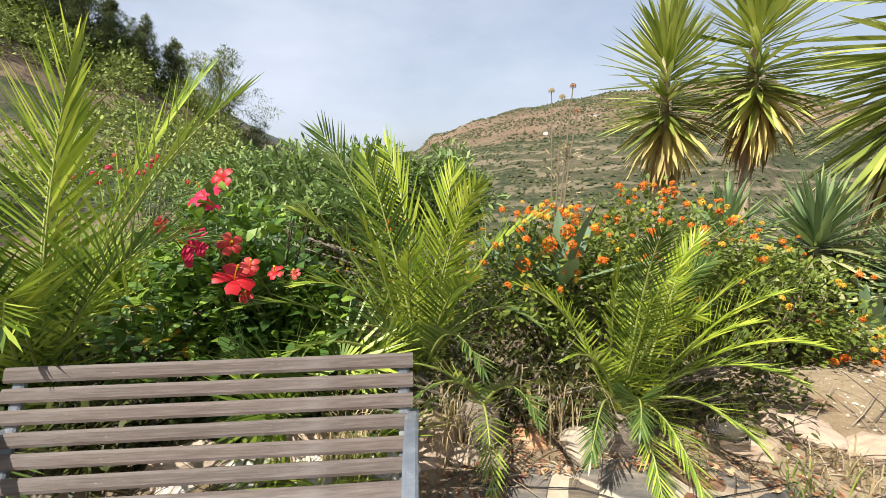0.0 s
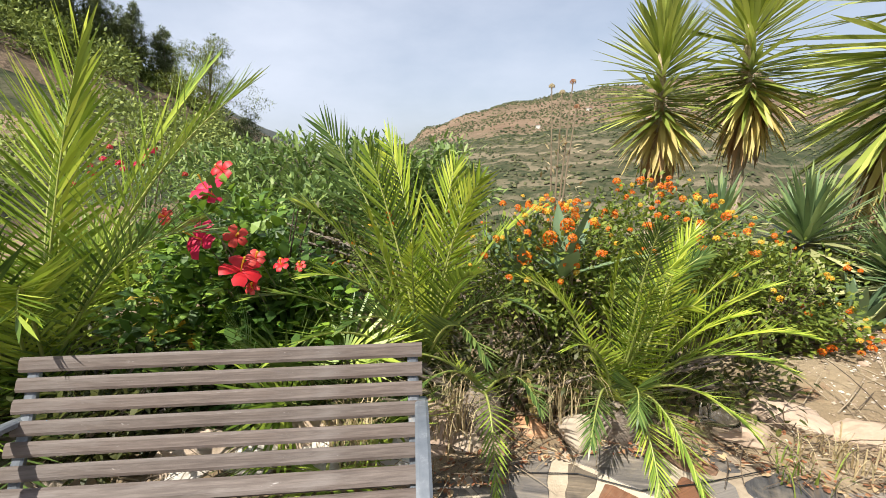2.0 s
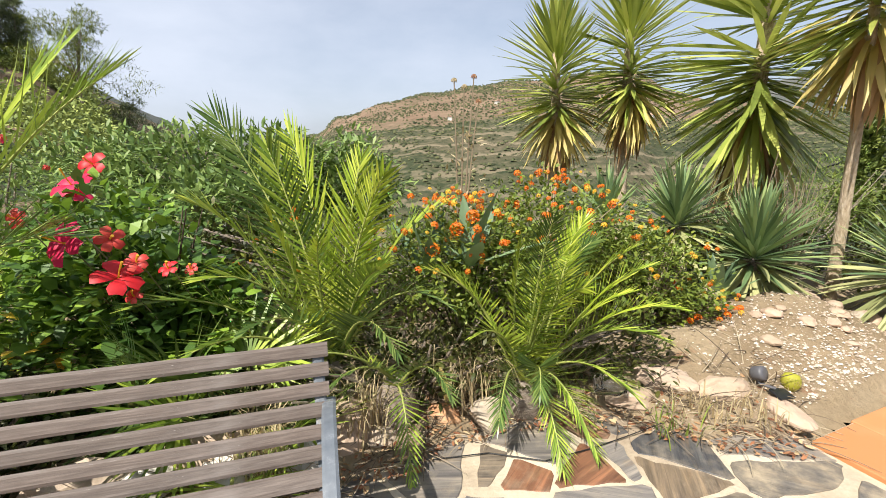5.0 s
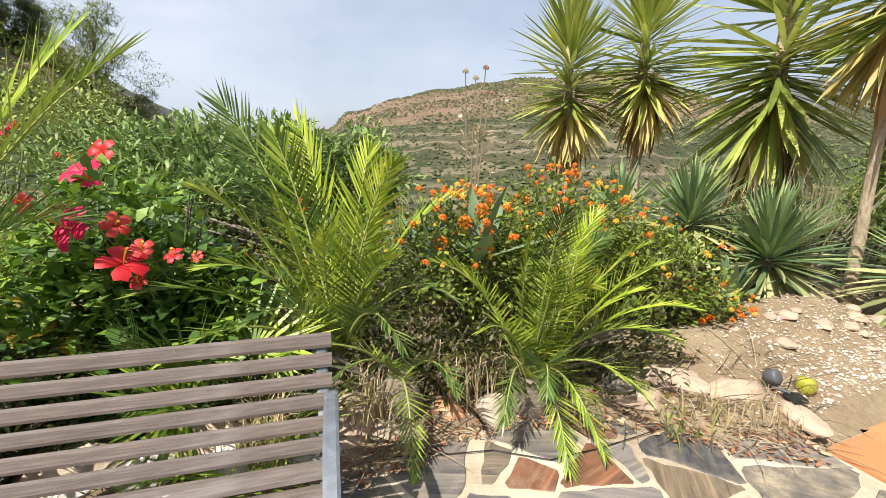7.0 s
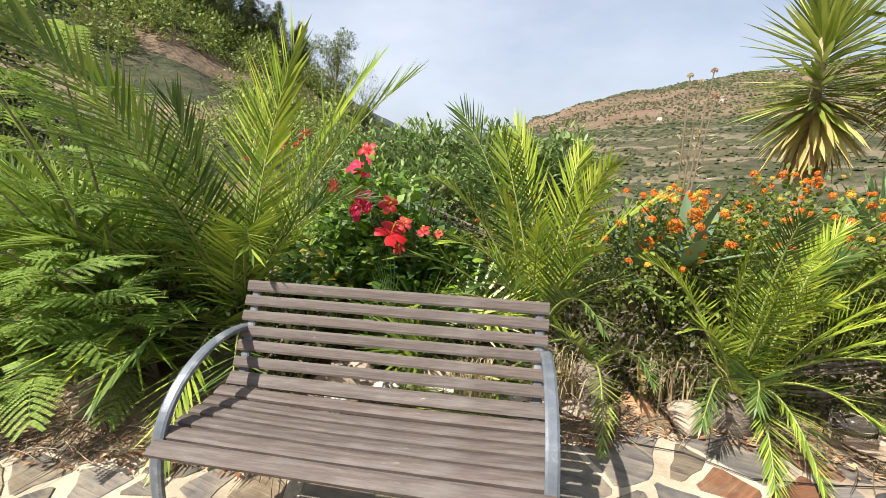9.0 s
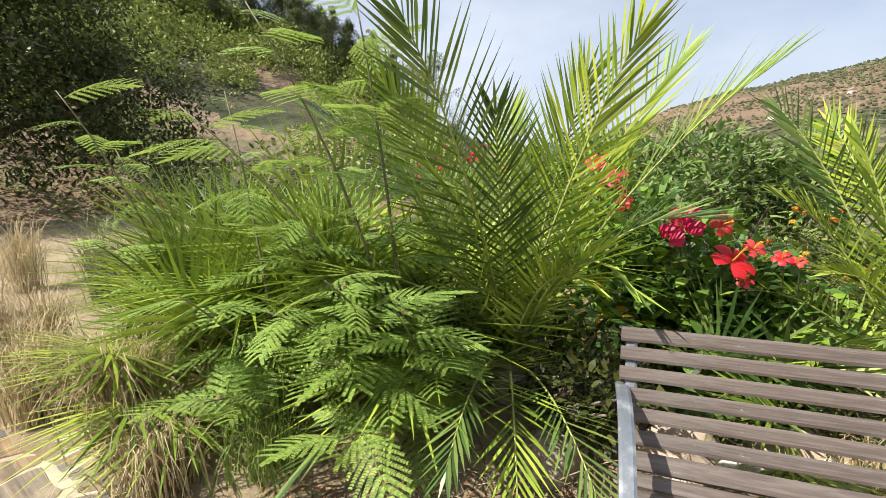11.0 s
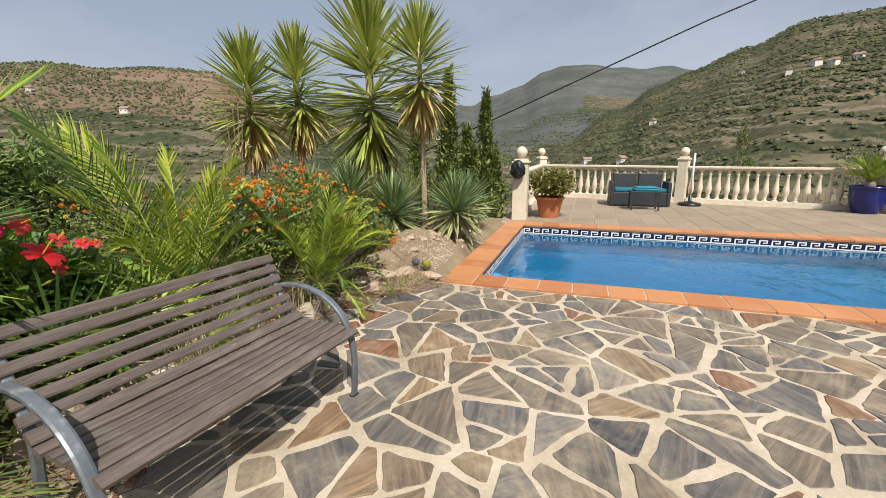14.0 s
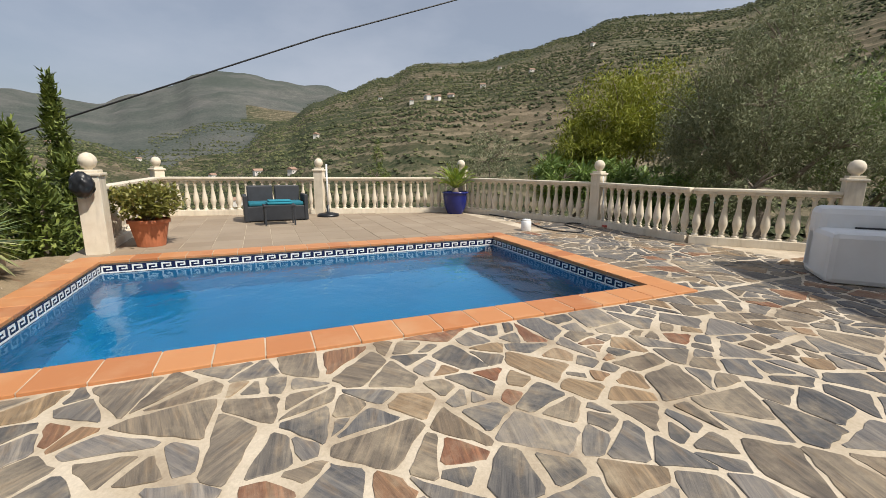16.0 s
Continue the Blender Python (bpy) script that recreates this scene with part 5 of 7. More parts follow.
for i, (c, n, h, mat, label) in enumerate((((-3.4, 0.12), 420, 0.6, "straw", "dry straw-coloured grass at the paving's edge"), ((-4.1, -0.05), 420, 0.6, "straw", "dry straw-coloured grass tuft"),
                                          ((-5.0, 0.2), 240, 0.6, "straw", "dry straw-coloured grass tuft"), ((-2.95, 0.05), 260, 0.42, "straw", "dry grass hanging over the paving"),
                                          ((-4.6, 1.0), 200, 1.15, "olive", "pale grey-green tall grass clump"), ((-3.9, 0.5), 240, 0.7, "fern", "green long-bladed grass clump"),
                                          ((-3.0, 0.55), 200, 0.6, "fern", "green long-bladed grass under the mimosa"), ((-2.6, 0.35), 140, 0.4, "fern", "green grass beside the fronds"),
                                          ((0.45, 2.0), 120, 0.4, "straw", "dry grass under the palms"), ((-0.1, 1.75), 120, 0.35, "straw", "dry grass behind the bench"),
                                          ((1.6, 1.82), 50, 0.18, "straw", "small dry grass tuft by the paving"), ((1.85, 1.8), 40, 0.14, "straw", "small dry grass tuft by the coping"),
                                          ((1.45, 1.75), 30, 0.16, "fern", "small green weed by the paving"), ((-5.8, 0.0), 240, 0.6, "straw", "dry straw-coloured grass tuft"), ((-0.5, 1.5), 120, 0.3, "straw", "dry grass under the bench"),
                                          ((-5.4, -0.15), 300, 0.7, "straw", "dry straw-coloured grass tuft"), ((-6.5, 0.1), 320, 0.8, "straw", "dry straw-coloured grass tuft"), ((-6.0, 0.9), 260, 1.0, "olive", "pale grey-green tall grass clump"),
                                          ((-7.4, 0.6), 320, 0.9, "straw", "dry straw-coloured grass tuft"), ((-5.2, 1.2), 220, 0.9, "fern", "green long-bladed grass clump"))):
    grass_tuft(c, n, h, 100 + i, mat, label)


def shrub(name, label, base, lobes, mat, ll, w, seed, cat="shrub", trunk=0.02, nb=14, droop=0.3, rough=0.4, freq=1.6, gz=None):
    r = random.Random(seed)
    g = soil_z(base[0], base[1]) if gz is None else gz
    b = Vector((base[0], base[1], g))
    t = thing(name, label, cat, pose(*b))
    s, br = Soup(), Soup()
    for c, rad, n in lobes:
        cloud(s, Vector(c) - b, rad, n, ll, w, r, droop, 0.5, rough, freq)
        branches(br, (0, 0, -0.1), Vector(c) - b, rad, nb, r, trunk)
    child("foliage", s.mesh("foliage", M[mat]), t)
    child("branchwork", br.mesh("branchwork", M["bark"]), t)
    return t


shrub("bed_undergrowth", "tangled undergrowth filling the bed, leaves darkened as shade", (0.1, 2.1), [((0.1, 2.1, 0.28), (0.6, 0.3, 0.26), 1500), ((0.6, 2.1, 0.24), (0.45, 0.26, 0.22), 1000), ((-0.6, 1.75, 0.25), (0.5, 0.25, 0.24), 900), ((1.2, 2.2, 0.25), (0.5, 0.28, 0.25), 1000)], "under", 0.05, 0.02, 131, rough=0.6)
shrub("bed_undergrowth", "tangled undergrowth under the tall palm, leaves darkened as shade", (-1.8, 1.4), [((-1.7, 1.55, 0.3), (0.6, 0.35, 0.3), 1300), ((-2.5, 1.3, 0.4), (0.7, 0.4, 0.38), 1600), ((-3.3, 1.0, 0.4), (0.8, 0.4, 0.4), 1600), ((-4.3, 1.0, 0.35), (0.9, 0.45, 0.4), 1400), ((-1.45, 1.2, 0.35), (0.25, 0.2, 0.22), 500)], "under", 0.06, 0.024, 132, rough=0.6)
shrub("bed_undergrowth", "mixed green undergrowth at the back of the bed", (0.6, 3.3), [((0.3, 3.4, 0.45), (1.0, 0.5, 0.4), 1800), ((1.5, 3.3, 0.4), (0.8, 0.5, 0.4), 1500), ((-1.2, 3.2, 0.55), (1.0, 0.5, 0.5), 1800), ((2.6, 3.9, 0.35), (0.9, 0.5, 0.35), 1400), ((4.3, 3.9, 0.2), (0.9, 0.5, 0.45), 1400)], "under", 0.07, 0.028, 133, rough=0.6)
shrub("loquat_tree", "broad-leaved green tree rising behind the bed", (-1.4, 4.6), [((-1.3, 4.3, 1.15), (0.7, 0.55, 0.5), 2600), ((-2.3, 4.4, 1.15), (0.8, 0.6, 0.55), 2800), ((-0.55, 4.4, 1.05), (0.5, 0.5, 0.48), 1800), ((-3.2, 4.5, 1.0), (0.8, 0.6, 0.6), 2400), ((-1.8, 3.6, 0.85), (0.9, 0.4, 0.45), 1800)], "broad", 0.125, 0.032, 134, "tree", 0.012)
shrub("oleander", "oleander bush with pink flowers behind the mimosa", (-3.6, 3.6), [((-3.5, 3.6, 0.9), (0.8, 0.5, 0.55), 1300)], "broad", 0.12, 0.022, 135)
shrub("feathery_bush", "wispy green bush beyond the yuccas", (5.0, 5.6), [((4.9, 5.6, 0.7), (0.9, 0.7, 0.8), 2400), ((5.9, 6.0, 0.5), (0.9, 0.7, 0.9), 2200), ((4.1, 6.2, 0.3), (1.0, 0.7, 0.8), 1800)], "fern", 0.09, 0.012, 136, rough=0.5)
hd = [flower_head(M["pink"], 0.04, 4), flower_head(M["coral"], 0.035, 6)]
ole = [o for o in scene.objects if o.name.startswith("oleander")][0]
for i in range(16):
    child("flower", hd[i % 2], ole, Matrix.Translation((rng.uniform(-0.5, 0.6), rng.uniform(-0.4, 0.2), rng.uniform(1.05, 1.45))))


def litter():
    r = random.Random(141)
    s = Soup()
    for _ in range(1500):
        x = r.uniform(-2.6, 2.1)
        y = edge_y(x) + abs(r.gauss(0, 0.2)) - 0.12
        z = max(soil_z(x, y), 0.013) + 0.006
        a = r.uniform(0, 6.28)
        s.add(*blade(Vector((x, y, z)), Vector((math.cos(a), math.sin(a), r.uniform(-0.1, 0.4))), Vector((r.uniform(-0.5, 0.5), r.uniform(-0.5, 0.5), 1)), r.uniform(0.018, 0.05), r.uniform(0.008, 0.022), 0.1))
    tagged(new("leaf_litter", s.mesh("leaf_litter", M["litter"])), "rust-brown dry leaves along the bed's edge", "leaf litter", kind="stuff")
    s = Soup()
    for _ in range(900):
        x = r.uniform(-2.4, 2.2)
        y = edge_y(x) + abs(r.gauss(0, 0.28)) - 0.06
        z = max(soil_z(x, y), 0.012)
        a, ln = r.uniform(0, 6.28), r.uniform(0.06, 0.3)
        d = Vector((math.cos(a), math.sin(a), r.uniform(-0.1, 0.9) if y > edge_y(x) + 0.1 else 0.05)) * ln
        p = Vector((x, y, z + 0.004))
        s.add(*tube(curve_pts(p, p + d * 0.5 + Vector((r.uniform(-0.05, 0.05), r.uniform(-0.05, 0.05), 0.03)), p + d, 4), [0.0028, 0.0026, 0.0022, 0.0018, 0.001], 4))
    tagged(new("dry_twigs", s.mesh("dry_twigs", M["twig"])), "tangle of dry twigs and roots under the palms", "twigs", kind="stuff")
    s = Soup()
    for _ in range(3600):
        if r.random() < 0.6:
            x, y = r.gauss(2.7, 0.55), r.gauss(2.55, 0.35)
        else:
            x = r.uniform(1.2, 4.6)
            y = edge_y(x) + abs(r.gauss(0, 0.3))
        if y < edge_y(x) + 0.02:
            continue
        q = 0.0035 + 0.009 * r.random() ** 2
        p = Vector((x, y, soil_z(x, y) + q * 0.2))
        vs = [p + Vector((q * math.cos(a + r.uniform(-0.4, 0.4)), q * math.sin(a), 0)) for a in (0, 1.57, 3.14, 4.71)] + [p + Vector((0, 0, q * 0.7))]
        s.add(vs, [(0, 1, 4), (1, 2, 4), (2, 3, 4), (3, 0, 4)])
    tagged(new("gravel", s.mesh("gravel", M["chips"])), "tan gravel chips strewn over the soil mound", "gravel", kind="stuff")
    s = Soup()
    for _ in range(1500):
        x, y = r.gauss(2.75, 0.36), r.gauss(2.20, 0.22)
        if x - y > 0.75 or y < edge_y(x) + 0.03 or x > 6:
            continue
        q = 0.005 + 0.011 * r.random() ** 2
        p = Vector((x, y, soil_z(x, y) + q * 0.2))
        vs = [p + Vector((q * math.cos(a + r.uniform(-0.4, 0.4)), q * math.sin(a), 0)) for a in (0, 1.57, 3.14, 4.71)] + [p + Vector((r.uniform(-0.3, 0.3) * q, 0, q * 0.6))]
        s.add(vs, [(0, 1, 4), (1, 2, 4), (2, 3, 4), (3, 0, 4)])
    tagged(new("pale_gravel", s.mesh("pale_gravel", M["pale_chips"])), "white crushed gravel spread beside the coping", "gravel", kind="stuff")


litter()


def rock(c, s, seed, label, m="rubble"):
    bm = bmesh.new()
    bmesh.ops.create_icosphere(bm, subdivisions=3, radius=1.0)
    for v in bm.verts:
        k = 1 + 0.28 * noise.noise(v.co * 1.3 + Vector((seed, 0, 0))) + 0.10 * noise.noise(v.co * 3.4 + Vector((seed, 3, 0)))
        v.co = Vector((v.co.x * s[0], v.co.y * s[1], max(-0.4, v.co.z) * s[2])) * k
    ob = new("rock", bm_mesh("rock", bm, M[m], False))
    ob.matrix_basis = pose(c[0], c[1], c[2], 0, 0, seed * 47)
    tagged(ob, label, "rock", "rocks")


for i, (c, s) in enumerate((((-0.18, 1.72, 0.08), (0.15, 0.12, 0.17)), ((0.52, 1.86, 0.06), (0.09, 0.08, 0.10)), ((1.55, 2.1, 0.10), (0.2, 0.1, 0.07)), ((1.85, 2.0, 0.08), (0.16, 0.09, 0.08)), ((2.35, 2.98, 0.3), (0.08, 0.06, 0.05)),
                            ((3.1, 2.95, 0.25), (0.1, 0.07, 0.06)), ((3.35, 2.75, 0.15), (0.13, 0.1, 0.08)), ((-0.75, 1.55, 0.08), (0.22, 0.1, 0.14)), ((-1.6, 1.05, 0.08), (0.16, 0.12, 0.12)), ((-2.3, 0.75, 0.08), (0.18, 0.1, 0.1)),
                            ((1.3, 2.0, 0.07), (0.13, 0.09, 0.07)), ((-1.15, 1.35, 0.08), (0.2, 0.1, 0.14)))):
    rock(c, s, i + 1, "pale pinkish rubble stone at the bed's edge")
for i, (c, q, mat, lb) in enumerate((((-0.66, 1.50, 0.06), (0.20, 0.10, 0.11), "limestone", "white limestone rubble behind the bench"), ((-0.36, 1.58, 0.06), (0.17, 0.10, 0.11), "limestone", "white limestone rubble behind the bench"),
                                    ((-0.92, 1.40, 0.05), (0.14, 0.09, 0.10), "limestone", "white limestone rubble behind the bench"), ((-1.15, 1.28, 0.05), (0.12, 0.08, 0.08), "limestone", "white limestone rubble behind the bench"),
                                    ((1.62, 2.14, 0.05), (0.21, 0.11, 0.06), "limestone", "pale flat stone half buried in the soil"), ((1.86, 2.02, 0.05), (0.11, 0.09, 0.08), "rusty", "rust-stained stone at the bed's edge"),
                                    ((1.98, 2.20, 0.09), (0.15, 0.12, 0.035), "rubble", "flat tan slab lying on the soil"), ((2.10, 1.86, 0.03), (0.16, 0.07, 0.05), "rubble", "long tan stone beside the coping"),
                                    ((0.30, 1.90, 0.03), (0.10, 0.07, 0.06), "rusty", "rust-stained stone at the bed's edge"), ((-0.02, 1.72, 0.03), (0.09, 0.07, 0.07), "rubble", "pale pinkish rubble stone at the bed's edge"))):
    rock(c, q, 60 + i, lb, mat)
for (x, y, a) in ((3.28, 2.44, 10), (4.55, 2.98, 30)):
    v, f = lathe([(0.10, 0), (0.135, 0.012), (0.13, 0.03), (0.09, 0.036)], 18)
    ob = new("stepping_stone", mesh_of("stepping_stone", v, f, M["white"], False))
    ob.matrix_basis = pose(x, y, 0.03, 0, 0, a) @ Matrix.Diagonal((1.5, 0.75, 1, 1))
    tagged(ob, "flat pale stone lying beside the coping", "stone", "flat stones")
rr = random.Random(77)
for i in range(26):
    x, y = rr.gauss(2.75, 0.5), rr.gauss(2.6, 0.3)
    if y > edge_y(x) + 0.1:
        q = rr.uniform(0.018, 0.05)
        rock((x, y, soil_z(x, y) + q * 0.2), (q * 1.3, q, q * 0.7), 30 + i, "small loose stone on the soil mound")
rock((5.05, 3.42, 0.12), (0.2, 0.15, 0.2), 20, "grey stone block beside the pool coping")

# ---- trees outside the terrace ----
def crown_tree(name, label, base, h, lobes, mat, ll, w, seed, trunk=0.14, cat="tree", n_limb=9, droop=0.3, rough=0.45, freq=2.0, per=1.0):
    """A tapered trunk with limbs to the lobes of its crown; lobes are (offset, radii, leaves)."""
    r = random.Random(seed)
    g = ground_z(base[0], base[1])
    b = Vector((base[0], base[1], g))
    t = thing(name, label, cat, pose(*b))
    top = Vector(lobes[0][0])
    pts = curve_pts((0, 0, -0.3), (r.uniform(-0.2, 0.2), r.uniform(-0.2, 0.2), h * 0.4), (top.x * 0.6, top.y * 0.6, h * 0.72), 7)
    v, f = tube(pts, [trunk * (1.2 - 0.85 * i / 7) for i in range(8)], 9)
    child("trunk", mesh_of("trunk", v, f, M["bark"], True), t)
    s, br = Soup(), Soup()
    for c, rad, n in lobes:
        k = max(1, int(n / 26))
        for j in range(k):
            d = Vector((r.gauss(0, 1), r.gauss(0, 1), r.gauss(0, 1))).normalized() * (r.random() ** 0.4)
            cc = Vector(c) + Vector((d.x * rad[0], d.y * rad[1], d.z * rad[2]))
            q = r.uniform(0.22, 0.42)
            cloud(s, cc, (rad[0] * q, rad[1] * q, rad[2] * q * 0.85), int(60 * per), ll, w, r, droop, 0.35, rough, freq)
        br.add(*tube(curve_pts(pts[3], (pts[5] + Vector(c)) / 2, Vector(c), 5), [trunk * 0.5 * (1 - 0.8 * i / 5) for i in range(6)], 6))
        branches(br, c, c, rad, n_limb, r, trunk * 0.16)
    child("crown", s.mesh("crown", M[mat]), t)
    child("branchwork", br.mesh("branchwork", M["bark"]), t)
    return t


def at_height(x, y, z):
    return z - ground_z(x, y)


def offs(base, items):
    g = ground_z(base[0], base[1])
    return [((x - base[0], y - base[1], z - g), rad, n) for (x, y, z), rad, n in items]


o = (9.1, -8.7)
crown_tree("olive_tree", "grey-green olive tree leaning over the balustrade", o, at_height(*o, 3.0), offs(o, [((9.1, -8.6, 2.6), (1.6, 1.7, 1.3), 2600), ((8.9, -7.6, 1.7), (1.2, 1.0, 1.0), 1700), ((8.6, -9.8, 1.7), (1.2, 1.2, 1.1), 1500), ((9.6, -9.2, 3.9), (1.0, 1.1, 0.9), 1100), ((7.75, -7.6, 0.95), (0.45, 0.45, 0.5), 420), ((10.2, -8.0, 2.4), (1.2, 1.0, 1.2), 1100)]), "olive", 0.08, 0.020, 201, 0.2, per=3.6)
o = (15.5, -8.6)
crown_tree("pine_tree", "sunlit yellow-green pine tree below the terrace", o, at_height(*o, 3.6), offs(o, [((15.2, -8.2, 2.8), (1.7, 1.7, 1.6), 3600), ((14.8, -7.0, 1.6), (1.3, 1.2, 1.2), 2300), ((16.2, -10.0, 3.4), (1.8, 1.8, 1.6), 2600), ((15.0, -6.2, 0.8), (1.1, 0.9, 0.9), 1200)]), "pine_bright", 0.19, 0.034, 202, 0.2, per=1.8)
o = (14.5, -11.2)
crown_tree("pine_tree", "dark pine tree behind the olive", o, at_height(*o, 3.5), offs(o, [((14.2, -11.0, 2.2), (2.2, 2.2, 2.0), 3000), ((13.2, -13.0, 2.6), (2.2, 2.2, 2.2), 2400), ((12.0, -9.6, 0.6), (1.6, 1.4, 1.4), 1500)]), "pine_dark", 0.22, 0.045, 203, 0.22)
o = (11.6, -12.8)
crown_tree("loquat_tree", "dark broad-leaved tree at the edge of the terrace", o, at_height(*o, 2.8), offs(o, [((11.4, -12.6, 2.2), (1.6, 2.0, 1.5), 1700), ((9.6, -13.4, 2.2), (1.6, 1.6, 1.6), 1500), ((8.4, -12.2, 1.4), (1.2, 1.2, 1.1), 1000)]), "broad", 0.24, 0.07, 204, 0.18)
o = (13.6, -6.0)
crown_tree("loquat_tree", "broad-leaved tree with long leaves behind the balustrade", o, at_height(*o, 1.5), offs(o, [((13.5, -5.9, 0.9), (1.1, 0.9, 0.75), 900), ((12.6, -7.0, 0.7), (1.1, 0.9, 0.8), 900), ((11.4, -7.9, 0.6), (1.0, 0.8, 0.8), 800)]), "broad", 0.28, 0.06, 205, 0.12)
o = (21.5, -5.0)
crown_tree("olive_tree", "far olive tree below the balustrade", o, at_height(*o, 1.8), offs(o, [((21.4, -4.6, 1.5), (1.6, 1.6, 1.4), 1500), ((21.0, -3.2, 0.6), (1.2, 1.1, 1.0), 800)]), "olive", 0.12, 0.035, 206, 0.14)
o = (24.0, 1.2)
crown_tree("young_conifer", "small dark conifer below the terrace", o, at_height(*o, 2.2), offs(o, [((24.0, 1.2, 1.8), (0.4, 0.4, 0.8), 400), ((24.0, 1.2, 0.6), (0.8, 0.8, 0.9), 600)]), "cypress", 0.14, 0.03, 207, 0.1)


def cypress(xy, top, w, seed, label):
    g = ground_z(*xy)
    r = random.Random(seed)
    t = thing("cypress_tree", label, "cypress", pose(xy[0], xy[1], g), "cypress trees")
    h = top - g
    v, f = tube([(0, 0, -0.3), (0, 0, h * 0.5), (0, 0, h * 0.95)], [0.09, 0.06, 0.015], 8)
    child("trunk", mesh_of("trunk", v, f, M["bark"], True), t)
    s = Soup()
    n = int(h / 0.16)
    for i in range(n):
        z = h * (0.06 + 0.92 * i / n)
        q = w * (1 - (i / n) ** 1.7) * r.uniform(0.55, 1.25) + 0.07
        a = r.uniform(0, 6.28)
        for k in range(3):
            b = a + k * 2.1
            cloud(s, (math.cos(b) * q * 0.55, math.sin(b) * q * 0.55, z + r.uniform(-0.1, 0.1)), (q * 0.6, q * 0.6, 0.28), 60, 0.13, 0.05, r, -0.3, 0.3, 0.5, 2)
    child("crown", s.mesh("crown", M["cypress"]), t)


cypress((9.9, 6.4), 3.2, 0.36, 211, "slim dark green cypress beyond the pool")
cypress((6.9, 5.45), 3.2, 0.34, 212, "slim dark green cypress beside the yuccas")
cypress((8.3, 5.9), 2.1, 0.42, 213, "bushy low cypress behind the post")
cypress((7.5, 5.2), 1.6, 0.45, 214, "bushy low cypress behind the post")
cypress((6.2, 5.0), 1.2, 0.5, 216, "bushy cypress hedge beside the pool")
cypress((7.2, 4.6), 1.1, 0.55, 217, "bushy cypress hedge beside the post")
cypress((6.6, 6.2), 1.9, 0.6, 218, "bushy cypress hedge beyond the bed")
cypress((9.0, 5.5), 1.5, 0.5, 215, "bushy low cypress below the balustrade")


def pine(xy, h, w, seed, mat, label):
    r = random.Random(seed)
    lobes = []
    for k in range(9):
        q = k / 8
        a = k * 2.4
        rad = w * (1.25 - 0.75 * q) * r.uniform(0.7, 1.1)
        lobes.append(((math.cos(a) * rad * 0.5, math.sin(a) * rad * 0.5, h * (0.3 + 0.6 * q + r.uniform(-0.04, 0.04))), (rad * 0.72, rad * 0.72, h * 0.13), 540))
    lobes.sort(key=lambda l: -l[0][2])
    crown_tree("pine_tree", label, xy, h, lobes, mat, 0.46, 0.055, seed, h * 0.018, n_limb=3, per=0.85)


def polar(az, r):
    return (r * math.sin(radians(az)), r * math.cos(radians(az)))


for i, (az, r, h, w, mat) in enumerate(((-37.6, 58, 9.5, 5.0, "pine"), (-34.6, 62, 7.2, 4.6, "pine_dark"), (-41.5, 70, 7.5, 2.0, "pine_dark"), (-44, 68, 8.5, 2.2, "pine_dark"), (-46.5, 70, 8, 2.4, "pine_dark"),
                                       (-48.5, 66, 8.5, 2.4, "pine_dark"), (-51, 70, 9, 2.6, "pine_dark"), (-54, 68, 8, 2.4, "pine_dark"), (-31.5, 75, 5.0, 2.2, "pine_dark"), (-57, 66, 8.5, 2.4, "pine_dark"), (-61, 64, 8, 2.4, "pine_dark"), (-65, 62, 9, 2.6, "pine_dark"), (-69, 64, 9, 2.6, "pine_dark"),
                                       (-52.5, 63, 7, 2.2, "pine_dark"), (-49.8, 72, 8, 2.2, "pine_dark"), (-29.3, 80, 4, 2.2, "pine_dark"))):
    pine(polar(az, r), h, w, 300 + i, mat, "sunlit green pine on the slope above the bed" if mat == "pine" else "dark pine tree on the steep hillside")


o = polar(-84, 17)
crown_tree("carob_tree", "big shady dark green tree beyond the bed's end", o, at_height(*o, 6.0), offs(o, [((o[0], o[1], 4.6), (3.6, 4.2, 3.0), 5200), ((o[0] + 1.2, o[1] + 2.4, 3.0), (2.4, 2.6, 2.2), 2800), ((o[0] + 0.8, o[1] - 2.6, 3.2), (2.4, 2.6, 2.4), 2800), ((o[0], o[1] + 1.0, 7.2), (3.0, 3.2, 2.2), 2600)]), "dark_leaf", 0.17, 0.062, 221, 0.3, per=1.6)


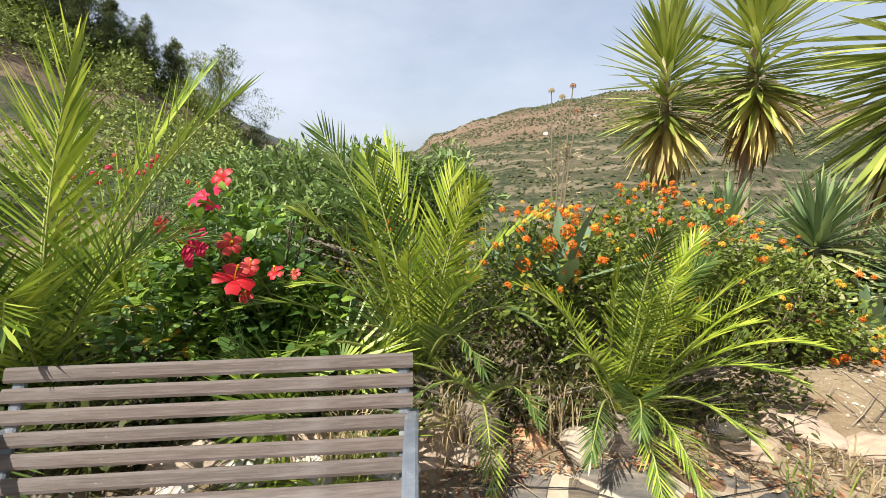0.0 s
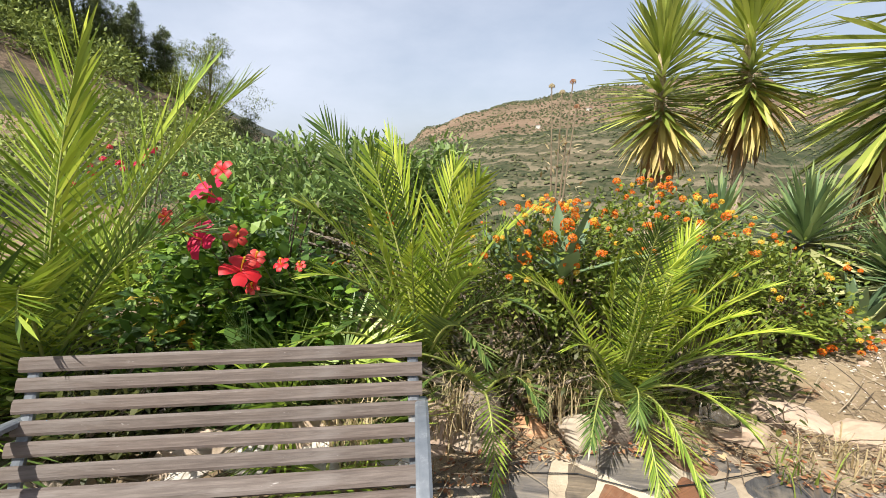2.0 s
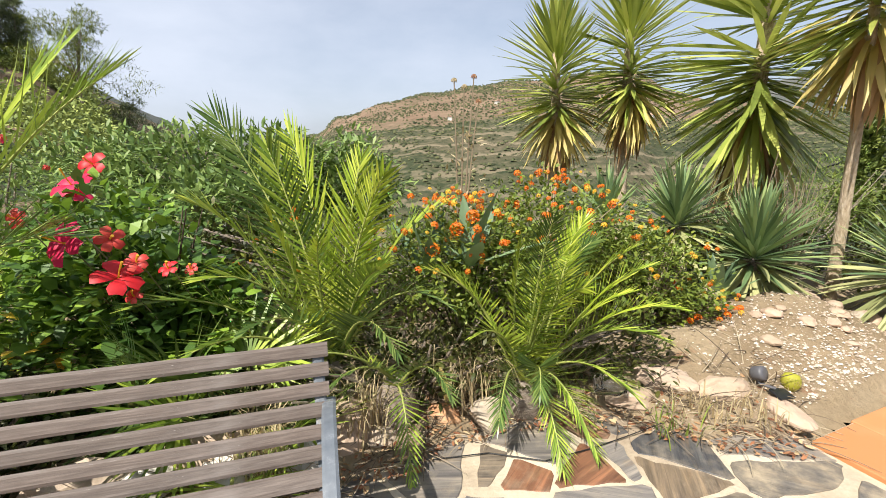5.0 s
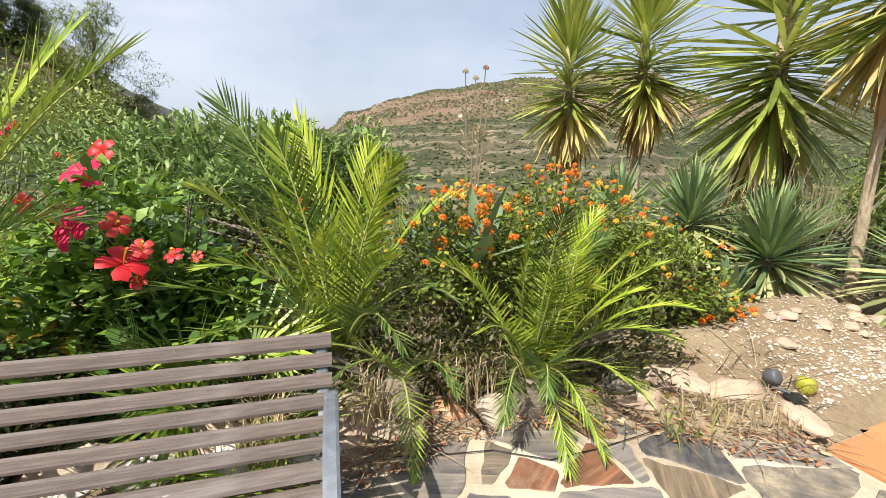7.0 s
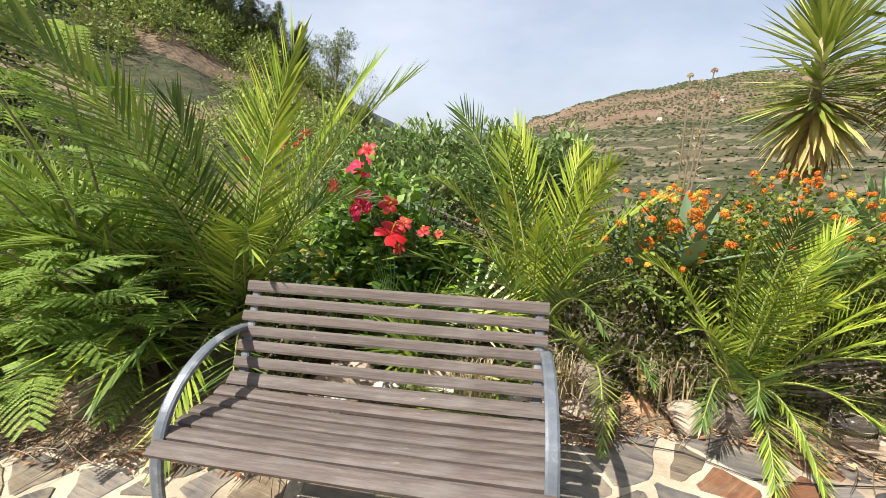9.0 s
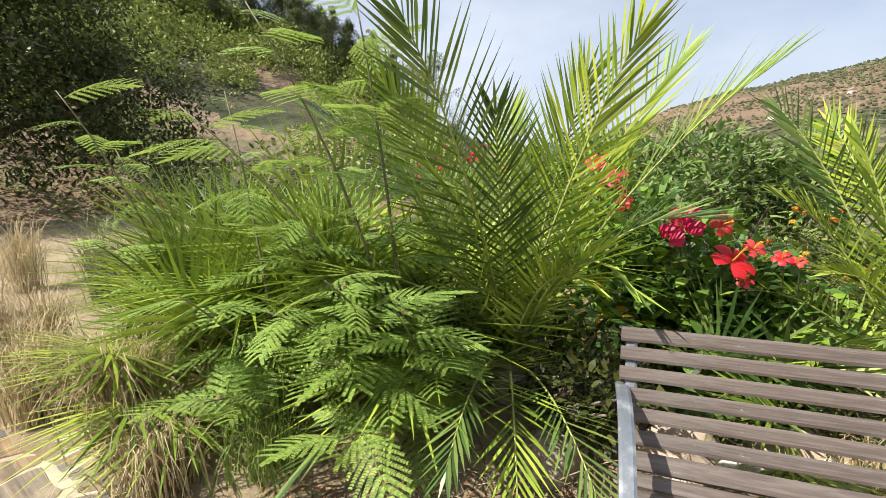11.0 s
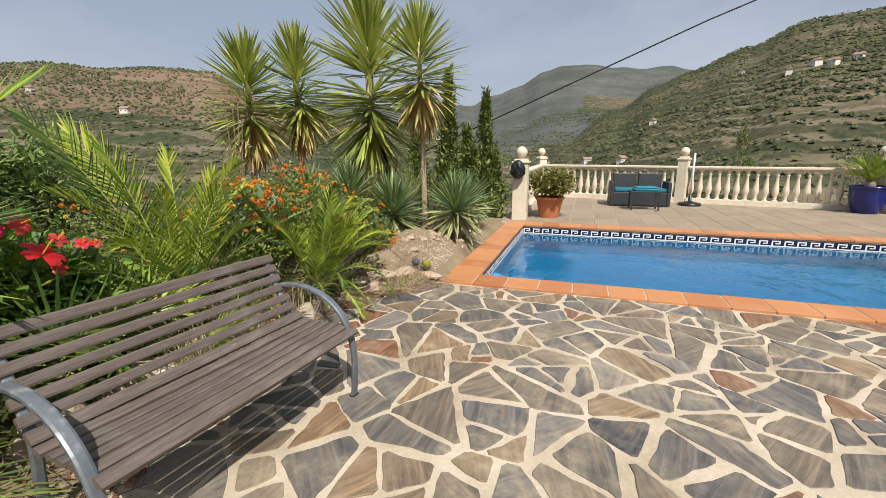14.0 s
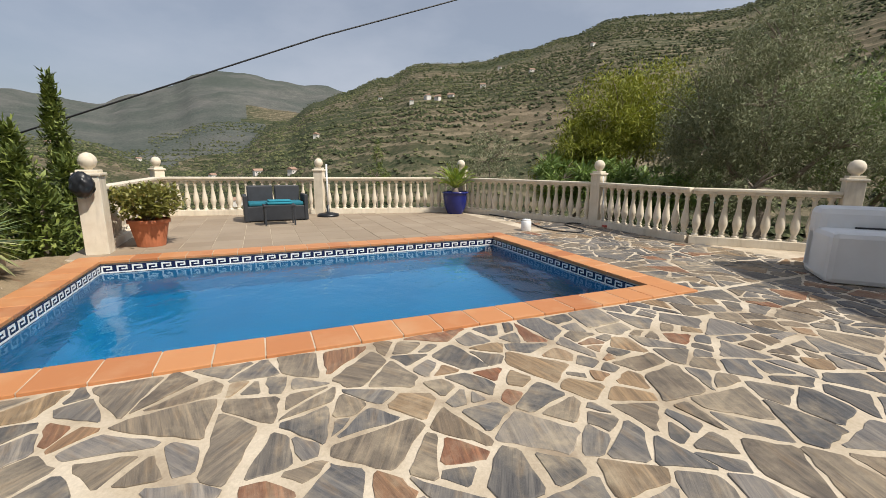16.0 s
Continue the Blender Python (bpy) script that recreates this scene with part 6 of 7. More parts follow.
def scrub_cover():
    """Low bushes and orchard trees over the slopes, joined as they cannot be counted."""
    r = random.Random(401)
    def bush(s, x, y, z, q):
        a = r.uniform(0, 1.5)
        p = Vector((x, y, z))
        ring = []
        for k in range(6):
            b = a + k * 1.047
            ring.append(p + Vector((math.cos(b), math.sin(b), 0.25 + r.uniform(-0.15, 0.2))) * q * r.uniform(0.75, 1.15))
        up = [p + Vector((math.cos(a + k * 1.57) * 0.55, math.sin(a + k * 1.57) * 0.55, 0.95 + r.uniform(-0.15, 0.2))) * q for k in range(4)]
        vs = ring + up
        f = [(6, 7, 8), (6, 8, 9), (0, 1, 6), (1, 7, 6), (1, 2, 7), (2, 3, 7), (3, 8, 7), (3, 4, 8), (4, 5, 9), (4, 9, 8), (5, 0, 9), (0, 6, 9)]
        s.add(vs, f)
    for name, a0, a1, r0, r1, n, q0, q1, rows, label in (
            ("east_slope_scrub", 58, 150, 110, 900, 29000, 0.55, 2.0, True, "orchard rows and scrub on the terraced slope"),
            ("north_slope_scrub", -16, 58, 120, 760, 15000, 0.55, 1.7, False, "scrub and orchards on the brown hill")):
        s = Soup()
        made = 0
        while made < n:
            az = r.uniform(a0, a1)
            rr = math.sqrt(r.uniform(r0 * r0, r1 * r1)) if not rows else r0 + (r1 - r0) * r.random() ** 1.15
            x, y = polar(az, rr)
            z = ground_z(x, y)
            if rows and r.random() < 0.8 and (z * 0.14 + 1.3 * noise.noise(Vector((x, y, 0)) * 0.006)) % 1.0 > 0.55:
                made += 0.15
                continue
            if noise.noise(Vector((x, y, 9)) * 0.008) < -0.12 and r.random() < 0.8:
                made += 0.15
                continue
            bush(s, x, y, z, r.uniform(q0, q1) * (0.6 + 0.5 * rr / r1))
            made += 1
        tagged(new(name, s.mesh(name, M["scrub"])), label, "scrub", kind="stuff")
    # the steep slope close by: leafier bushes
    s = Soup()
    for _ in range(1800):
        az, rr = r.uniform(-82, -27), 15 + 64 * r.random() ** 0.7
        x, y = polar(az, rr)
        if noise.noise(Vector((x, y, 4)) * 0.07) < -0.22:
            continue
        q = (0.45 + 1.35 * r.random() ** 2) * (0.6 + rr / 75)
        cloud(s, (x, y, ground_z(x, y) + q * 0.55), (q, q, q * 0.95), int(45 + 50 * q), (0.17 + q * 0.10) * (0.45 + rr / 70), (0.10 + 0.05 * q) * (0.45 + rr / 70), r, 0.2, 0.75, 0.5, 2)
    tagged(new("hillside_bushes", s.mesh("hillside_bushes", M["hill_bush"])), "green bushes covering the steep slope", "scrub", kind="stuff")


scrub_cover()


def far_house(az, r, w, d, h, rz, label):
    x, y = polar(az, r)
    w, d, h = w * 0.62, d * 0.62, h * 0.7
    t = thing("house", label, "house", pose(x, y, ground_z(x, y), 0, 0, rz), "far houses")
    part("wall", boxed(0, 0, h / 2 - 1, w, d, h + 2), M["house"], t)
    bm = bmesh.new()
    vs = [bm.verts.new(p) for p in ((-w / 2 - .4, -d / 2 - .4, h), (w / 2 + .4, -d / 2 - .4, h), (w / 2 + .4, d / 2 + .4, h), (-w / 2 - .4, d / 2 + .4, h), (-w / 2 - .4, 0, h + 1.4), (w / 2 + .4, 0, h + 1.4))]
    for q in ((0, 1, 5, 4), (2, 3, 4, 5), (1, 2, 5), (3, 0, 4), (3, 2, 1, 0)):
        bm.faces.new([vs[i] for i in q])
    part("roof", bm, M["roof"], t)
    for sx in (-0.28, 0.28):
        for sy in (-1, 1):
            part("window", boxed(sx * w, sy * d / 2, h * 0.55, w * 0.12, 0.12, h * 0.3), M["window"], t)


for i, (az, r, w, d, h) in enumerate(((67, 230, 12, 6, 3.5), (69, 300, 9, 5, 3.5), (64, 420, 9, 6, 4), (76, 330, 7, 5, 3.5), (88, 330, 8, 5, 3.5), (90, 345, 9, 6, 4), (91.3, 338, 7, 5, 3.5), (93, 350, 7, 5, 3.5), (97, 400, 7, 5, 3.5), (103, 430, 8, 5, 3.5), (110, 470, 8, 5, 3.5),
                                      (84, 430, 7, 5, 3.5), (2, 360, 9, 5, 3.5), (8, 420, 7, 5, 3.5), (15, 330, 8, 5, 3.5), (26, 330, 8, 5, 3.5), (50, 560, 9, 6, 4), (57, 620, 9, 6, 4), (73, 250, 7, 5, 3.5), (99, 520, 9, 6, 4))):
    far_house(az, r, w, d, h, az * -1 + i * 23, "small white farmhouse among the terraced orchards")


# ---- terrace things ----
def sofa():
    m = pose(10.42, 1.98, 0, 0, 0, -65.5)       # x along the seat, front towards -y
    t = thing("rattan_sofa", "dark grey rattan two-seat sofa with teal cushions", "sofa", m)
    part("base", boxed(0, 0.0, 0.20, 1.30, 0.62, 0.34, 0.02), M["rattan"], t)
    for s in (-1, 1):
        part("side", boxed(s * 0.66, 0.0, 0.32, 0.09, 0.66, 0.60, 0.02), M["rattan"], t)
        part("back", boxed(s * 0.31, 0.30, 0.52, 0.58, 0.12, 0.66, 0.03, m=pose(0, 0.0, 0, -6, 0, 0)), M["rattan"], t)
        part("cushion", boxed(s * 0.305, -0.05, 0.415, 0.595, 0.52, 0.09, 0.03), M["teal"], t, "teal seat cushion")
        for y in (-0.27, 0.27):
            part("foot", boxed(s * 0.6, y, 0.016, 0.05, 0.05, 0.032, 0.004), M["rubber"], t)
    t = thing("side_table", "low dark rattan table in front of the sofa", "table", pose(9.62, 1.62, 0, 0, 0, -65.5))
    part("tabletop", boxed(0, 0, 0.435, 0.66, 0.42, 0.045, 0.008), M["rattan"], t)
    for sx in (-1, 1):
        for sy in (-1, 1):
            part("leg", boxed(sx * 0.30, sy * 0.18, 0.207, 0.035, 0.035, 0.414, 0.004), M["rattan"], t)
    ob = new("folded_towel", bm_mesh("folded_towel", box(boxed(0, 0, 0.03, 0.52, 0.34, 0.055, 0.022), 0.01, 0.005, 0.078, 0.48, 0.31, 0.04, 0.018), M["teal_light"], True))
    ob.matrix_basis = pose(9.62, 1.62, 0.459, 0, 0, -62)
    tagged(ob, "folded teal cushion lying on the low table", "cushion")


def pots():
    t = thing("terracotta_pot", "large terracotta pot with a leafy jade bush", "plant pot", pose(7.12, 2.86, 0))
    v, f = lathe([(0.19, 0.0), (0.2, 0.01), (0.27, 0.36), (0.275, 0.38), (0.30, 0.385), (0.305, 0.44), (0.285, 0.45), (0.27, 0.40), (0.02, 0.39)], 28)
    child("pot", mesh_of("pot", v, f, M["pot"], False), t)
    r = random.Random(501)
    s, b = Soup(), Soup()
    cloud(s, (0, 0, 0.74), (0.54, 0.54, 0.29), 3000, 0.075, 0.045, r, 0.1, 0.5, 0.3)
    branches(b, (0, 0, 0.38), (0, 0, 0.7), (0.42, 0.42, 0.25), 26, r, 0.014)
    child("foliage", s.mesh("foliage", M["pot_leaf"]), t)
    child("branchwork", b.mesh("branchwork", M["bark"]), t)
    t = thing("blue_pot", "glossy cobalt blue pot with a cycad", "plant pot", pose(12.0, -2.42, 0) @ Matrix.Scale(1.12, 4))
    v, f = lathe([(0.19, 0.0), (0.2, 0.015), (0.27, 0.2), (0.30, 0.42), (0.305, 0.5), (0.33, 0.51), (0.33, 0.545), (0.30, 0.55), (0.29, 0.5), (0.02, 0.48)], 28)
    child("pot", mesh_of("pot", v, f, M["blue_glaze"], True), t)
    v, f = lathe([(0.07, 0.46), (0.09, 0.55), (0.06, 0.64)], 10)
    child("stem", mesh_of("stem", v, f, M["bark"], True), t)
    for i in range(26):
        a = i * 2.4
        el = radians(12 + 62 * i / 26)
        d = Vector((math.cos(a) * math.cos(el), math.sin(a) * math.cos(el), math.sin(el)))
        soup, rib = frond_mesh((0, 0, 0.6), Vector((0, 0, 0.6)) + d * 0.62, 0.14, 28, 0.15, 0.018, r)
        ob = child("frond", soup.mesh("frond", M["frond"]), t)
        child("midrib", mesh_of("midrib", rib[0], rib[1], M["rachis"]), ob)


def terrace_bits():
    t = thing("umbrella_base", "black parasol base with a pale pole", "parasol stand", pose(11.2, 0.92, 0))
    v, f = lathe([(0.27, 0.0), (0.28, 0.02), (0.26, 0.07), (0.12, 0.1), (0.04, 0.12), (0.035, 0.3), (0.02, 0.31)], 24)
    child("base_plate", mesh_of("base_plate", v, f, M["black_plastic"], True), t)
    v, f = tube([(0, 0, 0.28), (0, 0, 1.33)], 0.022, 10)
    child("pole", mesh_of("pole", v, f, M["white_plastic"], True), t)
    t = thing("white_canister", "white plastic chlorine tub beside the pool", "tub", pose(8.85, -3.72, 0.012))
    v, f = lathe([(0.10, 0.0), (0.105, 0.01), (0.105, 0.19), (0.095, 0.2), (0.02, 0.205)], 20)
    child("body", mesh_of("body", v, f, M["white_plastic"], True), t)
    v, f = lathe([(0.085, 0.2), (0.085, 0.235), (0.02, 0.245)], 20)
    child("lid", mesh_of("lid", v, f, M["white_plastic"], True), t)
    t = thing("garden_hose", "black hose lying in loops on the paving", "hose", pose(9.8, -4.2, 0))
    pts = [(2.0, 0.95, 0.022), (1.2, 0.5, 0.022), (0.4, 0.15, 0.022), (-0.4, 0.1, 0.024), (-1.0, -0.1, 0.024), (-1.25, -0.5, 0.024), (-0.9, -0.75, 0.024), (-0.2, -0.6, 0.024), (0.15, -0.8, 0.024), (0.0, -1.15, 0.024)]
    fine = []
    for i in range(len(pts) - 1):
        p0, p1, p2, p3 = (Vector(pts[max(0, min(len(pts) - 1, i + k))]) for k in (-1, 0, 1, 2))
        for k in range(6):
            u = k / 6
            fine.append(0.5 * ((2 * p1) + (p2 - p0) * u + (2 * p0 - 5 * p1 + 4 * p2 - p3) * u * u + (3 * p1 - p0 - 3 * p2 + p3) * u ** 3))
    v, f = tube(fine + [Vector(pts[-1])], 0.013, 8)
    child("hose", mesh_of("hose", v, f, M["rubber"], True), t)
    t = thing("push_broom", "faded red broom leaning on the balustrade post", "broom", pose(9.42, -5.58, 0.012))
    part("head", boxed(0, 0, 0.03, 0.34, 0.07, 0.05, 0.01), M["red_plastic"], t)
    v, f = tube([(0, 0, 0.05), (0.12, 0.03, 1.12)], 0.011, 8)
    child("handle", mesh_of("handle", v, f, M["white_plastic"], True), t)
    # a black bag tied over the lantern on the post
    bm = bmesh.new()
    bmesh.ops.create_icosphere(bm, subdivisions=4, radius=1.0)
    for p in bm.verts:
        k = 1 + 0.12 * noise.noise(p.co * 2.5) + 0.06 * noise.noise(p.co * 7)
        p.co = Vector((p.co.x * 0.13, p.co.y * 0.15, p.co.z * 0.21)) * k * (1 if p.co.z > 0 else 1.05 + 0.3 * p.co.z)
    t = thing("covered_lantern", "wall lantern wrapped in a black plastic bag", "lantern", pose(6.26, 3.16, 1.0))
    part("bag", bm, M["black_plastic"], t, smooth=True)
    v, f = tube([(0.02, 0.0, 0.1), (0.12, 0.03, 0.1)], 0.012, 6)
    child("bracket", mesh_of("bracket", v, f, M["black_plastic"]), t)
    # white masonry grill block with rounded edges
    m = pose(5.15, -6.55, 0, 0, 0, -26.5)
    t = thing("masonry_bench", "white rendered masonry seat with a raised back", "masonry seat", m)
    part("seat_block", boxed(0.05, -1.05, 0.31, 0.8, 2.1, 0.62, 0.07), M["white"], t, smooth=False)
    part("back_block", boxed(0.33, -1.05, 0.45, 0.36, 2.1, 0.86, 0.09), M["white"], t)
    v, f = tube([(0.1, -0.35, 0.635), (0.12, -0.9, 0.635)], 0.012, 6)
    child("slot_trim", mesh_of("slot_trim", v, f, M["black_plastic"]), t)
    t = thing("pool_skimmer_float", "small blue floating pool cleaner in the corner", "pool float", POOL @ pose(0.28, -0.13, -0.115))
    v, f = lathe([(0.03, 0), (0.07, 0.02), (0.075, 0.05), (0.04, 0.085), (0.01, 0.09)], 16)
    child("float", mesh_of("float", v, f, M["cyan_plastic"], True), t)
    v, f = tube([(0.05, 0, 0.03), (0.15, -0.03, 0.01), (0.2, -0.06, 0.0)], 0.01, 6)
    child("tail", mesh_of("tail", v, f, M["cyan_plastic"], True), t)


def bed_bits():
    z = soil_z(2.02, 2.0)
    t = thing("solar_spotlight", "fallen black solar garden spotlight on the soil", "garden light", pose(2.02, 2.0, z) @ Matrix.Scale(0.75, 4))
    v, f = lathe([(0.03, 0), (0.05, 0.02), (0.055, 0.075), (0.05, 0.09), (0.02, 0.092)], 16)
    child("lamp_head", mesh_of("lamp_head", v, f, M["grey_plastic"], True), t, pose(0, 0.06, 0.10, 65, 0, 30))
    part("panel", boxed(0.12, -0.10, 0.05, 0.16, 0.10, 0.015, 0.004, m=pose(0, 0, 0, 18, 8, 20)), M["black_plastic"], t)
    v, f = tube([(0, 0.05, 0.1), (0.03, 0, 0.05), (0.1, -0.06, 0.04)], 0.011, 6)
    child("stake", mesh_of("stake", v, f, M["grey_plastic"]), t)
    z = soil_z(2.26, 2.05)
    t = thing("small_cactus", "small yellow-green spiny cactus on the gravel", "cactus", pose(2.26, 2.05, z) @ Matrix.Scale(0.72, 4))
    v, f = lathe([(0.04, -0.01), (0.065, 0.03), (0.068, 0.07), (0.05, 0.11), (0.01, 0.125)], 14)
    child("body", mesh_of("body", v, f, M["cactus"], True), t)
    s = Soup()
    r = random.Random(5)
    for _ in range(260):
        a, q = r.uniform(0, 6.28), r.uniform(0.01, 0.12)
        d = Vector((math.cos(a), math.sin(a), r.uniform(-0.2, 0.8))).normalized()
        p = Vector((math.cos(a) * 0.062, math.sin(a) * 0.062, q))
        s.add(*blade(p, d, Vector((0, 0, 1)), 0.028, 0.003, 0))
    child("spines", s.mesh("spines", M["straw"]), t)
    for x, y, h, w, lb in ((0.12, 1.70, 0.28, 0.04, "pale dead agave leaf standing at the bed's edge"),):
        t = thing("dead_leaf_blade", lb, "dead leaf", pose(x + 0.2, y + 0.25, soil_z(x + 0.2, y + 0.25)))
        child("blade", sword_leaf(0.05, 0.25, 0.08, M["yucca_dry"], "blade"), t, aim((0, 0, 0), (-0.12, -0.1, 1), 0.4) @ Matrix.Diagonal((h, 1, h, 1)))
    t = thing("glass_jar", "empty glass jar half hidden under the fronds", "jar", pose(1.12, 1.98, soil_z(1.12, 1.98) + 0.13))
    v, f = lathe([(0.05, 0), (0.055, 0.01), (0.055, 0.12), (0.04, 0.14), (0.04, 0.16)], 16)
    child("jar", mesh_of("jar", v, f, M["glass"], True), t, pose(0, 0, 0, 80, 0, 60))
    t = thing("ground_cable", "thin dark cable lying across the paving", "cable", pose(0.8, 1.6, 0))
    pts = [(-0.75, -0.02, 0.014), (-0.5, 0.0, 0.016), (-0.3, 0.03, 0.014), (-0.05, -0.03, 0.014), (0.2, 0.05, 0.014), (0.4, 0.13, 0.014), (0.6, 0.2, 0.03)]
    v, f = tube(pts, 0.0028, 5)
    child("cable", mesh_of("cable", v, f, M["cable"]), t)
    t = thing("overhead_cable", "thick black power cable crossing overhead", "cable", pose(13.28, 1.36, 4.90))
    d = Vector((-0.388, 0.850, -0.355))
    v, f = tube([d * k - Vector((0, 0, 0.042 * max(0, k))) for k in range(-34, 27, 2)], 0.021, 8)
    child("cable", mesh_of("cable", v, f, M["cable"], True), t)


sofa()
pots()
terrace_bits()
bed_bits()


# ---- added house block, unseen: shades the patio and closes the place ----
def shade_block():
    bm = boxed(-2.6, -13.2, 2.9, 11.4, 7.0, 5.8, 0.02)
    setting("house_wall", bm_mesh("house_wall", bm, M["white"]), "unseen white house block added to shade the patio's end")
    bm = boxed(-2.6, -13.2, 5.88, 11.8, 7.4, 0.16, 0.02)
    setting("house_roof", bm_mesh("house_roof", bm, M["roof"]), "unseen terracotta roof slab added on the shading block")


shade_block()


# ---- paving stones and tiles ----
def clip(poly, nx, ny, o):
    """The part of a convex outline where nx * x + ny * y < o."""
    res = []
    for p, q in zip(poly, poly[1:] + poly[:1]):
        dp, dq = p[0] * nx + p[1] * ny - o, q[0] * nx + q[1] * ny - o
        if dp < 0:
            res.append(p)
        if dp * dq < 0:
            t = dp / (dp - dq)
            res.append((p[0] + (q[0] - p[0]) * t, p[1] + (q[1] - p[1]) * t))
    return res


def split(poly, area, r, out):
    """Breaks a convex outline into angular pieces."""
    a = abs(sum(p[0] * q[1] - q[0] * p[1] for p, q in zip(poly, poly[1:] + poly[:1]))) / 2
    if a < area * r.uniform(0.25, 2.3):
        out.append(poly)
        return
    cx, cy = sum(p[0] for p in poly) / len(poly), sum(p[1] for p in poly) / len(poly)
    # cut across the long axis
    sxx = sum((p[0] - cx) ** 2 for p in poly)
    syy = sum((p[1] - cy) ** 2 for p in poly)
    sxy = sum((p[0] - cx) * (p[1] - cy) for p in poly)
    best = math.sqrt(a)
    an = 0.5 * math.atan2(2 * sxy, sxx - syy) + r.gauss(0, 0.34)
    nx, ny = math.cos(an), math.sin(an)
    o = (cx + r.uniform(-0.14, 0.14) * best) * nx + (cy + r.uniform(-0.14, 0.14) * best) * ny
    A, B = [], []
    for p, q in zip(poly, poly[1:] + poly[:1]):
        dp, dq = p[0] * nx + p[1] * ny - o, q[0] * nx + q[1] * ny - o
        (A if dp >= 0 else B).append(p)
        if dp * dq < 0:
            t = dp / (dp - dq)
            c = (p[0] + (q[0] - p[0]) * t, p[1] + (q[1] - p[1]) * t)
            A.append(c)
            B.append(c)
    for h in (A, B):
        if len(h) >= 3:
            split(h, area, r, out)


def crazy_cells(x0, x1, y0, y1, gap, area, r):
    """Irregular convex slabs round scattered points, each broken into angular stones."""
    sites, grid = [], {}
    stretch, turn = 1.35, 0.5
    ca, sn = math.cos(turn), math.sin(turn)
    def squeeze(x, y):
        return ((x * ca + y * sn) / stretch, -x * sn + y * ca)
    for _ in range(int(26 * (x1 - x0) * (y1 - y0) / (gap * gap))):
        x, y = r.uniform(x0, x1), r.uniform(y0, y1)
        u, v = squeeze(x, y)
        d = gap * r.choice((0.55, 0.8, 1.0, 1.15))
        k = (int(math.floor(u / gap)), int(math.floor(v / gap)))
        near = [s for i in range(-2, 3) for j in range(-2, 3) for s in grid.get((k[0] + i, k[1] + j), ())]
        if all(math.hypot(u - s[2], v - s[3]) > max(d, s[4]) * 0.93 for s in near):
            site = (x, y, u, v, d)
            sites.append(site)
            grid.setdefault(k, []).append(site)
    cells = []
    for s in sites:
        k = (int(math.floor(s[2] / gap)), int(math.floor(s[3] / gap)))
        poly = [(max(x0, s[0] - 2), max(y0, s[1] - 2)), (min(x1, s[0] + 2), max(y0, s[1] - 2)), (min(x1, s[0] + 2), min(y1, s[1] + 2)), (max(x0, s[0] - 2), min(y1, s[1] + 2))]
        for i in range(-3, 4):
            for j in range(-3, 4):
                for n in grid.get((k[0] + i, k[1] + j), ()):
                    if n is s or not poly:
                        continue
                    # the line halfway in the squeezed plane, turned back to the real one
                    du, dv = n[2] - s[2], n[3] - s[3]
                    h = s[4] / (s[4] + n[4])
                    o = du * (s[2] + du * h) + dv * (s[3] + dv * h)
                    poly = clip(poly, du * ca / stretch - dv * sn, du * sn / stretch + dv * ca, o)
        if len(poly) < 3:
            continue
        split(poly, area, r, cells)
    return cells


def inset(poly, r, lo, hi):
    """Pulls every side in by its own amount; None if nothing is left."""
    n = len(poly)
    if sum(p[0] * q[1] - q[0] * p[1] for p, q in zip(poly, poly[1:] + poly[:1])) < 0:
        poly = poly[::-1]
    cur = poly
    for i in range(n):
        p, q = poly[i], poly[(i + 1) % n]
        ln = math.hypot(q[0] - p[0], q[1] - p[1])
        if ln < 1e-6:
            continue
        d = r.uniform(lo, hi) * (1.0 if r.random() < 0.72 else 1.8)
        tw = r.uniform(-0.07, 0.07)
        nx, ny = -(q[1] - p[1]) / ln, (q[0] - p[0]) / ln
        nx, ny = nx * math.cos(tw) - ny * math.sin(tw), nx * math.sin(tw) + ny * math.cos(tw)
        mx, my = (p[0] + q[0]) / 2, (p[1] + q[1]) / 2
        o = mx * nx + my * ny + d
        res = []
        for a, b in zip(cur, cur[1:] + cur[:1]):
            da, db = a[0] * nx + a[1] * ny - o, b[0] * nx + b[1] * ny - o
            if da >= 0:
                res.append(a)
            if da * db < 0:
                t = da / (da - db)
                res.append((a[0] + (b[0] - a[0]) * t, a[1] + (b[1] - a[1]) * t))
        cur = res
        if len(cur) < 3:
            return None
    return cur


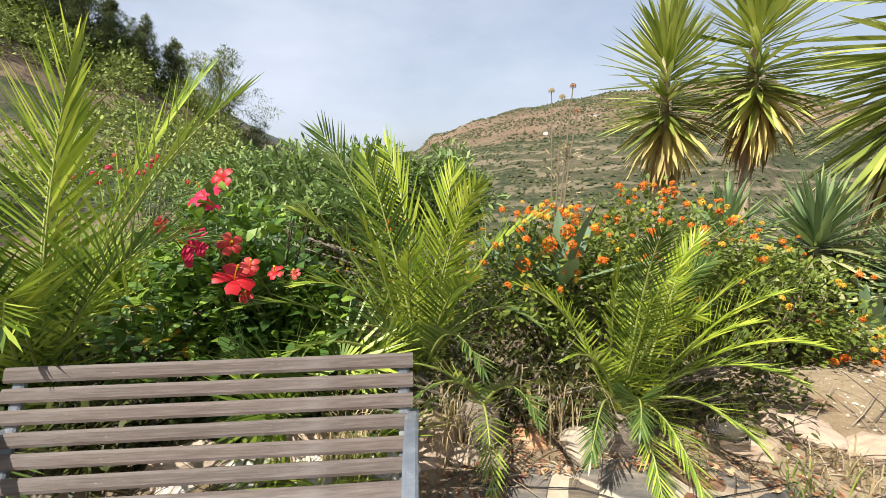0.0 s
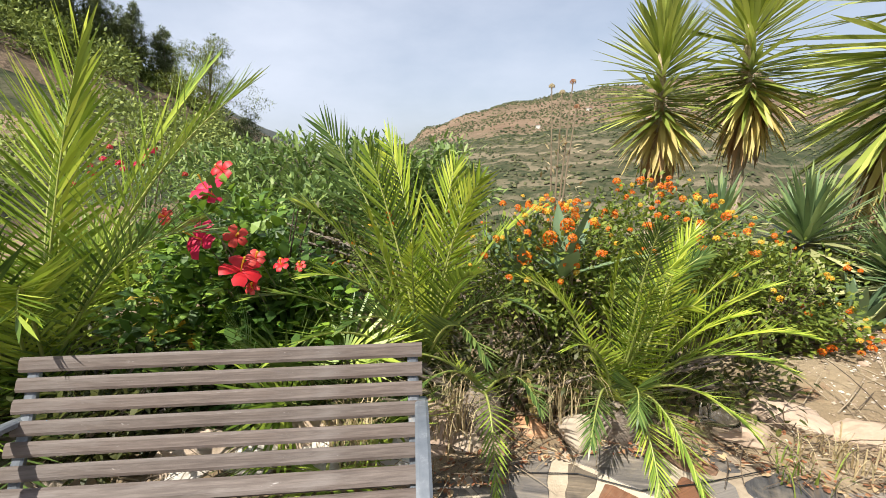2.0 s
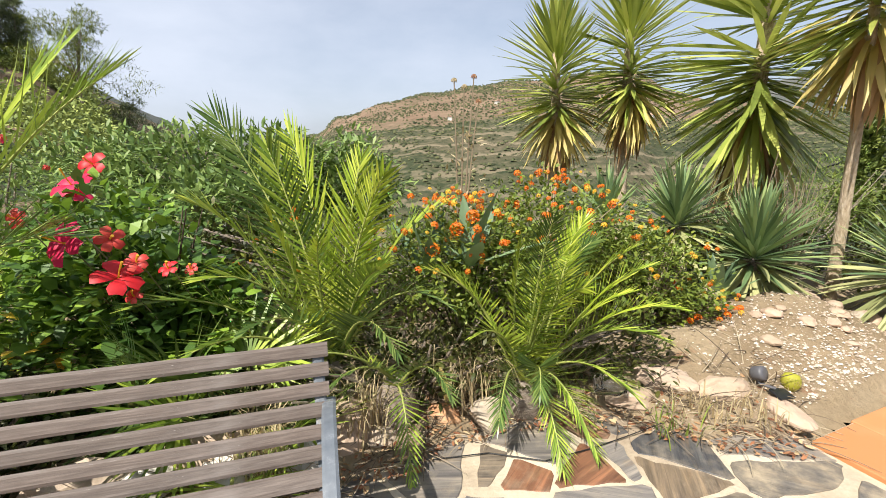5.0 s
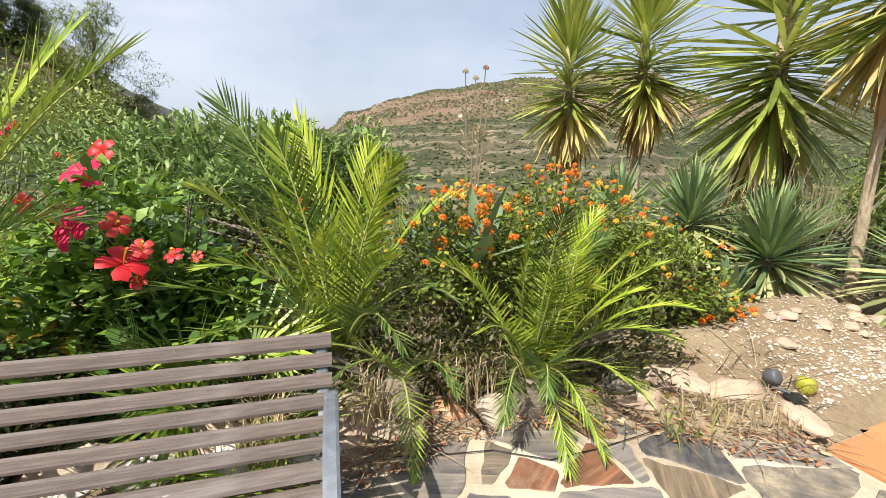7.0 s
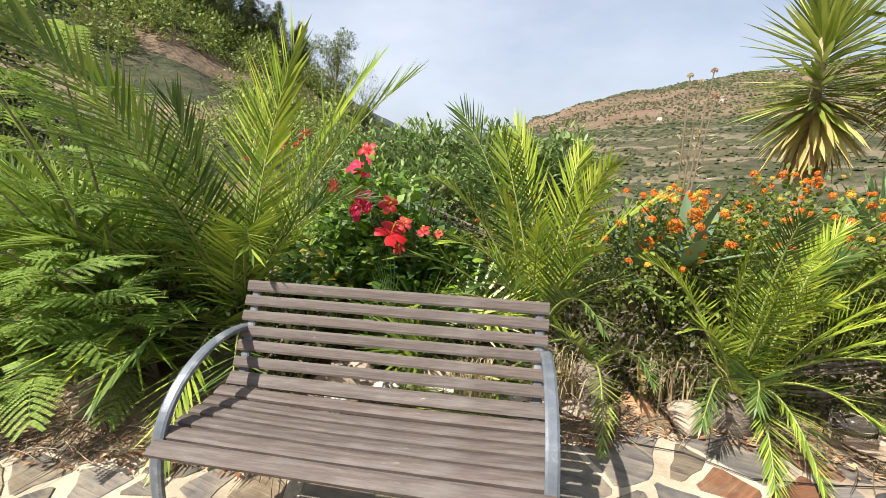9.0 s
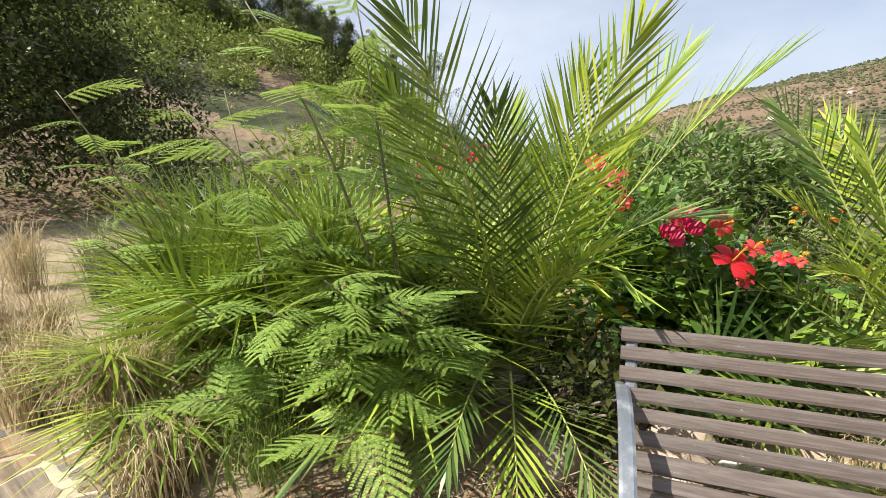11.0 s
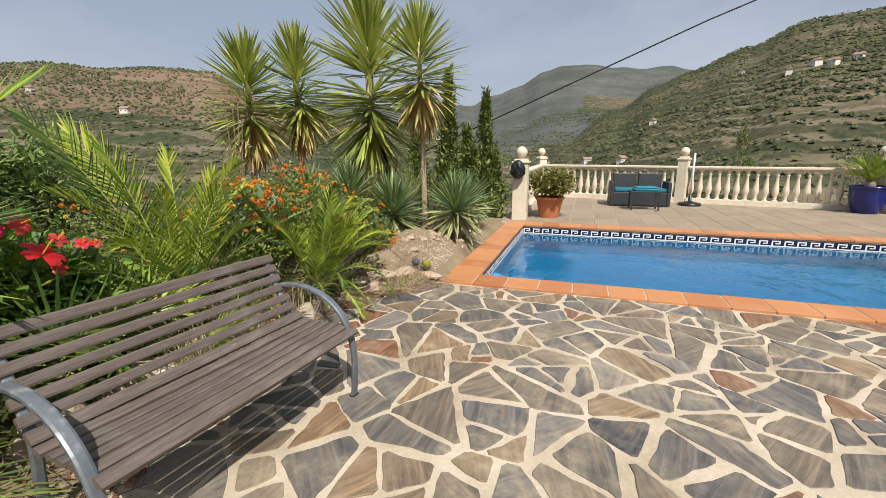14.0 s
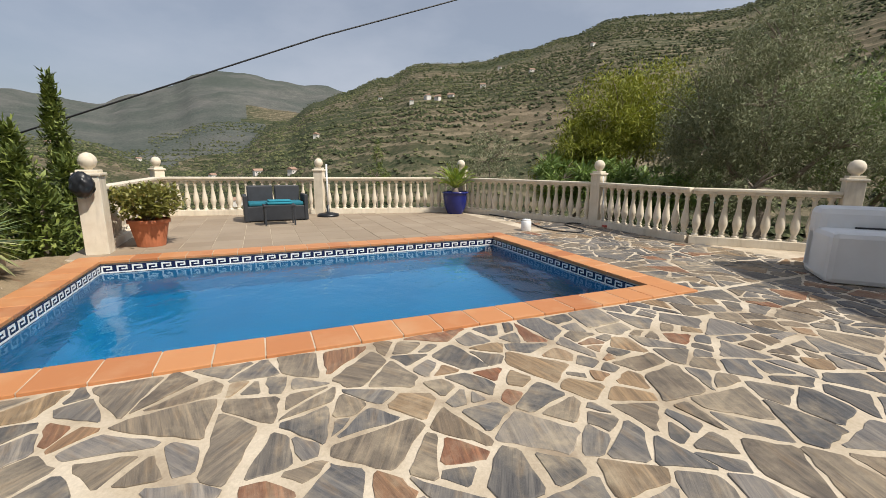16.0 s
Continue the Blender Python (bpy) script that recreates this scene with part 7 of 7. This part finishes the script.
def stone_shape(poly, r):
    """A slab of stone: chipped outline, slightly worn arris."""
    pts = []
    n = len(poly)
    for i in range(n):
        p, q = poly[i], poly[(i + 1) % n]
        ln = math.hypot(q[0] - p[0], q[1] - p[1])
        c = min(0.022, ln * 0.12)
        if ln < 0.015:
            continue
        k = max(1, int(ln / 0.07))
        for j in range(k + 1):
            t = (c + (ln - 2 * c) * j / k) / ln
            jit = r.uniform(-0.009, 0.009)
            pts.append((p[0] + (q[0] - p[0]) * t - (q[1] - p[1]) / ln * jit, p[1] + (q[1] - p[1]) * t + (q[0] - p[0]) / ln * jit))
    cx, cy = sum(p[0] for p in pts) / len(pts), sum(p[1] for p in pts) / len(pts)
    h = r.uniform(0.003, 0.008)
    v, f = [], []
    m = len(pts)
    for z, s in ((-0.01, 1.0), (h - 0.003, 1.0), (h, 0.975)):
        for x, y in pts:
            v.append(((x - cx) * s, (y - cy) * s, z + (0.0012 * r.uniform(-1, 1) if z > 0 else 0)))
    for k in range(2):
        for i in range(m):
            j = (i + 1) % m
            f.append((k * m + i, k * m + j, (k + 1) * m + j, (k + 1) * m + i))
    f.append(tuple(range(2 * m, 3 * m)))
    return (cx, cy), v, f


def lay_stones():
    r = random.Random(601)
    rest = Soup()
    near = []
    for parent, (x0, x1, y0, y1) in ((paving, (-8.6, -RIM - 0.02, -10.5, 2.0)), (paving_side, (-RIM + 0.01, 3.92, -9.3, -PL - RIM - 0.02)), (paving_side, (3.94, 7.6, -9.3, -7.62)), (paving_side, (-RIM + 0.01, 0.35, -10.7, -9.32))):
        for c in crazy_cells(x0, x1, y0, y1, 0.55, 0.078, r):
            q = inset(c, r, 0.005, 0.024)
            if not q:
                continue
            ar = abs(sum(a[0] * b[1] - b[0] * a[1] for a, b in zip(q, q[1:] + q[:1]))) / 2
            if ar < 0.004:
                continue
            (cx, cy), v, f = stone_shape(q, r)
            if parent is paving_side and not (inside(SIDE, cx, cy) and gap_to(SIDE, cx, cy) > 0.06):
                continue
            w = POOL @ Vector((cx, cy, 0))
            if w.y > edge_y(w.x) + 0.12 and w.x < 2.2:
                continue
            near.append((abs(w.x - 1.2) * 0.8 + abs(w.y + 0.9), parent, cx, cy, v, f))
    near.sort(key=lambda s: s[0])
    for i, (_, parent, cx, cy, v, f) in enumerate(near):
        if i < 300:
            a = r.uniform(-0.9, 0.9)
            ca, sa2 = math.cos(-a), math.sin(-a)
            me = mesh_of("stone", [(x * ca - y * sa2, x * sa2 + y * ca, z) for x, y, z in v], f, M["slate"])
            child("stone", me, parent, pose(cx, cy, 0, 0, 0, math.degrees(a)))
        else:
            rest.add([(x + cx, y + cy, z) for x, y, z in v], f)
    ob = child("far_stones", rest.mesh("far_stones", M["slate_far"]), paving)
    tagged(ob, "slate pieces of the outer paving", kind="stuff")


def lay_tiles():
    s = 0.46
    me = bm_mesh("terrace_tile", boxed(0, 0, 0, s - 0.008, s - 0.008, 0.02, 0.003), M["tile"])
    x = PW + RIM + s / 2 + 0.01
    while x < 9.8:
        y = 0.55 - s / 2
        while y > -7.6 + s / 2:
            if inside(BACK, x + 0.2, y) and inside(BACK, x, y):
                child("tile", me, terrace, pose(x, y, -0.004 + rng.uniform(-0.001, 0.001)))
            y -= s
        x += s


lay_stones()
lay_tiles()
